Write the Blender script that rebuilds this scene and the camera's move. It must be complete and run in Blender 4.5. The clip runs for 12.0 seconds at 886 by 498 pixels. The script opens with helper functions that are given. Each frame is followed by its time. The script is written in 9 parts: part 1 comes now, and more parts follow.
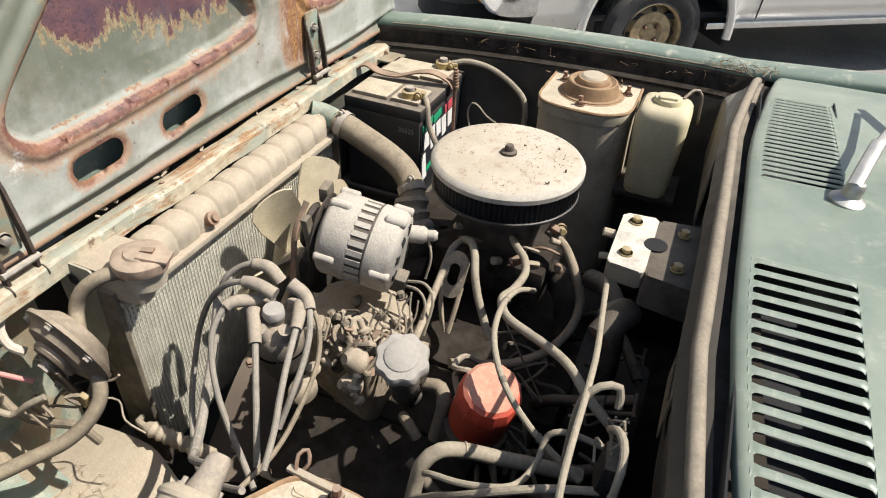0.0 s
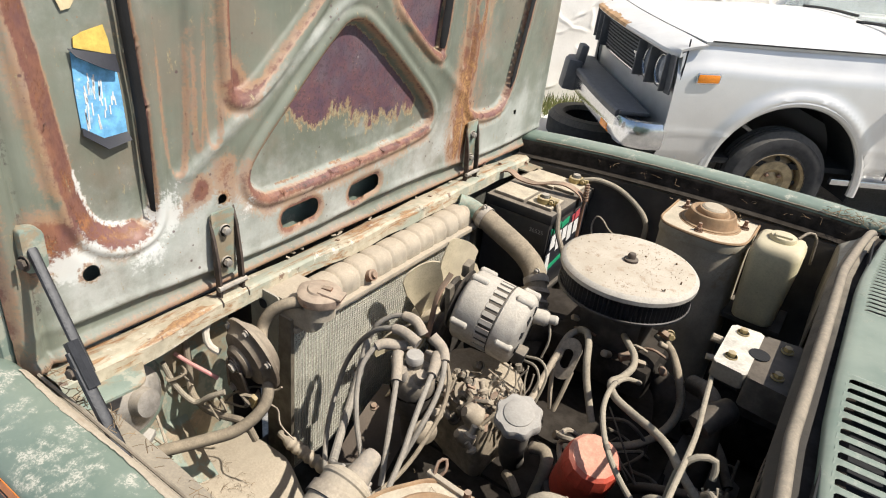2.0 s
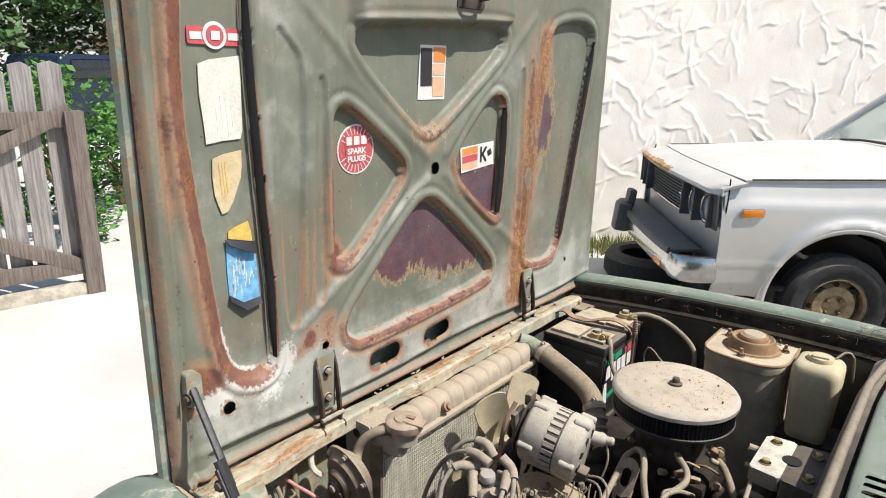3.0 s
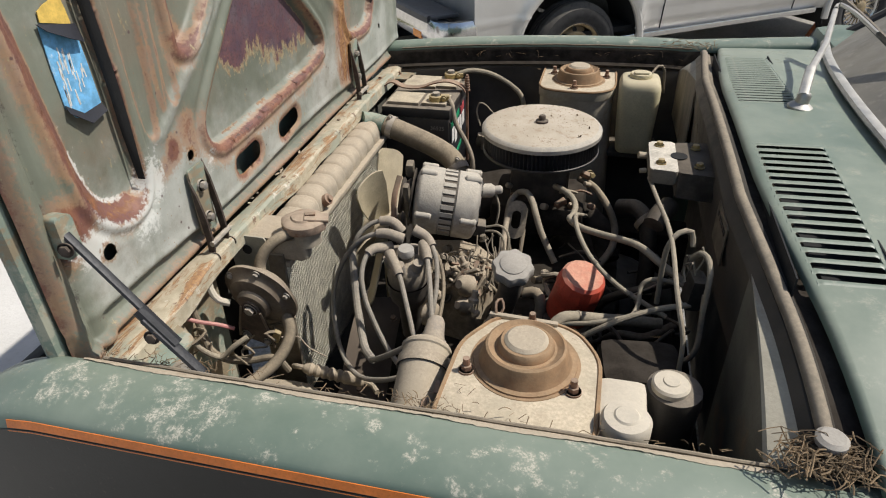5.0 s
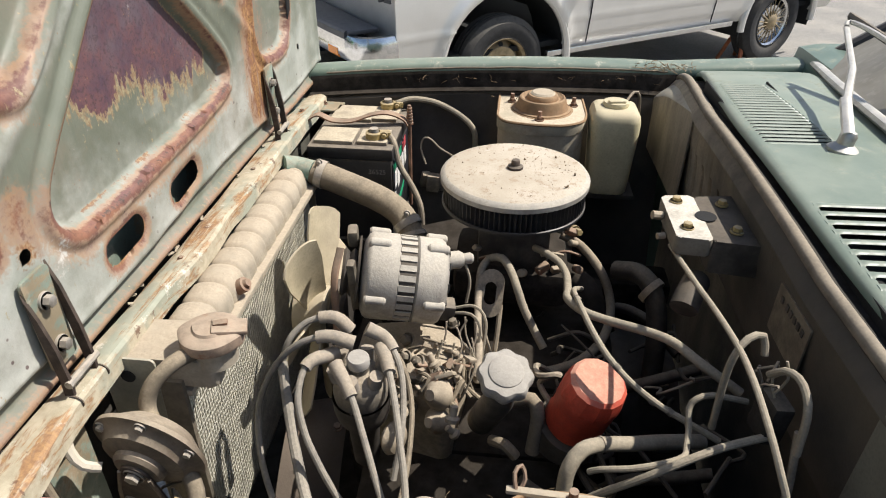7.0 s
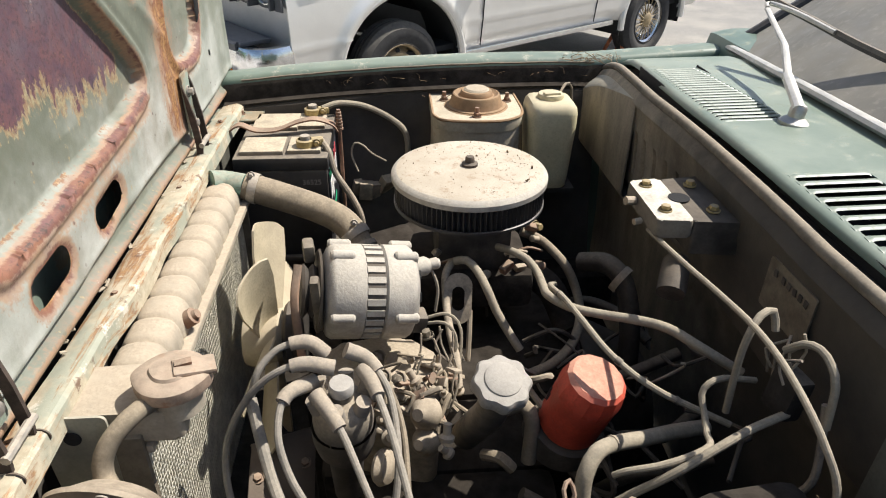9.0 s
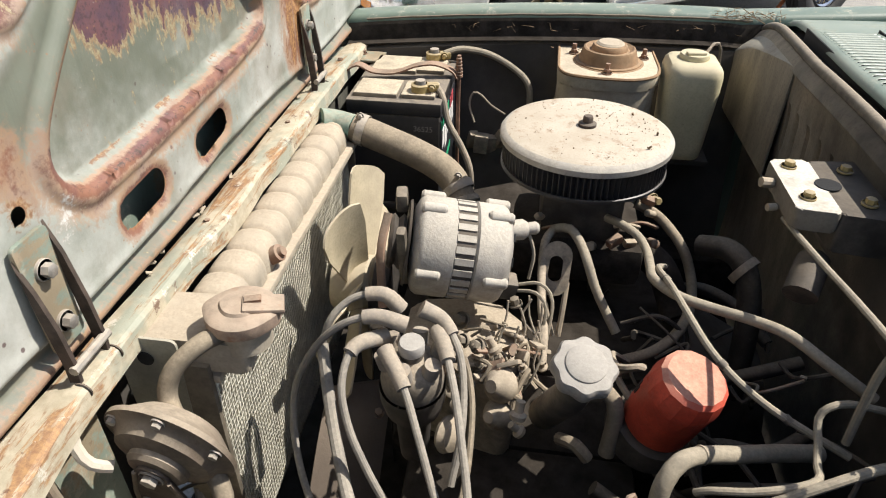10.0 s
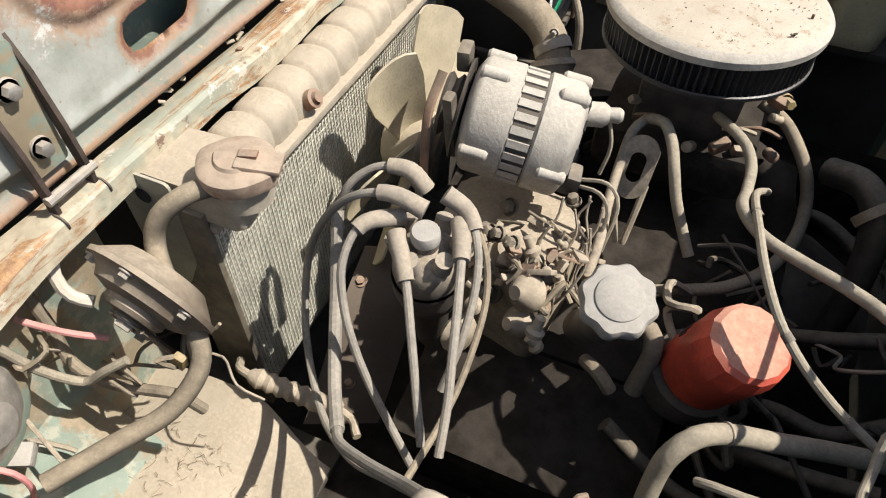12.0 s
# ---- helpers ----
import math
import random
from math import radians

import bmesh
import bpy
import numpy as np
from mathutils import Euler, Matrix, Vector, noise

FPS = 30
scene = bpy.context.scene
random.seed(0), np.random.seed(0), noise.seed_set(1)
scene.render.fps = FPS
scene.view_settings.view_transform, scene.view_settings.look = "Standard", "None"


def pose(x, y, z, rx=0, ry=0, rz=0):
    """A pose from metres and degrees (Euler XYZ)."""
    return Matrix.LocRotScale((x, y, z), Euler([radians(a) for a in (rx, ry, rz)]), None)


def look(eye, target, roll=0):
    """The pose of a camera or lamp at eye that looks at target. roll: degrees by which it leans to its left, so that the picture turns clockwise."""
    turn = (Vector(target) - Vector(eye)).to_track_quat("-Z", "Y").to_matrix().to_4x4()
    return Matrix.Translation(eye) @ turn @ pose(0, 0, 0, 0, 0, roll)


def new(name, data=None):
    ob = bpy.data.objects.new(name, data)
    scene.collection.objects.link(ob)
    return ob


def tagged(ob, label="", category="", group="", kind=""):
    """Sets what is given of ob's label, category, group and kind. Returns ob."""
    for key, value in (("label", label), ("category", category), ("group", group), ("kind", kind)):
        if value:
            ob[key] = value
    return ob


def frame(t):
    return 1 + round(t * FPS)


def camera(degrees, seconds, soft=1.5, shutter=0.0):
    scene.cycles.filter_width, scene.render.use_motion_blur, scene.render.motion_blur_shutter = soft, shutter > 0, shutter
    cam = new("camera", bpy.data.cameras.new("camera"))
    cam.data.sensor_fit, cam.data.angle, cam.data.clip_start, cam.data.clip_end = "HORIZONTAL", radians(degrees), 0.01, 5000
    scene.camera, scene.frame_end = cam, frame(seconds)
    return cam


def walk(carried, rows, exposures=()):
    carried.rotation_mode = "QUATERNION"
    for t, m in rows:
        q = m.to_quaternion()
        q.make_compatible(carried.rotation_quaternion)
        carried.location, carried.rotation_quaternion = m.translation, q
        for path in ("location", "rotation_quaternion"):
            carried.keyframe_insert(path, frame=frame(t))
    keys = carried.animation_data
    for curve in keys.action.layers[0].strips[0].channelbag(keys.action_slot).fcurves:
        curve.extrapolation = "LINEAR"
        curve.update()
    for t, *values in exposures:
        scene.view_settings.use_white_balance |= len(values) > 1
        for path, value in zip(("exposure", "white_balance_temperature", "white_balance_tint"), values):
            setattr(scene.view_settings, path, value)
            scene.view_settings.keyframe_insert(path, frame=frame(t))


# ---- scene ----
cam = camera(68.1, 12.0, soft=1.1)
PATH = [
    (0, (-0.058, 0.037, 1.36), (-0.637, 1.526, 0.156), 3.2),
    (0.5, (-0.143, 0.045, 1.352), (-0.575, 1.622, 0.201), 1.5),
    (1, (-0.186, 0.006, 1.355), (-0.608, 1.62, 0.253), 2.1),
    (1.5, (-0.164, -0.056, 1.375), (-0.803, 1.507, 0.304), 3.7),
    (2, (-0.042, -0.138, 1.402), (-0.965, 1.362, 0.454), 7.0),
    (2.5, (0.053, -0.261, 1.469), (-1.137, 1.192, 0.782), 3.3),
    (2.7, (0.077, -0.288, 1.482), (-1.155, 1.179, 0.909), 2.3),
    (4.3, (-0.046, -0.325, 1.437), (-0.888, 1.376, 0.805), -0.4),
    (4.5, (-0.098, -0.339, 1.415), (-0.814, 1.345, 0.606), -1.4),
    (5, (-0.2, -0.355, 1.377), (-0.607, 1.275, 0.293), -1.4),
    (5.5, (-0.27, -0.33, 1.364), (-0.513, 1.303, 0.236), 2.9),
    (6, (-0.299, -0.252, 1.342), (-0.539, 1.393, 0.23), 2.7),
    (6.5, (-0.312, -0.136, 1.322), (-0.522, 1.527, 0.232), 2.5),
    (7, (-0.328, -0.061, 1.317), (-0.49, 1.629, 0.259), 0.6),
    (7.5, (-0.37, -0.037, 1.324), (-0.414, 1.678, 0.296), 0.3),
    (7.7, (-0.381, -0.031, 1.325), (-0.391, 1.687, 0.299), 0.3),
    (9.3, (-0.432, -0.002, 1.27), (-0.275, 1.705, 0.24), 0.9),
    (9.5, (-0.433, 0.006, 1.271), (-0.324, 1.7, 0.214), 0.5),
    (10, (-0.389, 0.042, 1.249), (-0.613, 1.668, 0.106), 0.6),
    (10.5, (-0.339, 0.071, 1.234), (-0.846, 1.564, 0.004), -2.0),
    (11, (-0.299, 0.1, 1.24), (-0.808, 1.5, -0.095), -0.1),
    (11.5, (-0.311, 0.148, 1.232), (-0.829, 1.448, -0.197), 0.7),
    (12, (-0.318, 0.175, 1.221), (-0.82, 1.38, -0.294), 1.1),
]
EXPOSURES = [(0, 0.60), (1.0, 0.64), (2.0, 0.58), (2.5, 0.50), (4.3, 0.18), (5, 0.06), (5.5, 0.30), (6.5, 0.46), (7.7, 0.63), (9.5, 0.68), (12, 0.64)]
walk(cam, [(t, look(eye, target, roll)) for t, eye, target, roll in PATH], EXPOSURES)

# ---- world, sun, exposure ----
SUN_DIR = Vector((1.0, 0.30, 1.45)).normalized()
world = bpy.data.worlds.new("sky")
scene.world = world
world.use_nodes = True
wn = world.node_tree.nodes
wl = world.node_tree.links
sky = wn.new("ShaderNodeTexSky")
sky.sky_type = "NISHITA"
sky.sun_disc = False
sky.sun_elevation = math.asin(SUN_DIR.z)
sky.sun_rotation = math.atan2(SUN_DIR.x, SUN_DIR.y)
sky.dust_density = 1.5
wn["Background"].inputs["Strength"].default_value = 0.098
wl.new(sky.outputs["Color"], wn["Background"].inputs["Color"])
sun = new("sun", bpy.data.lights.new("sun", "SUN"))
sun.data.energy = 4.6
sun.data.angle = radians(0.55)
sun.data.color = (1.0, 0.955, 0.89)
sun.matrix_world = look(SUN_DIR * 20, (0, 0, 0))

# ---- materials ----
DUST = (0.41, 0.34, 0.25)


def rgba(c):
    return (c[0], c[1], c[2], 1.0)


class Net:
    """A short way to write node materials."""

    def __init__(self, name):
        self.m = bpy.data.materials.new(name)
        self.m.use_nodes = True
        self.t = self.m.node_tree
        self.bsdf = self.t.nodes["Principled BSDF"]
        co = self.t.nodes.new("ShaderNodeTexCoord")
        self.co = co.outputs["Object"]
        self._n = None

    def link(self, a, b):
        self.t.links.new(a, b)

    def put(self, sock, v):
        if isinstance(v, bpy.types.NodeSocket):
            self.link(v, sock)
        elif isinstance(v, tuple):
            sock.default_value = rgba(v) if len(sock.default_value) == 4 else v
        else:
            sock.default_value = v

    def noise(self, scale, detail=4.0, rough=0.6, dist=0.0, co=None):
        n = self.t.nodes.new("ShaderNodeTexNoise")
        n.inputs["Scale"].default_value = scale
        n.inputs["Detail"].default_value = detail
        n.inputs["Roughness"].default_value = rough
        n.inputs["Distortion"].default_value = dist
        self.link(co or self.co, n.inputs["Vector"])
        return n.outputs["Fac"]

    def voronoi(self, scale, feature="F1", co=None):
        n = self.t.nodes.new("ShaderNodeTexVoronoi")
        n.feature = feature
        n.inputs["Scale"].default_value = scale
        self.link(co or self.co, n.inputs["Vector"])
        return n.outputs["Distance"]

    def ramp(self, v, a, b, lo=0.0, hi=1.0, smooth=True):
        n = self.t.nodes.new("ShaderNodeMapRange")
        n.interpolation_type = "SMOOTHSTEP" if smooth else "LINEAR"
        for k, w in zip(("From Min", "From Max", "To Min", "To Max"), (a, b, lo, hi)):
            n.inputs[k].default_value = w
        self.link(v, n.inputs["Value"])
        return n.outputs["Result"]

    def mth(self, op, a, b=0.0):
        n = self.t.nodes.new("ShaderNodeMath")
        n.operation = op
        n.use_clamp = op == "SUBTRACT"
        self.put(n.inputs[0], a)
        self.put(n.inputs[1], b)
        return n.outputs[0]

    def mix(self, f, a, b):
        n = self.t.nodes.new("ShaderNodeMix")
        n.data_type = "RGBA"
        self.put(n.inputs[0], f)
        self.put(n.inputs[6], a)
        self.put(n.inputs[7], b)
        return n.outputs[2]

    def scaled(self, x, y, z):
        n = self.t.nodes.new("ShaderNodeMapping")
        n.inputs["Scale"].default_value = (x, y, z)
        self.link(self.co, n.inputs["Vector"])
        return n.outputs["Vector"]

    def up(self):
        if self._n is None:
            g = self.t.nodes.new("ShaderNodeNewGeometry")
            sep = self.t.nodes.new("ShaderNodeSeparateXYZ")
            self.link(g.outputs["Normal"], sep.inputs[0])
            self._n = sep.outputs["Z"]
        return self._n

    def attr(self, name):
        n = self.t.nodes.new("ShaderNodeAttribute")
        n.attribute_name = name
        sep = self.t.nodes.new("ShaderNodeSeparateColor")
        self.link(n.outputs["Color"], sep.inputs[0])
        return sep.outputs[0], sep.outputs[1], sep.outputs[2]

    def bump(self, h, strength=0.3, dist=0.002):
        n = self.t.nodes.new("ShaderNodeBump")
        n.inputs["Strength"].default_value = strength
        n.inputs["Distance"].default_value = dist
        self.link(h, n.inputs["Height"])
        self.link(n.outputs["Normal"], self.bsdf.inputs["Normal"])

    def done(self, color, rough=0.6, metal=0.0):
        self.put(self.bsdf.inputs["Base Color"], color)
        self.put(self.bsdf.inputs["Roughness"], rough)
        self.put(self.bsdf.inputs["Metallic"], metal)
        return self.m


def mk(name, col, rough=0.6, metal=0.0, var=0.3, scale=25.0, dust=0.0, bump=0.25, dustcol=DUST, grain=260.0, stain=None, lo=-0.1, hi=0.75):
    """A surface with two scales of variation and settled dust on what faces up."""
    n = Net(name)
    dark = tuple(c * (1 - var) for c in col)
    light = tuple(min(1.0, c * (1 + var)) for c in col)
    big = n.noise(scale, 5)
    fine = n.noise(grain, 3)
    c = n.mix(n.ramp(big, 0.3, 0.7), dark, light)
    c = n.mix(n.ramp(fine, 0.4, 0.75, 0.0, 0.4), c, tuple(x * 0.6 for x in col))
    speck = n.ramp(n.noise(grain * 0.45, 5, 0.75), 0.62, 0.70, 0.0, 0.28)
    if stain:
        c = n.mix(n.ramp(n.noise(scale * 0.6, 6, 0.7), 0.56, 0.68, 0.0, 0.8), c, stain)
    r = rough
    if dust:
        f = n.mth("MULTIPLY", n.ramp(n.up(), lo, hi), n.ramp(n.noise(scale * 1.4, 5), 0.22, 0.6, 0.45, 1.0))
        f = n.mth("MULTIPLY", f, dust)
        dd = n.mix(n.ramp(fine, 0.3, 0.75), tuple(x * 0.82 for x in dustcol), tuple(min(1, x * 1.15) for x in dustcol))
        dd = n.mix(n.ramp(n.noise(scale * 5, 6, 0.72), 0.42, 0.75), dd, tuple(x * 0.84 for x in dustcol))
        c = n.mix(f, c, dd)
        c = n.mix(speck, c, tuple(x * 0.33 for x in dustcol))
        r = n.ramp(f, 0.0, 0.7, rough, 0.92)
        if metal:
            metal = n.ramp(f, 0.0, 0.6, metal, 0.0)
    n.bump(n.mth("ADD", n.mth("MULTIPLY", fine, 0.5), n.mth("MULTIPLY", big, 0.5)), bump * 1.6, 0.0018)
    return n.done(c, r, metal)




def green_paint(name, dust=0.5, fleck=1.0):
    """Old oxidised green car paint with blotches of chalk and dirt."""
    n = Net(name)
    big = n.noise(4, 6, 0.65)
    mid = n.noise(22, 6, 0.7)
    fine = n.noise(420, 2)
    c = n.mix(n.ramp(big, 0.3, 0.7), (0.078, 0.126, 0.098), (0.118, 0.172, 0.136))
    f = n.mth("MULTIPLY", n.ramp(n.up(), 0.15, 0.85), dust)
    patch = n.mth("MULTIPLY", f, n.ramp(n.mth("ADD", n.mth("MULTIPLY", mid, 0.7), n.mth("MULTIPLY", n.noise(90, 5, 0.7), 0.45)), 0.595, 0.70, 0.0, fleck))
    film = n.mth("MULTIPLY", f, n.ramp(big, 0.25, 0.7, 0.18, 0.50))
    c = n.mix(film, c, (0.32, 0.335, 0.265))
    c = n.mix(n.mth("MULTIPLY", patch, n.ramp(fine, 0.42, 0.56, 0.25, 1.0)), c, (0.46, 0.435, 0.355))
    n.bump(n.mth("ADD", n.mth("MULTIPLY", fine, 0.4), n.mth("MULTIPLY", mid, 0.4)), 0.12, 0.001)
    return n.done(c, n.ramp(patch, 0.0, 0.5, 0.42, 0.9), 0.0)


M_PAINT = green_paint("green_paint", 0.9)
M_COWL = green_paint("dusty_scuttle_paint", 1.35, 0.22)
M_PAINT_SIDE = green_paint("green_paint_side", 0.35)
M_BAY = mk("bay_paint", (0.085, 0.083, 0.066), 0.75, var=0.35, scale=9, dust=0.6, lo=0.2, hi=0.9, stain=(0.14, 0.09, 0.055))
# darker copy of the bay paint, also standing for shade on far panels
M_BAY_DARK = mk("bay_shade_grime", (0.040, 0.035, 0.029), 0.85, var=0.4, scale=12, dust=0.2)
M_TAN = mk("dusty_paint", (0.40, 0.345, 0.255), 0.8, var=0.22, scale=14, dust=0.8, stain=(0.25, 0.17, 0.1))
M_TOWER = mk("dusty_tower_paint", (0.33, 0.29, 0.21), 0.8, var=0.25, scale=16, dust=1.0, dustcol=(0.52, 0.44, 0.32), stain=(0.23, 0.15, 0.085))
M_RUSTTOP = mk("rusty_dome", (0.215, 0.118, 0.055), 0.85, var=0.4, scale=30, dust=0.55, dustcol=(0.40, 0.29, 0.175), stain=(0.17, 0.075, 0.03))
# white on top, dark on the sides: the bracket's shaded front is in the colour
M_SHADEWHITE = mk("shaded_grimy_white_paint", (0.15, 0.13, 0.10), 0.7, var=0.3, scale=20, dust=1.0, lo=0.4, hi=0.9, dustcol=(0.60, 0.55, 0.46), stain=(0.10, 0.07, 0.045))
# near black, for the bay's deep shade as well as oily grime
M_VOID = mk("shade_black_grime", (0.030, 0.026, 0.022), 0.9, var=0.5, scale=30, dust=0.12, lo=0.3, hi=1.0, dustcol=(0.14, 0.11, 0.08))
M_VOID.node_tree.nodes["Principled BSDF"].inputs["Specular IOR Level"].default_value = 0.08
M_HORN = mk("brown_dusty_enamel", (0.15, 0.115, 0.08), 0.75, var=0.35, scale=30, dust=0.8, lo=0.0, hi=0.9, stain=(0.09, 0.055, 0.035))
M_BLACK = mk("black_plastic", (0.018, 0.018, 0.02), 0.45, var=0.3, scale=30, dust=0.5)
M_BLACKCLEAN = mk("black_metal", (0.02, 0.02, 0.022), 0.4, 0.0, var=0.3, scale=40, dust=0.15)
M_RUBBER = mk("dusty_rubber", (0.045, 0.042, 0.038), 0.75, var=0.35, scale=40, dust=0.95, lo=-0.5, hi=0.7)
M_HOSE = mk("dust_covered_hose", (0.095, 0.08, 0.06), 0.85, var=0.3, scale=30, dust=0.9, lo=-0.5, hi=0.8, dustcol=(0.32, 0.26, 0.18))
M_HOSEPALE = mk("pale_hose", (0.17, 0.148, 0.112), 0.8, var=0.28, scale=35, dust=0.95, lo=-0.5, hi=0.6, dustcol=(0.35, 0.30, 0.22))
M_WIRE = mk("grey_wire_insulation", (0.16, 0.15, 0.135), 0.7, var=0.25, scale=40, dust=0.85, lo=-0.5, hi=0.7, dustcol=(0.34, 0.30, 0.24))
M_BOOT = mk("grey_rubber_boot", (0.17, 0.155, 0.14), 0.8, var=0.25, scale=50, dust=0.75, lo=-0.6, hi=0.6)
M_ALU = mk("oxidised_aluminium", (0.37, 0.345, 0.305), 0.6, 0.3, var=0.2, scale=45, dust=0.8, dustcol=(0.48, 0.43, 0.35), bump=0.4)
M_RAD = mk("radiator_brass", (0.34, 0.295, 0.225), 0.75, 0.0, var=0.25, scale=26, dust=0.9, stain=(0.27, 0.21, 0.14))
M_FIN = mk("radiator_fin", (0.62, 0.59, 0.49), 0.65, 0.0, var=0.2, scale=40, bump=0.2)
M_CORE = mk("radiator_core_dark", (0.27, 0.255, 0.205), 0.9, var=0.3)
M_FAN = mk("yellowed_fan_plastic", (0.46, 0.39, 0.26), 0.6, var=0.15, scale=22, dust=0.6)
M_RUSTY = mk("rusty_steel", (0.19, 0.10, 0.06), 0.8, 0.0, var=0.45, scale=35, dust=0.45)
M_STEEL = mk("dull_steel", (0.32, 0.30, 0.27), 0.5, 0.6, var=0.25, scale=60, dust=0.6)
M_CHROME = mk("worn_chrome", (0.62, 0.62, 0.62), 0.18, 1.0, var=0.1, scale=40, bump=0.05)
M_LID = None
M_GREASYTAN = mk("grimy_plate_metal", (0.13, 0.11, 0.08), 0.7, 0.2, var=0.35, scale=40, dust=0.4, stain=(0.07, 0.05, 0.035))
M_SIDEBLACK = mk("black_flank_skin", (0.012, 0.013, 0.012), 0.5, var=0.3, scale=6, dust=0.25, lo=0.0, hi=1.0, bump=0.1)
M_ORANGE = mk("orange_filter_paint", (0.56, 0.075, 0.042), 0.5, var=0.2, scale=25, dust=0.8, lo=0.3, hi=0.95, dustcol=(0.60, 0.36, 0.25))
M_CAPGREY = mk("grey_plastic_cap", (0.30, 0.28, 0.25), 0.7, var=0.15, scale=30, dust=0.6, dustcol=(0.40, 0.365, 0.31))
M_BOTTLE = mk("yellowed_bottle_plastic", (0.58, 0.52, 0.33), 0.5, var=0.12, scale=14, dust=0.5, bump=0.08)
M_WHITE = mk("dirty_white_plastic", (0.52, 0.47, 0.38), 0.55, var=0.15, scale=18, dust=0.5, dustcol=(0.56, 0.49, 0.38))
M_GREASE = mk("greasy_iron", (0.060, 0.051, 0.042), 0.7, 0.2, var=0.5, scale=25, dust=0.3, lo=0.3, hi=1.0, dustcol=(0.26, 0.205, 0.14))
M_TANMETAL = mk("dust_coated_metal", (0.27, 0.22, 0.155), 0.8, 0.0, var=0.4, scale=38, dust=0.9, stain=(0.16, 0.10, 0.05))
M_PINK = mk("pink_wire", (0.62, 0.25, 0.24), 0.6, var=0.2, scale=40, dust=0.4)
M_TEAL = mk("corroded_copper", (0.15, 0.28, 0.235), 0.7, var=0.4, scale=60, dust=0.6, stain=(0.30, 0.27, 0.20))
M_STRIPE = mk("orange_stripe", (0.75, 0.20, 0.03), 0.45, var=0.12, scale=30, bump=0.05)
M_PAPER = mk("aged_paper", (0.66, 0.645, 0.57), 0.8, var=0.08, scale=30, bump=0.2, stain=(0.66, 0.60, 0.48))
M_PAPERT = mk("yellowed_paper", (0.58, 0.47, 0.28), 0.8, var=0.12, scale=30, bump=0.2, stain=(0.5, 0.36, 0.18))
M_PAPERY = mk("yellow_sticker", (0.66, 0.45, 0.10), 0.7, var=0.2, scale=40, bump=0.2, stain=(0.5, 0.42, 0.28))
M_PAPERB = mk("blue_sticker", (0.16, 0.42, 0.68), 0.6, var=0.25, scale=60, bump=0.2, stain=(0.62, 0.68, 0.7))
M_STRED = mk("red_sticker", (0.52, 0.085, 0.095), 0.5, var=0.1, scale=40, bump=0.1)
M_STWHITE = mk("white_sticker", (0.72, 0.70, 0.66), 0.5, var=0.1, scale=40, bump=0.1)
M_STORANGE = mk("orange_sticker", (0.75, 0.24, 0.06), 0.5, var=0.1, scale=40, bump=0.1)
M_STPEACH = mk("peach_sticker", (0.75, 0.42, 0.26), 0.5, var=0.1, scale=40, bump=0.1)
M_STBLACK = mk("black_sticker", (0.02, 0.02, 0.025), 0.5, var=0.1, scale=40, bump=0.1)
M_BATGREEN = mk("green_label", (0.02, 0.30, 0.14), 0.45, var=0.1, scale=40, bump=0.05)
M_YELLOW = mk("yellow_zinc", (0.36, 0.27, 0.11), 0.55, 0.3, var=0.3, scale=60, dust=0.5)
M_TWIG = mk("dry_twig", (0.20, 0.14, 0.08), 0.9, var=0.4, scale=50)
M_DARKRUST = mk("dark_rusty_steel", (0.055, 0.038, 0.030), 0.7, 0.2, var=0.5, scale=50, dust=0.25)
M_DARKRUBBER = mk("grimy_black_rubber", (0.030, 0.027, 0.024), 0.8, var=0.35, scale=40, dust=0.4, lo=0.1, hi=0.95)
M_STRIP = mk("dusty_weather_strip", (0.12, 0.103, 0.080), 0.85, var=0.35, scale=40, dust=0.7, lo=0.1, hi=0.95, dustcol=(0.33, 0.275, 0.20))


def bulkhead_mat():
    n = Net("dust_and_shade_bulkhead_paint")
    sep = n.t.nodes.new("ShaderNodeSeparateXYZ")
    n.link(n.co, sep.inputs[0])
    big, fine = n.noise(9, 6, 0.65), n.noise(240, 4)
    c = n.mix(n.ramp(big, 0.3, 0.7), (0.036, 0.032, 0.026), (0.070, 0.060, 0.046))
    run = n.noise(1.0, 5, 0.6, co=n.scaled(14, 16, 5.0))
    # dust fades out towards the near end, painting that end's shade into the colour
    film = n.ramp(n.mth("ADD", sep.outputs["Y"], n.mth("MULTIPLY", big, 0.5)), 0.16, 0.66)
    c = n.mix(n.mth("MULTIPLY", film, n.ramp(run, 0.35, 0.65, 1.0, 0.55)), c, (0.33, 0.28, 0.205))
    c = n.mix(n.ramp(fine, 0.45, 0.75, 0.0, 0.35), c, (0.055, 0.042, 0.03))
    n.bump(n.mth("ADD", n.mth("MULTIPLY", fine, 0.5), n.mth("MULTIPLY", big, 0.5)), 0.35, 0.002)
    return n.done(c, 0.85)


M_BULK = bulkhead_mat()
M_FILLET = mk("dusty_green_panel", (0.27, 0.26, 0.205), 0.8, var=0.25, scale=14, dust=0.6, dustcol=(0.46, 0.41, 0.32), stain=(0.16, 0.12, 0.08))
M_BARM = mk("satin_bright_metal", (0.42, 0.41, 0.38), 0.36, 0.8, var=0.2, scale=30, dust=0.3, dustcol=(0.55, 0.52, 0.46), bump=0.08)
M_CAPRUST = mk("rust_blotched_cap_metal", (0.31, 0.225, 0.165), 0.75, 0.1, var=0.35, scale=45, dust=0.5, stain=(0.24, 0.105, 0.05))
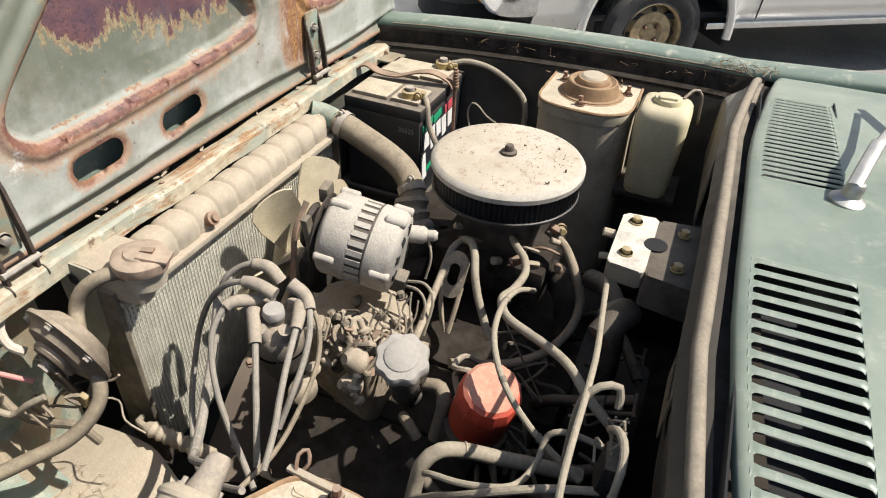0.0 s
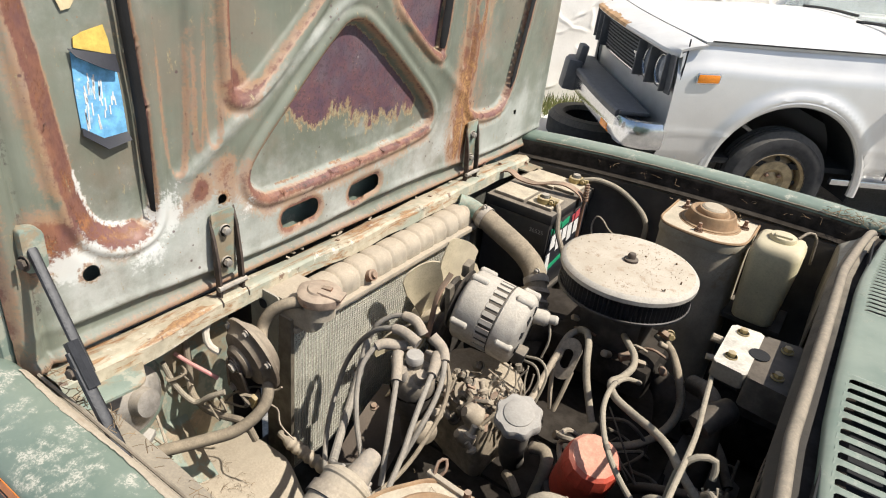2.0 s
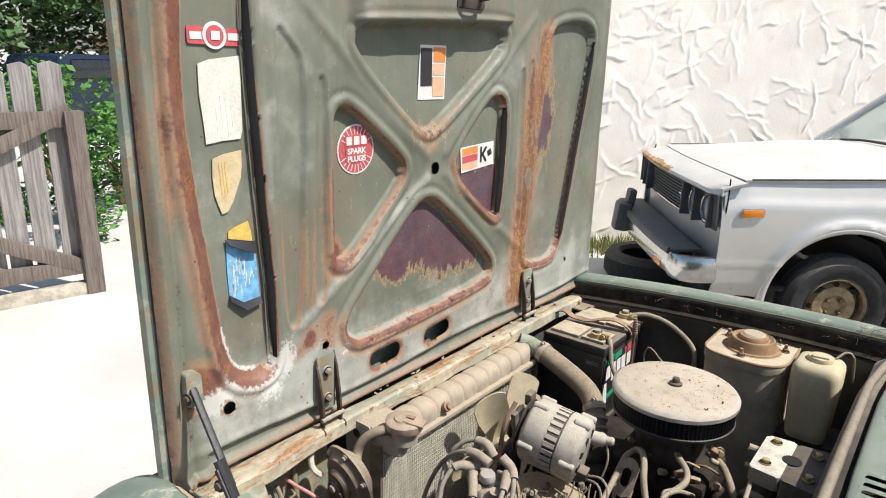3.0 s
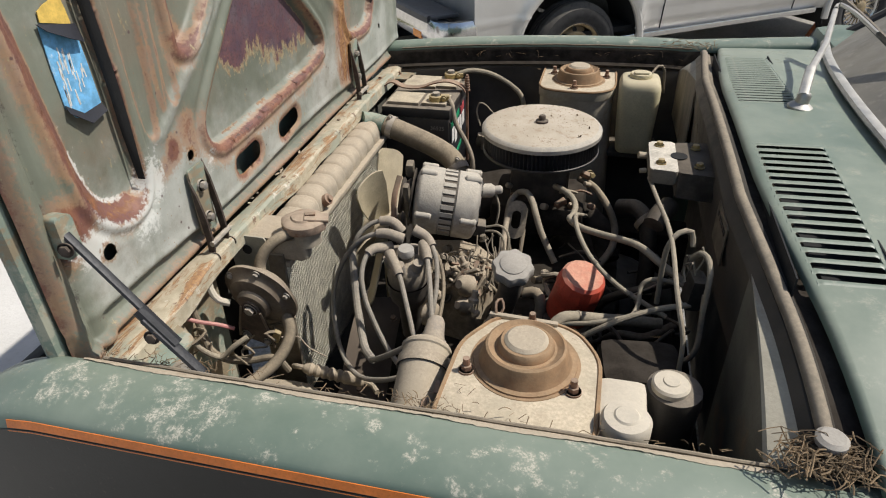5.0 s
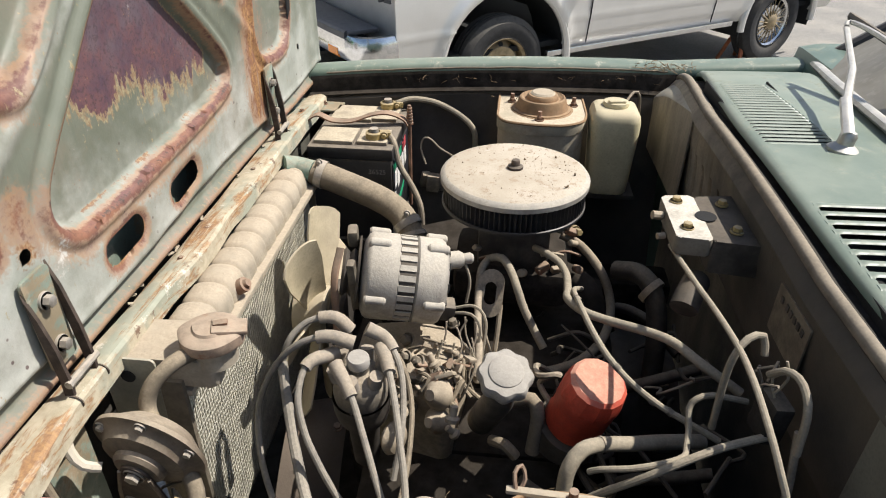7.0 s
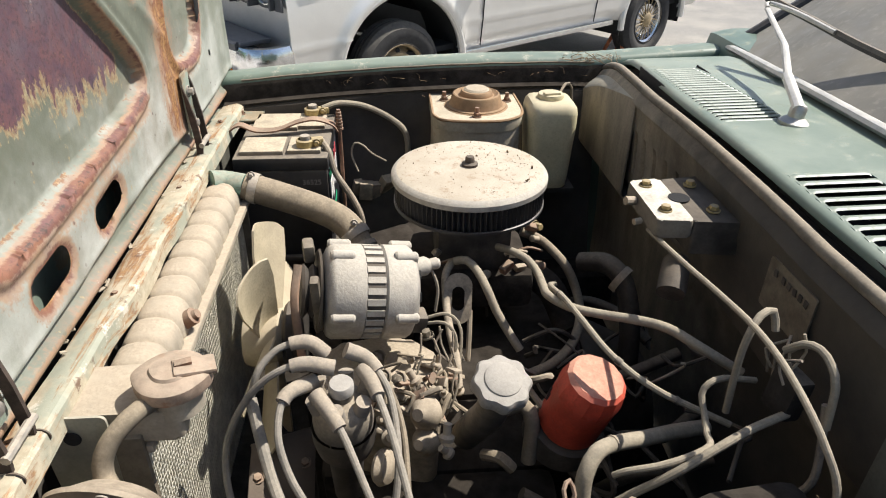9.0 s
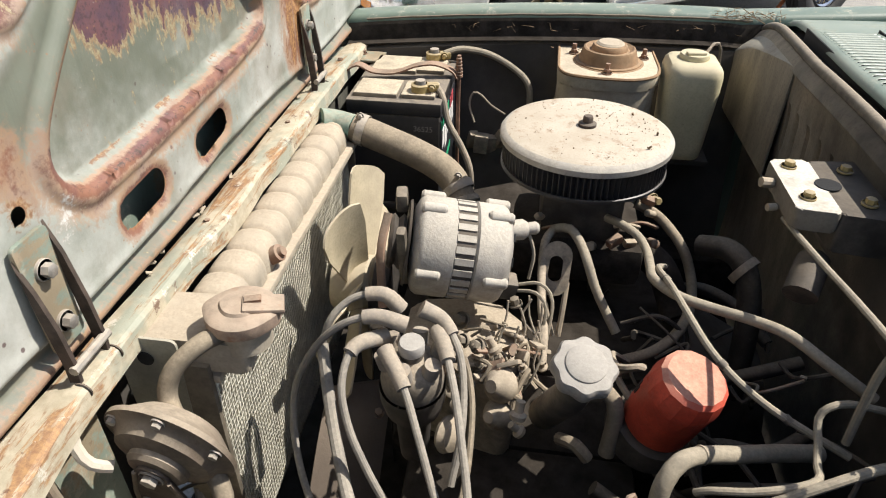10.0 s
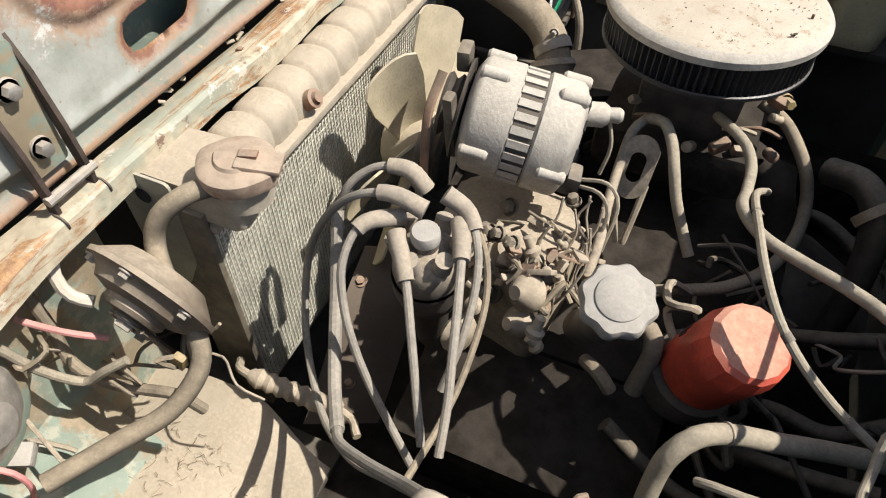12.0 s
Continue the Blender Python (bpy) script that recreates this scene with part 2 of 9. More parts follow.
M_STAY = mk("black_steel", (0.016, 0.016, 0.018), 0.5, 0.0, var=0.3, scale=60)
M_GUARD = mk("brown_dusty_guard", (0.10, 0.075, 0.055), 0.8, var=0.3, scale=9, dust=0.35, lo=0.2, hi=1.0, dustcol=(0.24, 0.19, 0.14))
M_DARKRUBBER.node_tree.nodes["Principled BSDF"].inputs["Specular IOR Level"].default_value = 0.15


# ---- mesh helpers ----
WORLD = {}


def thing(name, label, category, at=(0, 0, 0), rz=0.0, group="", kind=""):
    ob = new(name)
    m = pose(at[0], at[1], at[2], 0, 0, rz)
    ob.matrix_basis = m
    ob.empty_display_size = 0.05
    WORLD[ob] = m
    return tagged(ob, label, category, group, kind)


def to_mesh(name, bm, mats, smooth=35):
    bmesh.ops.recalc_face_normals(bm, faces=bm.faces)
    me = bpy.data.meshes.new(name)
    bm.to_mesh(me)
    bm.free()
    for m in mats if isinstance(mats, (list, tuple)) else [mats]:
        me.materials.append(m)
    if smooth:
        me.polygons.foreach_set("use_smooth", [True] * len(me.polygons))
        me.set_sharp_from_angle(angle=radians(smooth))
    return me


def part(name, bm, mat, parent, label="", local=False, smooth=35):
    """One mesh under a thing or a part; coordinates are of the place unless local."""
    root = WORLD[parent]
    if not local:
        bm.transform(root.inverted())
    ob = new(name, to_mesh(name, bm, mat, smooth))
    ob.parent = parent
    WORLD[ob] = root
    return tagged(ob, label)


def solo(name, bm, mat, label, category, group="", kind="", smooth=35):
    """A thing of one mesh, with its origin at its base."""
    lo = Vector((min(v.co.x for v in bm.verts), min(v.co.y for v in bm.verts), min(v.co.z for v in bm.verts)))
    hi = Vector((max(v.co.x for v in bm.verts), max(v.co.y for v in bm.verts), lo.z))
    at = (lo + hi) / 2
    bm.transform(Matrix.Translation(-at))
    ob = new(name, to_mesh(name, bm, mat, smooth))
    ob.matrix_basis = Matrix.Translation(at)
    WORLD[ob] = Matrix.Translation(at)
    return tagged(ob, label, category, group, kind)


def B():
    return bmesh.new()


def axis_frame(d):
    d = Vector(d).normalized()
    a = Vector((0, 0, 1)) if abs(d.z) < 0.9 else Vector((1, 0, 0))
    u = a.cross(d).normalized()
    return Matrix((u, d.cross(u), d)).transposed()


def box(bm, c, s, rot=(0, 0, 0), bevel=0.0, seg=2):
    """A box with bevelled edges; rot in degrees."""
    m = pose(c[0], c[1], c[2], *rot) @ Matrix.Diagonal((s[0], s[1], s[2], 1))
    g = bmesh.ops.create_cube(bm, size=1.0, matrix=m)
    if bevel:
        es = list({e for v in g["verts"] for e in v.link_edges})
        bmesh.ops.bevel(bm, geom=es, offset=bevel, segments=seg, affect="EDGES", profile=0.6)
    return bm


def lathe(bm, prof, at, d=(0, 0, 1), n=32, wob=None):
    """Turns (radius, height) round the axis d."""
    r3 = axis_frame(d)
    o = Vector(at)
    rings = []
    for r, h in prof:
        if r < 1e-6:
            rings.append([bm.verts.new(o + r3 @ Vector((0, 0, h)))])
        else:
            rings.append([bm.verts.new(o + r3 @ Vector((r * (wob(k / n) if wob else 1) * math.cos(math.tau * k / n), r * (wob(k / n) if wob else 1) * math.sin(math.tau * k / n), h))) for k in range(n)])
    for a, b in zip(rings, rings[1:]):
        for k in range(n):
            q = [a[k % len(a)], a[(k + 1) % len(a)], b[(k + 1) % len(b)], b[k % len(b)]]
            q = list(dict.fromkeys(q))
            if len(q) > 2:
                bm.faces.new(q)
    return bm


def spline(pts, step=0.008):
    """A smooth line through the points."""
    p = [Vector(q) for q in pts]
    p = [2 * p[0] - p[1]] + p + [2 * p[-1] - p[-2]]
    out = []
    for a, b, c, d in zip(p, p[1:], p[2:], p[3:]):
        k = max(2, int((c - b).length / step))
        for i in range(k):
            t = i / k
            out.append(0.5 * ((2 * b) + (c - a) * t + (2 * a - 5 * b + 4 * c - d) * t * t + (3 * b - a - 3 * c + d) * t ** 3))
    out.append(p[-2])
    return out


def tube(bm, pts, r, n=10, step=0.008, curve=True, flat=1.0):
    """A pipe along a smooth line; r is a radius, or a function of 0..1 along it."""
    line = spline(pts, step) if curve else [Vector(q) for q in pts]
    rings, u = [], None
    for i, q in enumerate(line):
        d = (line[min(i + 1, len(line) - 1)] - line[max(i - 1, 0)]).normalized()
        if u is None:
            u = (Vector((0, 0, 1)) if abs(d.z) < 0.9 else Vector((1, 0, 0))).cross(d)
        u = (u - d * u.dot(d)).normalized()
        w = d.cross(u)
        rr = r(i / (len(line) - 1)) if callable(r) else r
        rings.append([bm.verts.new(q + u * rr * math.cos(math.tau * k / n) + w * rr * flat * math.sin(math.tau * k / n)) for k in range(n)])
    for a, b in zip(rings, rings[1:]):
        for k in range(n):
            bm.faces.new((a[k], a[(k + 1) % n], b[(k + 1) % n], b[k]))
    bm.faces.new(rings[0][::-1])
    bm.faces.new(rings[-1])
    return bm


def slab(bm, poly, z0, z1, m=None, bevel=0.0, seg=2):
    """An upright extrusion of a flat outline, moved by m."""
    lo = [bm.verts.new((x, y, z0)) for x, y in poly]
    hi = [bm.verts.new((x, y, z1)) for x, y in poly]
    k = len(poly)
    fs = [bm.faces.new(lo[::-1]), bm.faces.new(hi)]
    fs += [bm.faces.new((lo[i], lo[(i + 1) % k], hi[(i + 1) % k], hi[i])) for i in range(k)]
    vs = lo + hi
    if bevel:
        es = list({e for f in fs[:2] for e in f.edges})
        g = bmesh.ops.bevel(bm, geom=es, offset=bevel, segments=seg, affect="EDGES", profile=0.6)
        vs = list({v for v in vs if v.is_valid} | {v for f in g["faces"] for v in f.verts})
    if m is not None:
        bmesh.ops.transform(bm, matrix=m, verts=vs)
    return bm


def rounded(poly, r, n=4):
    """The outline with its corners rounded."""
    out = []
    k = len(poly)
    for i in range(k):
        a, b, c = Vector(poly[i - 1]), Vector(poly[i]), Vector(poly[(i + 1) % k])
        la, lc = (a - b), (c - b)
        cut = min(r, la.length * 0.45, lc.length * 0.45)
        p, q = b + la.normalized() * cut, b + lc.normalized() * cut
        for j in range(n + 1):
            t = j / n
            out.append(tuple((1 - t) ** 2 * p + 2 * t * (1 - t) * b + t * t * q))
    return out


def loft(bm, rows, closed=False, cap=False):
    """Skin over rows of points of equal count."""
    vs = [[bm.verts.new(p) for p in row] for row in rows]
    for a, b in zip(vs, vs[1:]):
        k = len(a)
        for i in range(k if closed else k - 1):
            bm.faces.new((a[i], a[(i + 1) % k], b[(i + 1) % k], b[i]))
    if cap:
        bm.faces.new(vs[0][::-1])
        bm.faces.new(vs[-1])
    return bm


def bolt(bm, at, d=(0, 0, 1), r=0.008, h=0.006):
    lathe(bm, [(0, 0), (r * 1.5, 0), (r * 1.5, h * 0.25), (r * 1.4, h * 0.3)], at, d, 16)
    lathe(bm, [(r, h * 0.25), (r, h * 0.95), (r * 0.85, h), (0, h)], at, d, 6)
    return bm


def thick(bm, t):
    """Gives a sheet its thickness."""
    bmesh.ops.recalc_face_normals(bm, faces=bm.faces)
    bmesh.ops.solidify(bm, geom=bm.faces[:], thickness=t)
    return bm


def cable(name, pts, r, mat, label, category="hose", n=10, group="", step=0.008):
    return solo(name, tube(B(), pts, r, n, step), mat, label, category, group)

# ---- ground, wall, fence ----
GZ = -0.08


def ground_mat():
    n = Net("concrete_and_gravel")
    sep = n.t.nodes.new("ShaderNodeSeparateXYZ")
    n.link(n.co, sep.inputs[0])
    conc = n.mix(n.ramp(n.noise(1.3, 6), 0.3, 0.7), (0.50, 0.48, 0.44), (0.62, 0.60, 0.56))
    conc = n.mix(n.ramp(n.noise(60, 4), 0.5, 0.8, 0.0, 0.3), conc, (0.36, 0.34, 0.30))
    grav = n.mix(n.ramp(n.noise(90, 4), 0.3, 0.7), (0.13, 0.125, 0.115), (0.30, 0.285, 0.26))
    grav = n.mix(n.ramp(n.noise(2.2, 5), 0.4, 0.7, 0.0, 0.5), grav, (0.36, 0.33, 0.28))
    edge = n.mth("ADD", sep.outputs["X"], n.mth("MULTIPLY", n.noise(1.5, 4), 0.3))
    c = n.mix(n.ramp(edge, -1.4, -1.3), conc, grav)
    n.bump(n.noise(120, 4), 0.4, 0.004)
    return n.done(c, 0.9)


def make_ground():
    bm = B()
    k = [-3000, -400, -60, -20, -8, -4, -2, 0, 2, 4, 8, 20, 60, 400, 3000]
    loft(bm, [[(x, y, GZ) for y in k] for x in k])
    ob = new("ground", to_mesh("ground", bm, ground_mat(), 0))
    tagged(ob, "pale sunlit concrete driveway turning to grey gravel", "ground", kind="structure")


make_ground()


def stucco_mat():
    n = Net("rough_stucco")
    c = n.mix(n.ramp(n.noise(2.2, 6), 0.3, 0.7), (0.82, 0.77, 0.69), (0.90, 0.86, 0.79))
    c = n.mix(n.ramp(n.noise(60, 4), 0.5, 0.8, 0.0, 0.16), c, (0.50, 0.45, 0.39))
    n.bump(n.noise(38, 5, 0.6), 0.28, 0.005)
    return n.done(c, 0.9)


def make_wall():
    """A stucco wall with thrown trowel ridges standing proud of it."""
    m = pose(-2.30, 5.05, GZ, 0, 0, 48)
    n_u, n_z, length, height = 760, 300, 9.5, 3.6
    u = np.linspace(-1.7, length - 1.7, n_u)
    z = np.linspace(0, height, n_z)
    uu, zz = np.meshgrid(u, z, indexing="ij")
    h = np.zeros_like(uu)
    rnd = random.Random(5)
    # every swipe of the trowel leaves a wide flat that ends in one thin raised lip
    for i in range(1050):
        cx, cz = rnd.uniform(-1.7, length - 1.7), rnd.uniform(0, height)
        ang = rnd.choice((rnd.gauss(0.8, 0.4), rnd.gauss(2.3, 0.4), rnd.gauss(0.1, 0.35), rnd.gauss(1.75, 0.25)))
        ln, bend = rnd.uniform(0.06, 0.24), rnd.uniform(-1.6, 1.6)
        du, dz = uu - cx, zz - cz
        near = (np.abs(du) < 0.6) & (np.abs(dz) < 0.6)
        du, dz = du[near], dz[near]
        p = du * math.cos(ang) + dz * math.sin(ang)
        q = -du * math.sin(ang) + dz * math.cos(ang) - bend * p * p + 0.006 * np.sin(p * 45 + i)
        w, hh = rnd.uniform(0.12, 0.34), rnd.uniform(0.004, 0.011)
        flat = np.clip((q + 0.014) / 0.014, 0, 1) * np.clip(1 - q / w, 0, 1)
        lip = np.exp(-((q - 0.006) / 0.011) ** 2) * rnd.uniform(0.3, 1.1)
        h[near] = np.maximum(h[near], hh * (0.8 * flat + lip) * np.exp(-(p / ln) ** 6))
    co = np.stack([uu, -h, zz], axis=-1).reshape(-1, 3)
    idx = np.arange(n_u * n_z).reshape(n_u, n_z)
    f = np.stack([idx[:-1, :-1], idx[1:, :-1], idx[1:, 1:], idx[:-1, 1:]], axis=-1).reshape(-1, 4)
    me = bpy.data.meshes.new("wall_north")
    me.from_pydata(co.tolist(), [], f.tolist())
    me.materials.append(stucco_mat())
    me.polygons.foreach_set("use_smooth", [True] * len(me.polygons))
    ob = new("wall_north", me)
    ob.matrix_basis = m
    tagged(ob, "cream stucco wall with rough trowel marks", "wall", kind="structure")
    WORLD[ob] = m
    bm = B()
    box(bm, (length / 2 - 1.7, 0.14, height / 2), (length, 0.27, height))
    part("wall_body", bm, stucco_mat(), ob, local=True)


make_wall()


def wood_mat(name, dark, light):
    n = Net(name)
    co = n.scaled(1.0, 1.0, 0.05)
    c = n.mix(n.ramp(n.noise(70, 6, 0.7, co=co), 0.3, 0.7), dark, light)
    c = n.mix(n.ramp(n.noise(6, 5), 0.5, 0.75, 0.0, 0.5), c, dark)
    n.bump(n.noise(90, 5, 0.7, co=co), 0.5, 0.004)
    return n.done(c, 0.9)


M_FENCE = wood_mat("weathered_fence_wood", (0.085, 0.065, 0.055), (0.21, 0.175, 0.15))
M_PICKET = wood_mat("bleached_picket_wood", (0.16, 0.145, 0.135), (0.36, 0.335, 0.315))


def make_gate():
    gate = thing("wooden_gate", "weathered grey picket gate with diagonal brace, standing open to the drive", "gate", (-4.5, 0.9, GZ), -10)
    rnd = random.Random(3)

    def board(name, y0, y1, z0, z1, x, th, top=0.02):
        bm = B()
        slab(bm, [(y0, z0), (y1, z0), (y1, z1 - top), ((y0 + y1) / 2 + 0.01, z1), (y0, z1 - top * 0.6)], -th / 2, th / 2, Matrix(((0, 0, 1, x), (1, 0, 0, 0), (0, 1, 0, 0), (0, 0, 0, 1))), 0.003, 1)
        return part(name, bm, M_PICKET if name == "picket" else M_FENCE, gate, local=True)

    y = -1.45
    while y < 0.56:
        w = rnd.uniform(0.10, 0.135)
        board("picket", y, y + w, 0.13, rnd.uniform(1.42, 1.50), -0.03, 0.02, rnd.uniform(0.01, 0.04))
        y += w + rnd.uniform(0.012, 0.035)
    for z in (0.19, 1.15):
        bm = B()
        box(bm, (0.02, -0.42, z), (0.045, 2.1, 0.10), bevel=0.004)
        part("rail", bm, M_FENCE, gate, local=True)
    for s, o in ((1, -0.45),):
        bm = B()
        a = math.degrees(math.atan2(0.95, 1.0))
        box(bm, (0.025, 0.08, 0.42), (0.04, 1.15, 0.09), (-26, 0, 0), 0.004)
        part("brace", bm, M_FENCE, gate, local=True)
        bm = B()
        box(bm, (0.025, 0.03, 0.93), (0.04, 1.25, 0.09), (26, 0, 0), 0.004)
        part("brace", bm, M_FENCE, gate, local=True)
    bm = B()
    box(bm, (0.03, 0.60, 0.60), (0.10, 0.11, 1.20), bevel=0.006)
    part("gate_post", bm, M_FENCE, gate, local=True)
    bm = B()
    box(bm, (0.02, -0.42, 0.03), (0.09, 2.1, 0.10), bevel=0.006)
    part("bottom_beam", bm, mk("pale_weathered_beam", (0.42, 0.38, 0.31), 0.9, var=0.3, scale=20), gate, local=True)


make_gate()


def leaf_mat(name, a, b):
    n = Net(name)
    oi = n.t.nodes.new("ShaderNodeNewGeometry")
    c = n.mix(oi.outputs["Random Per Island"], a, b)
    c = n.mix(n.ramp(n.noise(40, 3), 0.4, 0.7, 0, 0.4), c, tuple(x * 0.6 for x in a))
    n.bsdf.inputs["Subsurface Weight"].default_value = 0.0
    return n.done(c, 0.55)


def leaves(n, centre, size, leaf, seed, clump=14):
    """Many small bent leaves gathered in uneven clumps."""
    rnd = random.Random(seed)
    vs, fs = [], []
    cl = []
    for _ in range(clump):
        v = Vector((rnd.gauss(0, 0.45), rnd.gauss(0, 0.45), rnd.uniform(-0.9, 0.9)))
        cl.append((v, rnd.uniform(0.25, 0.5)))
    for _ in range(n):
        c, r = rnd.choice(cl)
        q = c + Vector((rnd.gauss(0, 1), rnd.gauss(0, 1), rnd.gauss(0, 1))).normalized() * r * rnd.uniform(0.5, 1.05)
        p = Vector((centre[0] + q.x * size[0], centre[1] + q.y * size[1], centre[2] + q.z * size[2]))
        e = Euler((rnd.uniform(-0.9, 0.9), rnd.uniform(-0.9, 0.9), rnd.uniform(0, 6.3))).to_matrix()
        s = leaf * rnd.uniform(0.6, 1.3)
        k = len(vs)
        for a in ((0, 0, 0), (0.35, 0.5, 0.12), (0, 1.1, 0), (-0.35, 0.5, 0.12)):
            vs.append(tuple(p + e @ Vector(a) * s))
        fs += [(k, k + 1, k + 2), (k, k + 2, k + 3)]
    return vs, fs


def bush(name, label, centre, size, n, leaf, seed, mat, clump=14):
    root = thing(name, label, "bush" if "bush" in name else "tree", (centre[0], centre[1], GZ))
    vs, fs = leaves(n, centre, size, leaf, seed, clump)
    me = bpy.data.meshes.new("crown")
    me.from_pydata([tuple(Vector(v) - Vector((centre[0], centre[1], GZ))) for v in vs], [], fs)
    me.materials.append(mat)
    ob = new("crown", me)
    ob.parent = root
    WORLD[ob] = WORLD[root]
    bm = B()
    rnd = random.Random(seed + 1)
    h = centre[2] - GZ
    for i in range(5):
        a = rnd.uniform(0, 6.3)
        d = rnd.uniform(0.2, 0.5)
        tube(bm, [(centre[0], centre[1], GZ), (centre[0] + d * size[0] * 0.4 * math.cos(a), centre[1] + d * size[1] * 0.4 * math.sin(a), GZ + h * 0.5), (centre[0] + d * size[0] * math.cos(a), centre[1] + d * size[1] * math.sin(a), GZ + h * 1.1)], lambda t: (0.035 - 0.025 * t) * max(1, h * 0.5), 7, 0.15)
    part("trunk", bm, M_TWIG, root)


M_LEAF = leaf_mat("bright_leaf", (0.05, 0.16, 0.02), (0.11, 0.26, 0.04))
M_LEAFDARK = leaf_mat("dark_leaf", (0.03, 0.085, 0.02), (0.08, 0.15, 0.035))
M_LEAFRED = leaf_mat("reddish_leaf", (0.12, 0.06, 0.03), (0.07, 0.12, 0.03))
bush("bush", "sunlit green bush behind the wooden gate", (-6.3, 2.15, 0.62), (0.75, 0.6, 0.68), 2600, 0.07, 11, M_LEAF)
bush("bush", "dark leafy bush beside the drive", (-6.9, 2.9, 0.45), (0.7, 0.6, 0.5), 1500, 0.07, 14, M_LEAFDARK)
bush("garden_tree", "distant leafy tree with dark green crown", (-17.0, 5.1, 2.0), (3.0, 2.4, 1.15), 4200, 0.20, 21, M_LEAFDARK, 22)
bush("garden_tree", "distant tree with reddish leaves", (-15.5, 7.2, 1.6), (2.0, 1.7, 1.5), 2600, 0.18, 22, M_LEAFRED, 18)
bush("garden_tree", "distant green tree beyond the fence", (-19.0, 1.8, 1.7), (3.0, 2.6, 1.1), 3200, 0.22, 23, M_LEAFDARK, 20)


def weeds():
    rnd = random.Random(9)
    vs, fs = [], []
    for i in range(2600):
        s = rnd.uniform(-1.0, 1.6)
        off = abs(rnd.gauss(0, 0.16)) + 0.02
        x = -2.30 + s * math.cos(radians(48)) + off * math.sin(radians(48))
        y = 5.05 + s * math.sin(radians(48)) - off * math.cos(radians(48))
        h, a, w = rnd.uniform(0.03, 0.14), rnd.uniform(0, 6.3), 0.006
        lean = rnd.uniform(0.0, 0.07)
        k = len(vs)
        vs += [(x - w * math.cos(a), y - w * math.sin(a), GZ), (x + w * math.cos(a), y + w * math.sin(a), GZ), (x + lean * math.sin(a), y + lean * math.cos(a), GZ + h)]
        fs.append((k, k + 1, k + 2))
    me = bpy.data.meshes.new("weeds")
    me.from_pydata(vs, [], fs)
    me.materials.append(leaf_mat("weed_blade", (0.12, 0.17, 0.04), (0.30, 0.27, 0.10)))
    tagged(new("weeds", me), "dry and green weeds along the foot of the wall", "weeds", kind="stuff")


weeds()

M_TYRE = mk("worn_tyre_rubber", (0.028, 0.027, 0.027), 0.85, var=0.3, scale=30, dust=0.5, dustcol=(0.2, 0.18, 0.15), grain=400)


def lying_tyre():
    bm = B()
    r0, r1, h = 0.19, 0.31, 0.19
    prof = [(r0, 0.03), (r0 + 0.02, 0.0), (r1 - 0.03, 0.0), (r1, 0.04), (r1, h - 0.04), (r1 - 0.03, h), (r0 + 0.02, h), (r0, h - 0.03), (r0 + 0.06, h - 0.05), (r0 + 0.06, 0.05), (r0, 0.03)]
    lathe(bm, prof, (-1.72, 4.42, GZ), n=40)
    solo("scrap_tyre_on_ground", bm, M_TYRE, "worn black tyre lying flat beside the wall", "tyre")


lying_tyre()


def far_vehicle():
    """A dark pickup parked far off behind the gate."""
    car = thing("parked_pickup", "dark blue pickup parked far off behind the gate", "vehicle", (-13.5, 5.3, GZ), 8)
    dark = mk("dark_blue_paint", (0.012, 0.02, 0.045), 0.25, var=0.1)
    bm = B()
    slab(bm, rounded([(-2.3, 0.35), (2.2, 0.35), (2.2, 0.95), (0.9, 1.0), (0.4, 1.5), (-0.7, 1.5), (-0.95, 1.0), (-2.3, 0.98)], 0.08), -0.85, 0.85, Matrix(((0, 0, 1, 0), (1, 0, 0, 0), (0, 1, 0, 0), (0, 0, 0, 1))), 0.05)
    part("body", bm, dark, car, local=True)
    for y in (-1.45, 1.4):
        for x in (-0.8, 0.8):
            bm = B()
            lathe(bm, [(0, -0.1), (0.28, -0.1), (0.33, -0.06), (0.33, 0.06), (0.28, 0.1), (0, 0.1)], (x, y, 0.33), (1, 0, 0), 24)
            part("wheel", bm, M_TYRE, car, local=True)
    bm = B()
    box(bm, (0.86, -0.15, 1.25), (0.02, 0.8, 0.34), bevel=0.03)
    part("side_window", bm, mk("dark_window", (0.02, 0.025, 0.03), 0.08), car, local=True)


far_vehicle()

# ---- the silver hatchback parked alongside ----
M_SILVER = mk("silver_paint", (0.68, 0.66, 0.62), 0.34, 0.5, var=0.06, scale=3, dust=0.3, dustcol=(0.6, 0.58, 0.54), bump=0.04, grain=700)
# rougher, less metallic silver for bonnet, nose and roof
M_SILVERTOP = mk("matt_silver_paint", (0.52, 0.51, 0.49), 0.42, 0.25, var=0.1, scale=6, dust=0.4, dustcol=(0.68, 0.66, 0.62), bump=0.05, stain=None)
M_RUSTEDGE = mk("rust_streaked_edge", (0.45, 0.27, 0.13), 0.8, var=0.4, scale=18)
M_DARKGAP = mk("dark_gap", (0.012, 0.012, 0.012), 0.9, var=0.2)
M_GREYPLASTIC = mk("grey_bumper_plastic", (0.055, 0.057, 0.062), 0.55, var=0.2, scale=20, dust=0.5, dustcol=(0.25, 0.25, 0.25))
M_AMBER = mk("amber_lens", (0.80, 0.25, 0.02), 0.25, var=0.1, scale=60, bump=0.1)


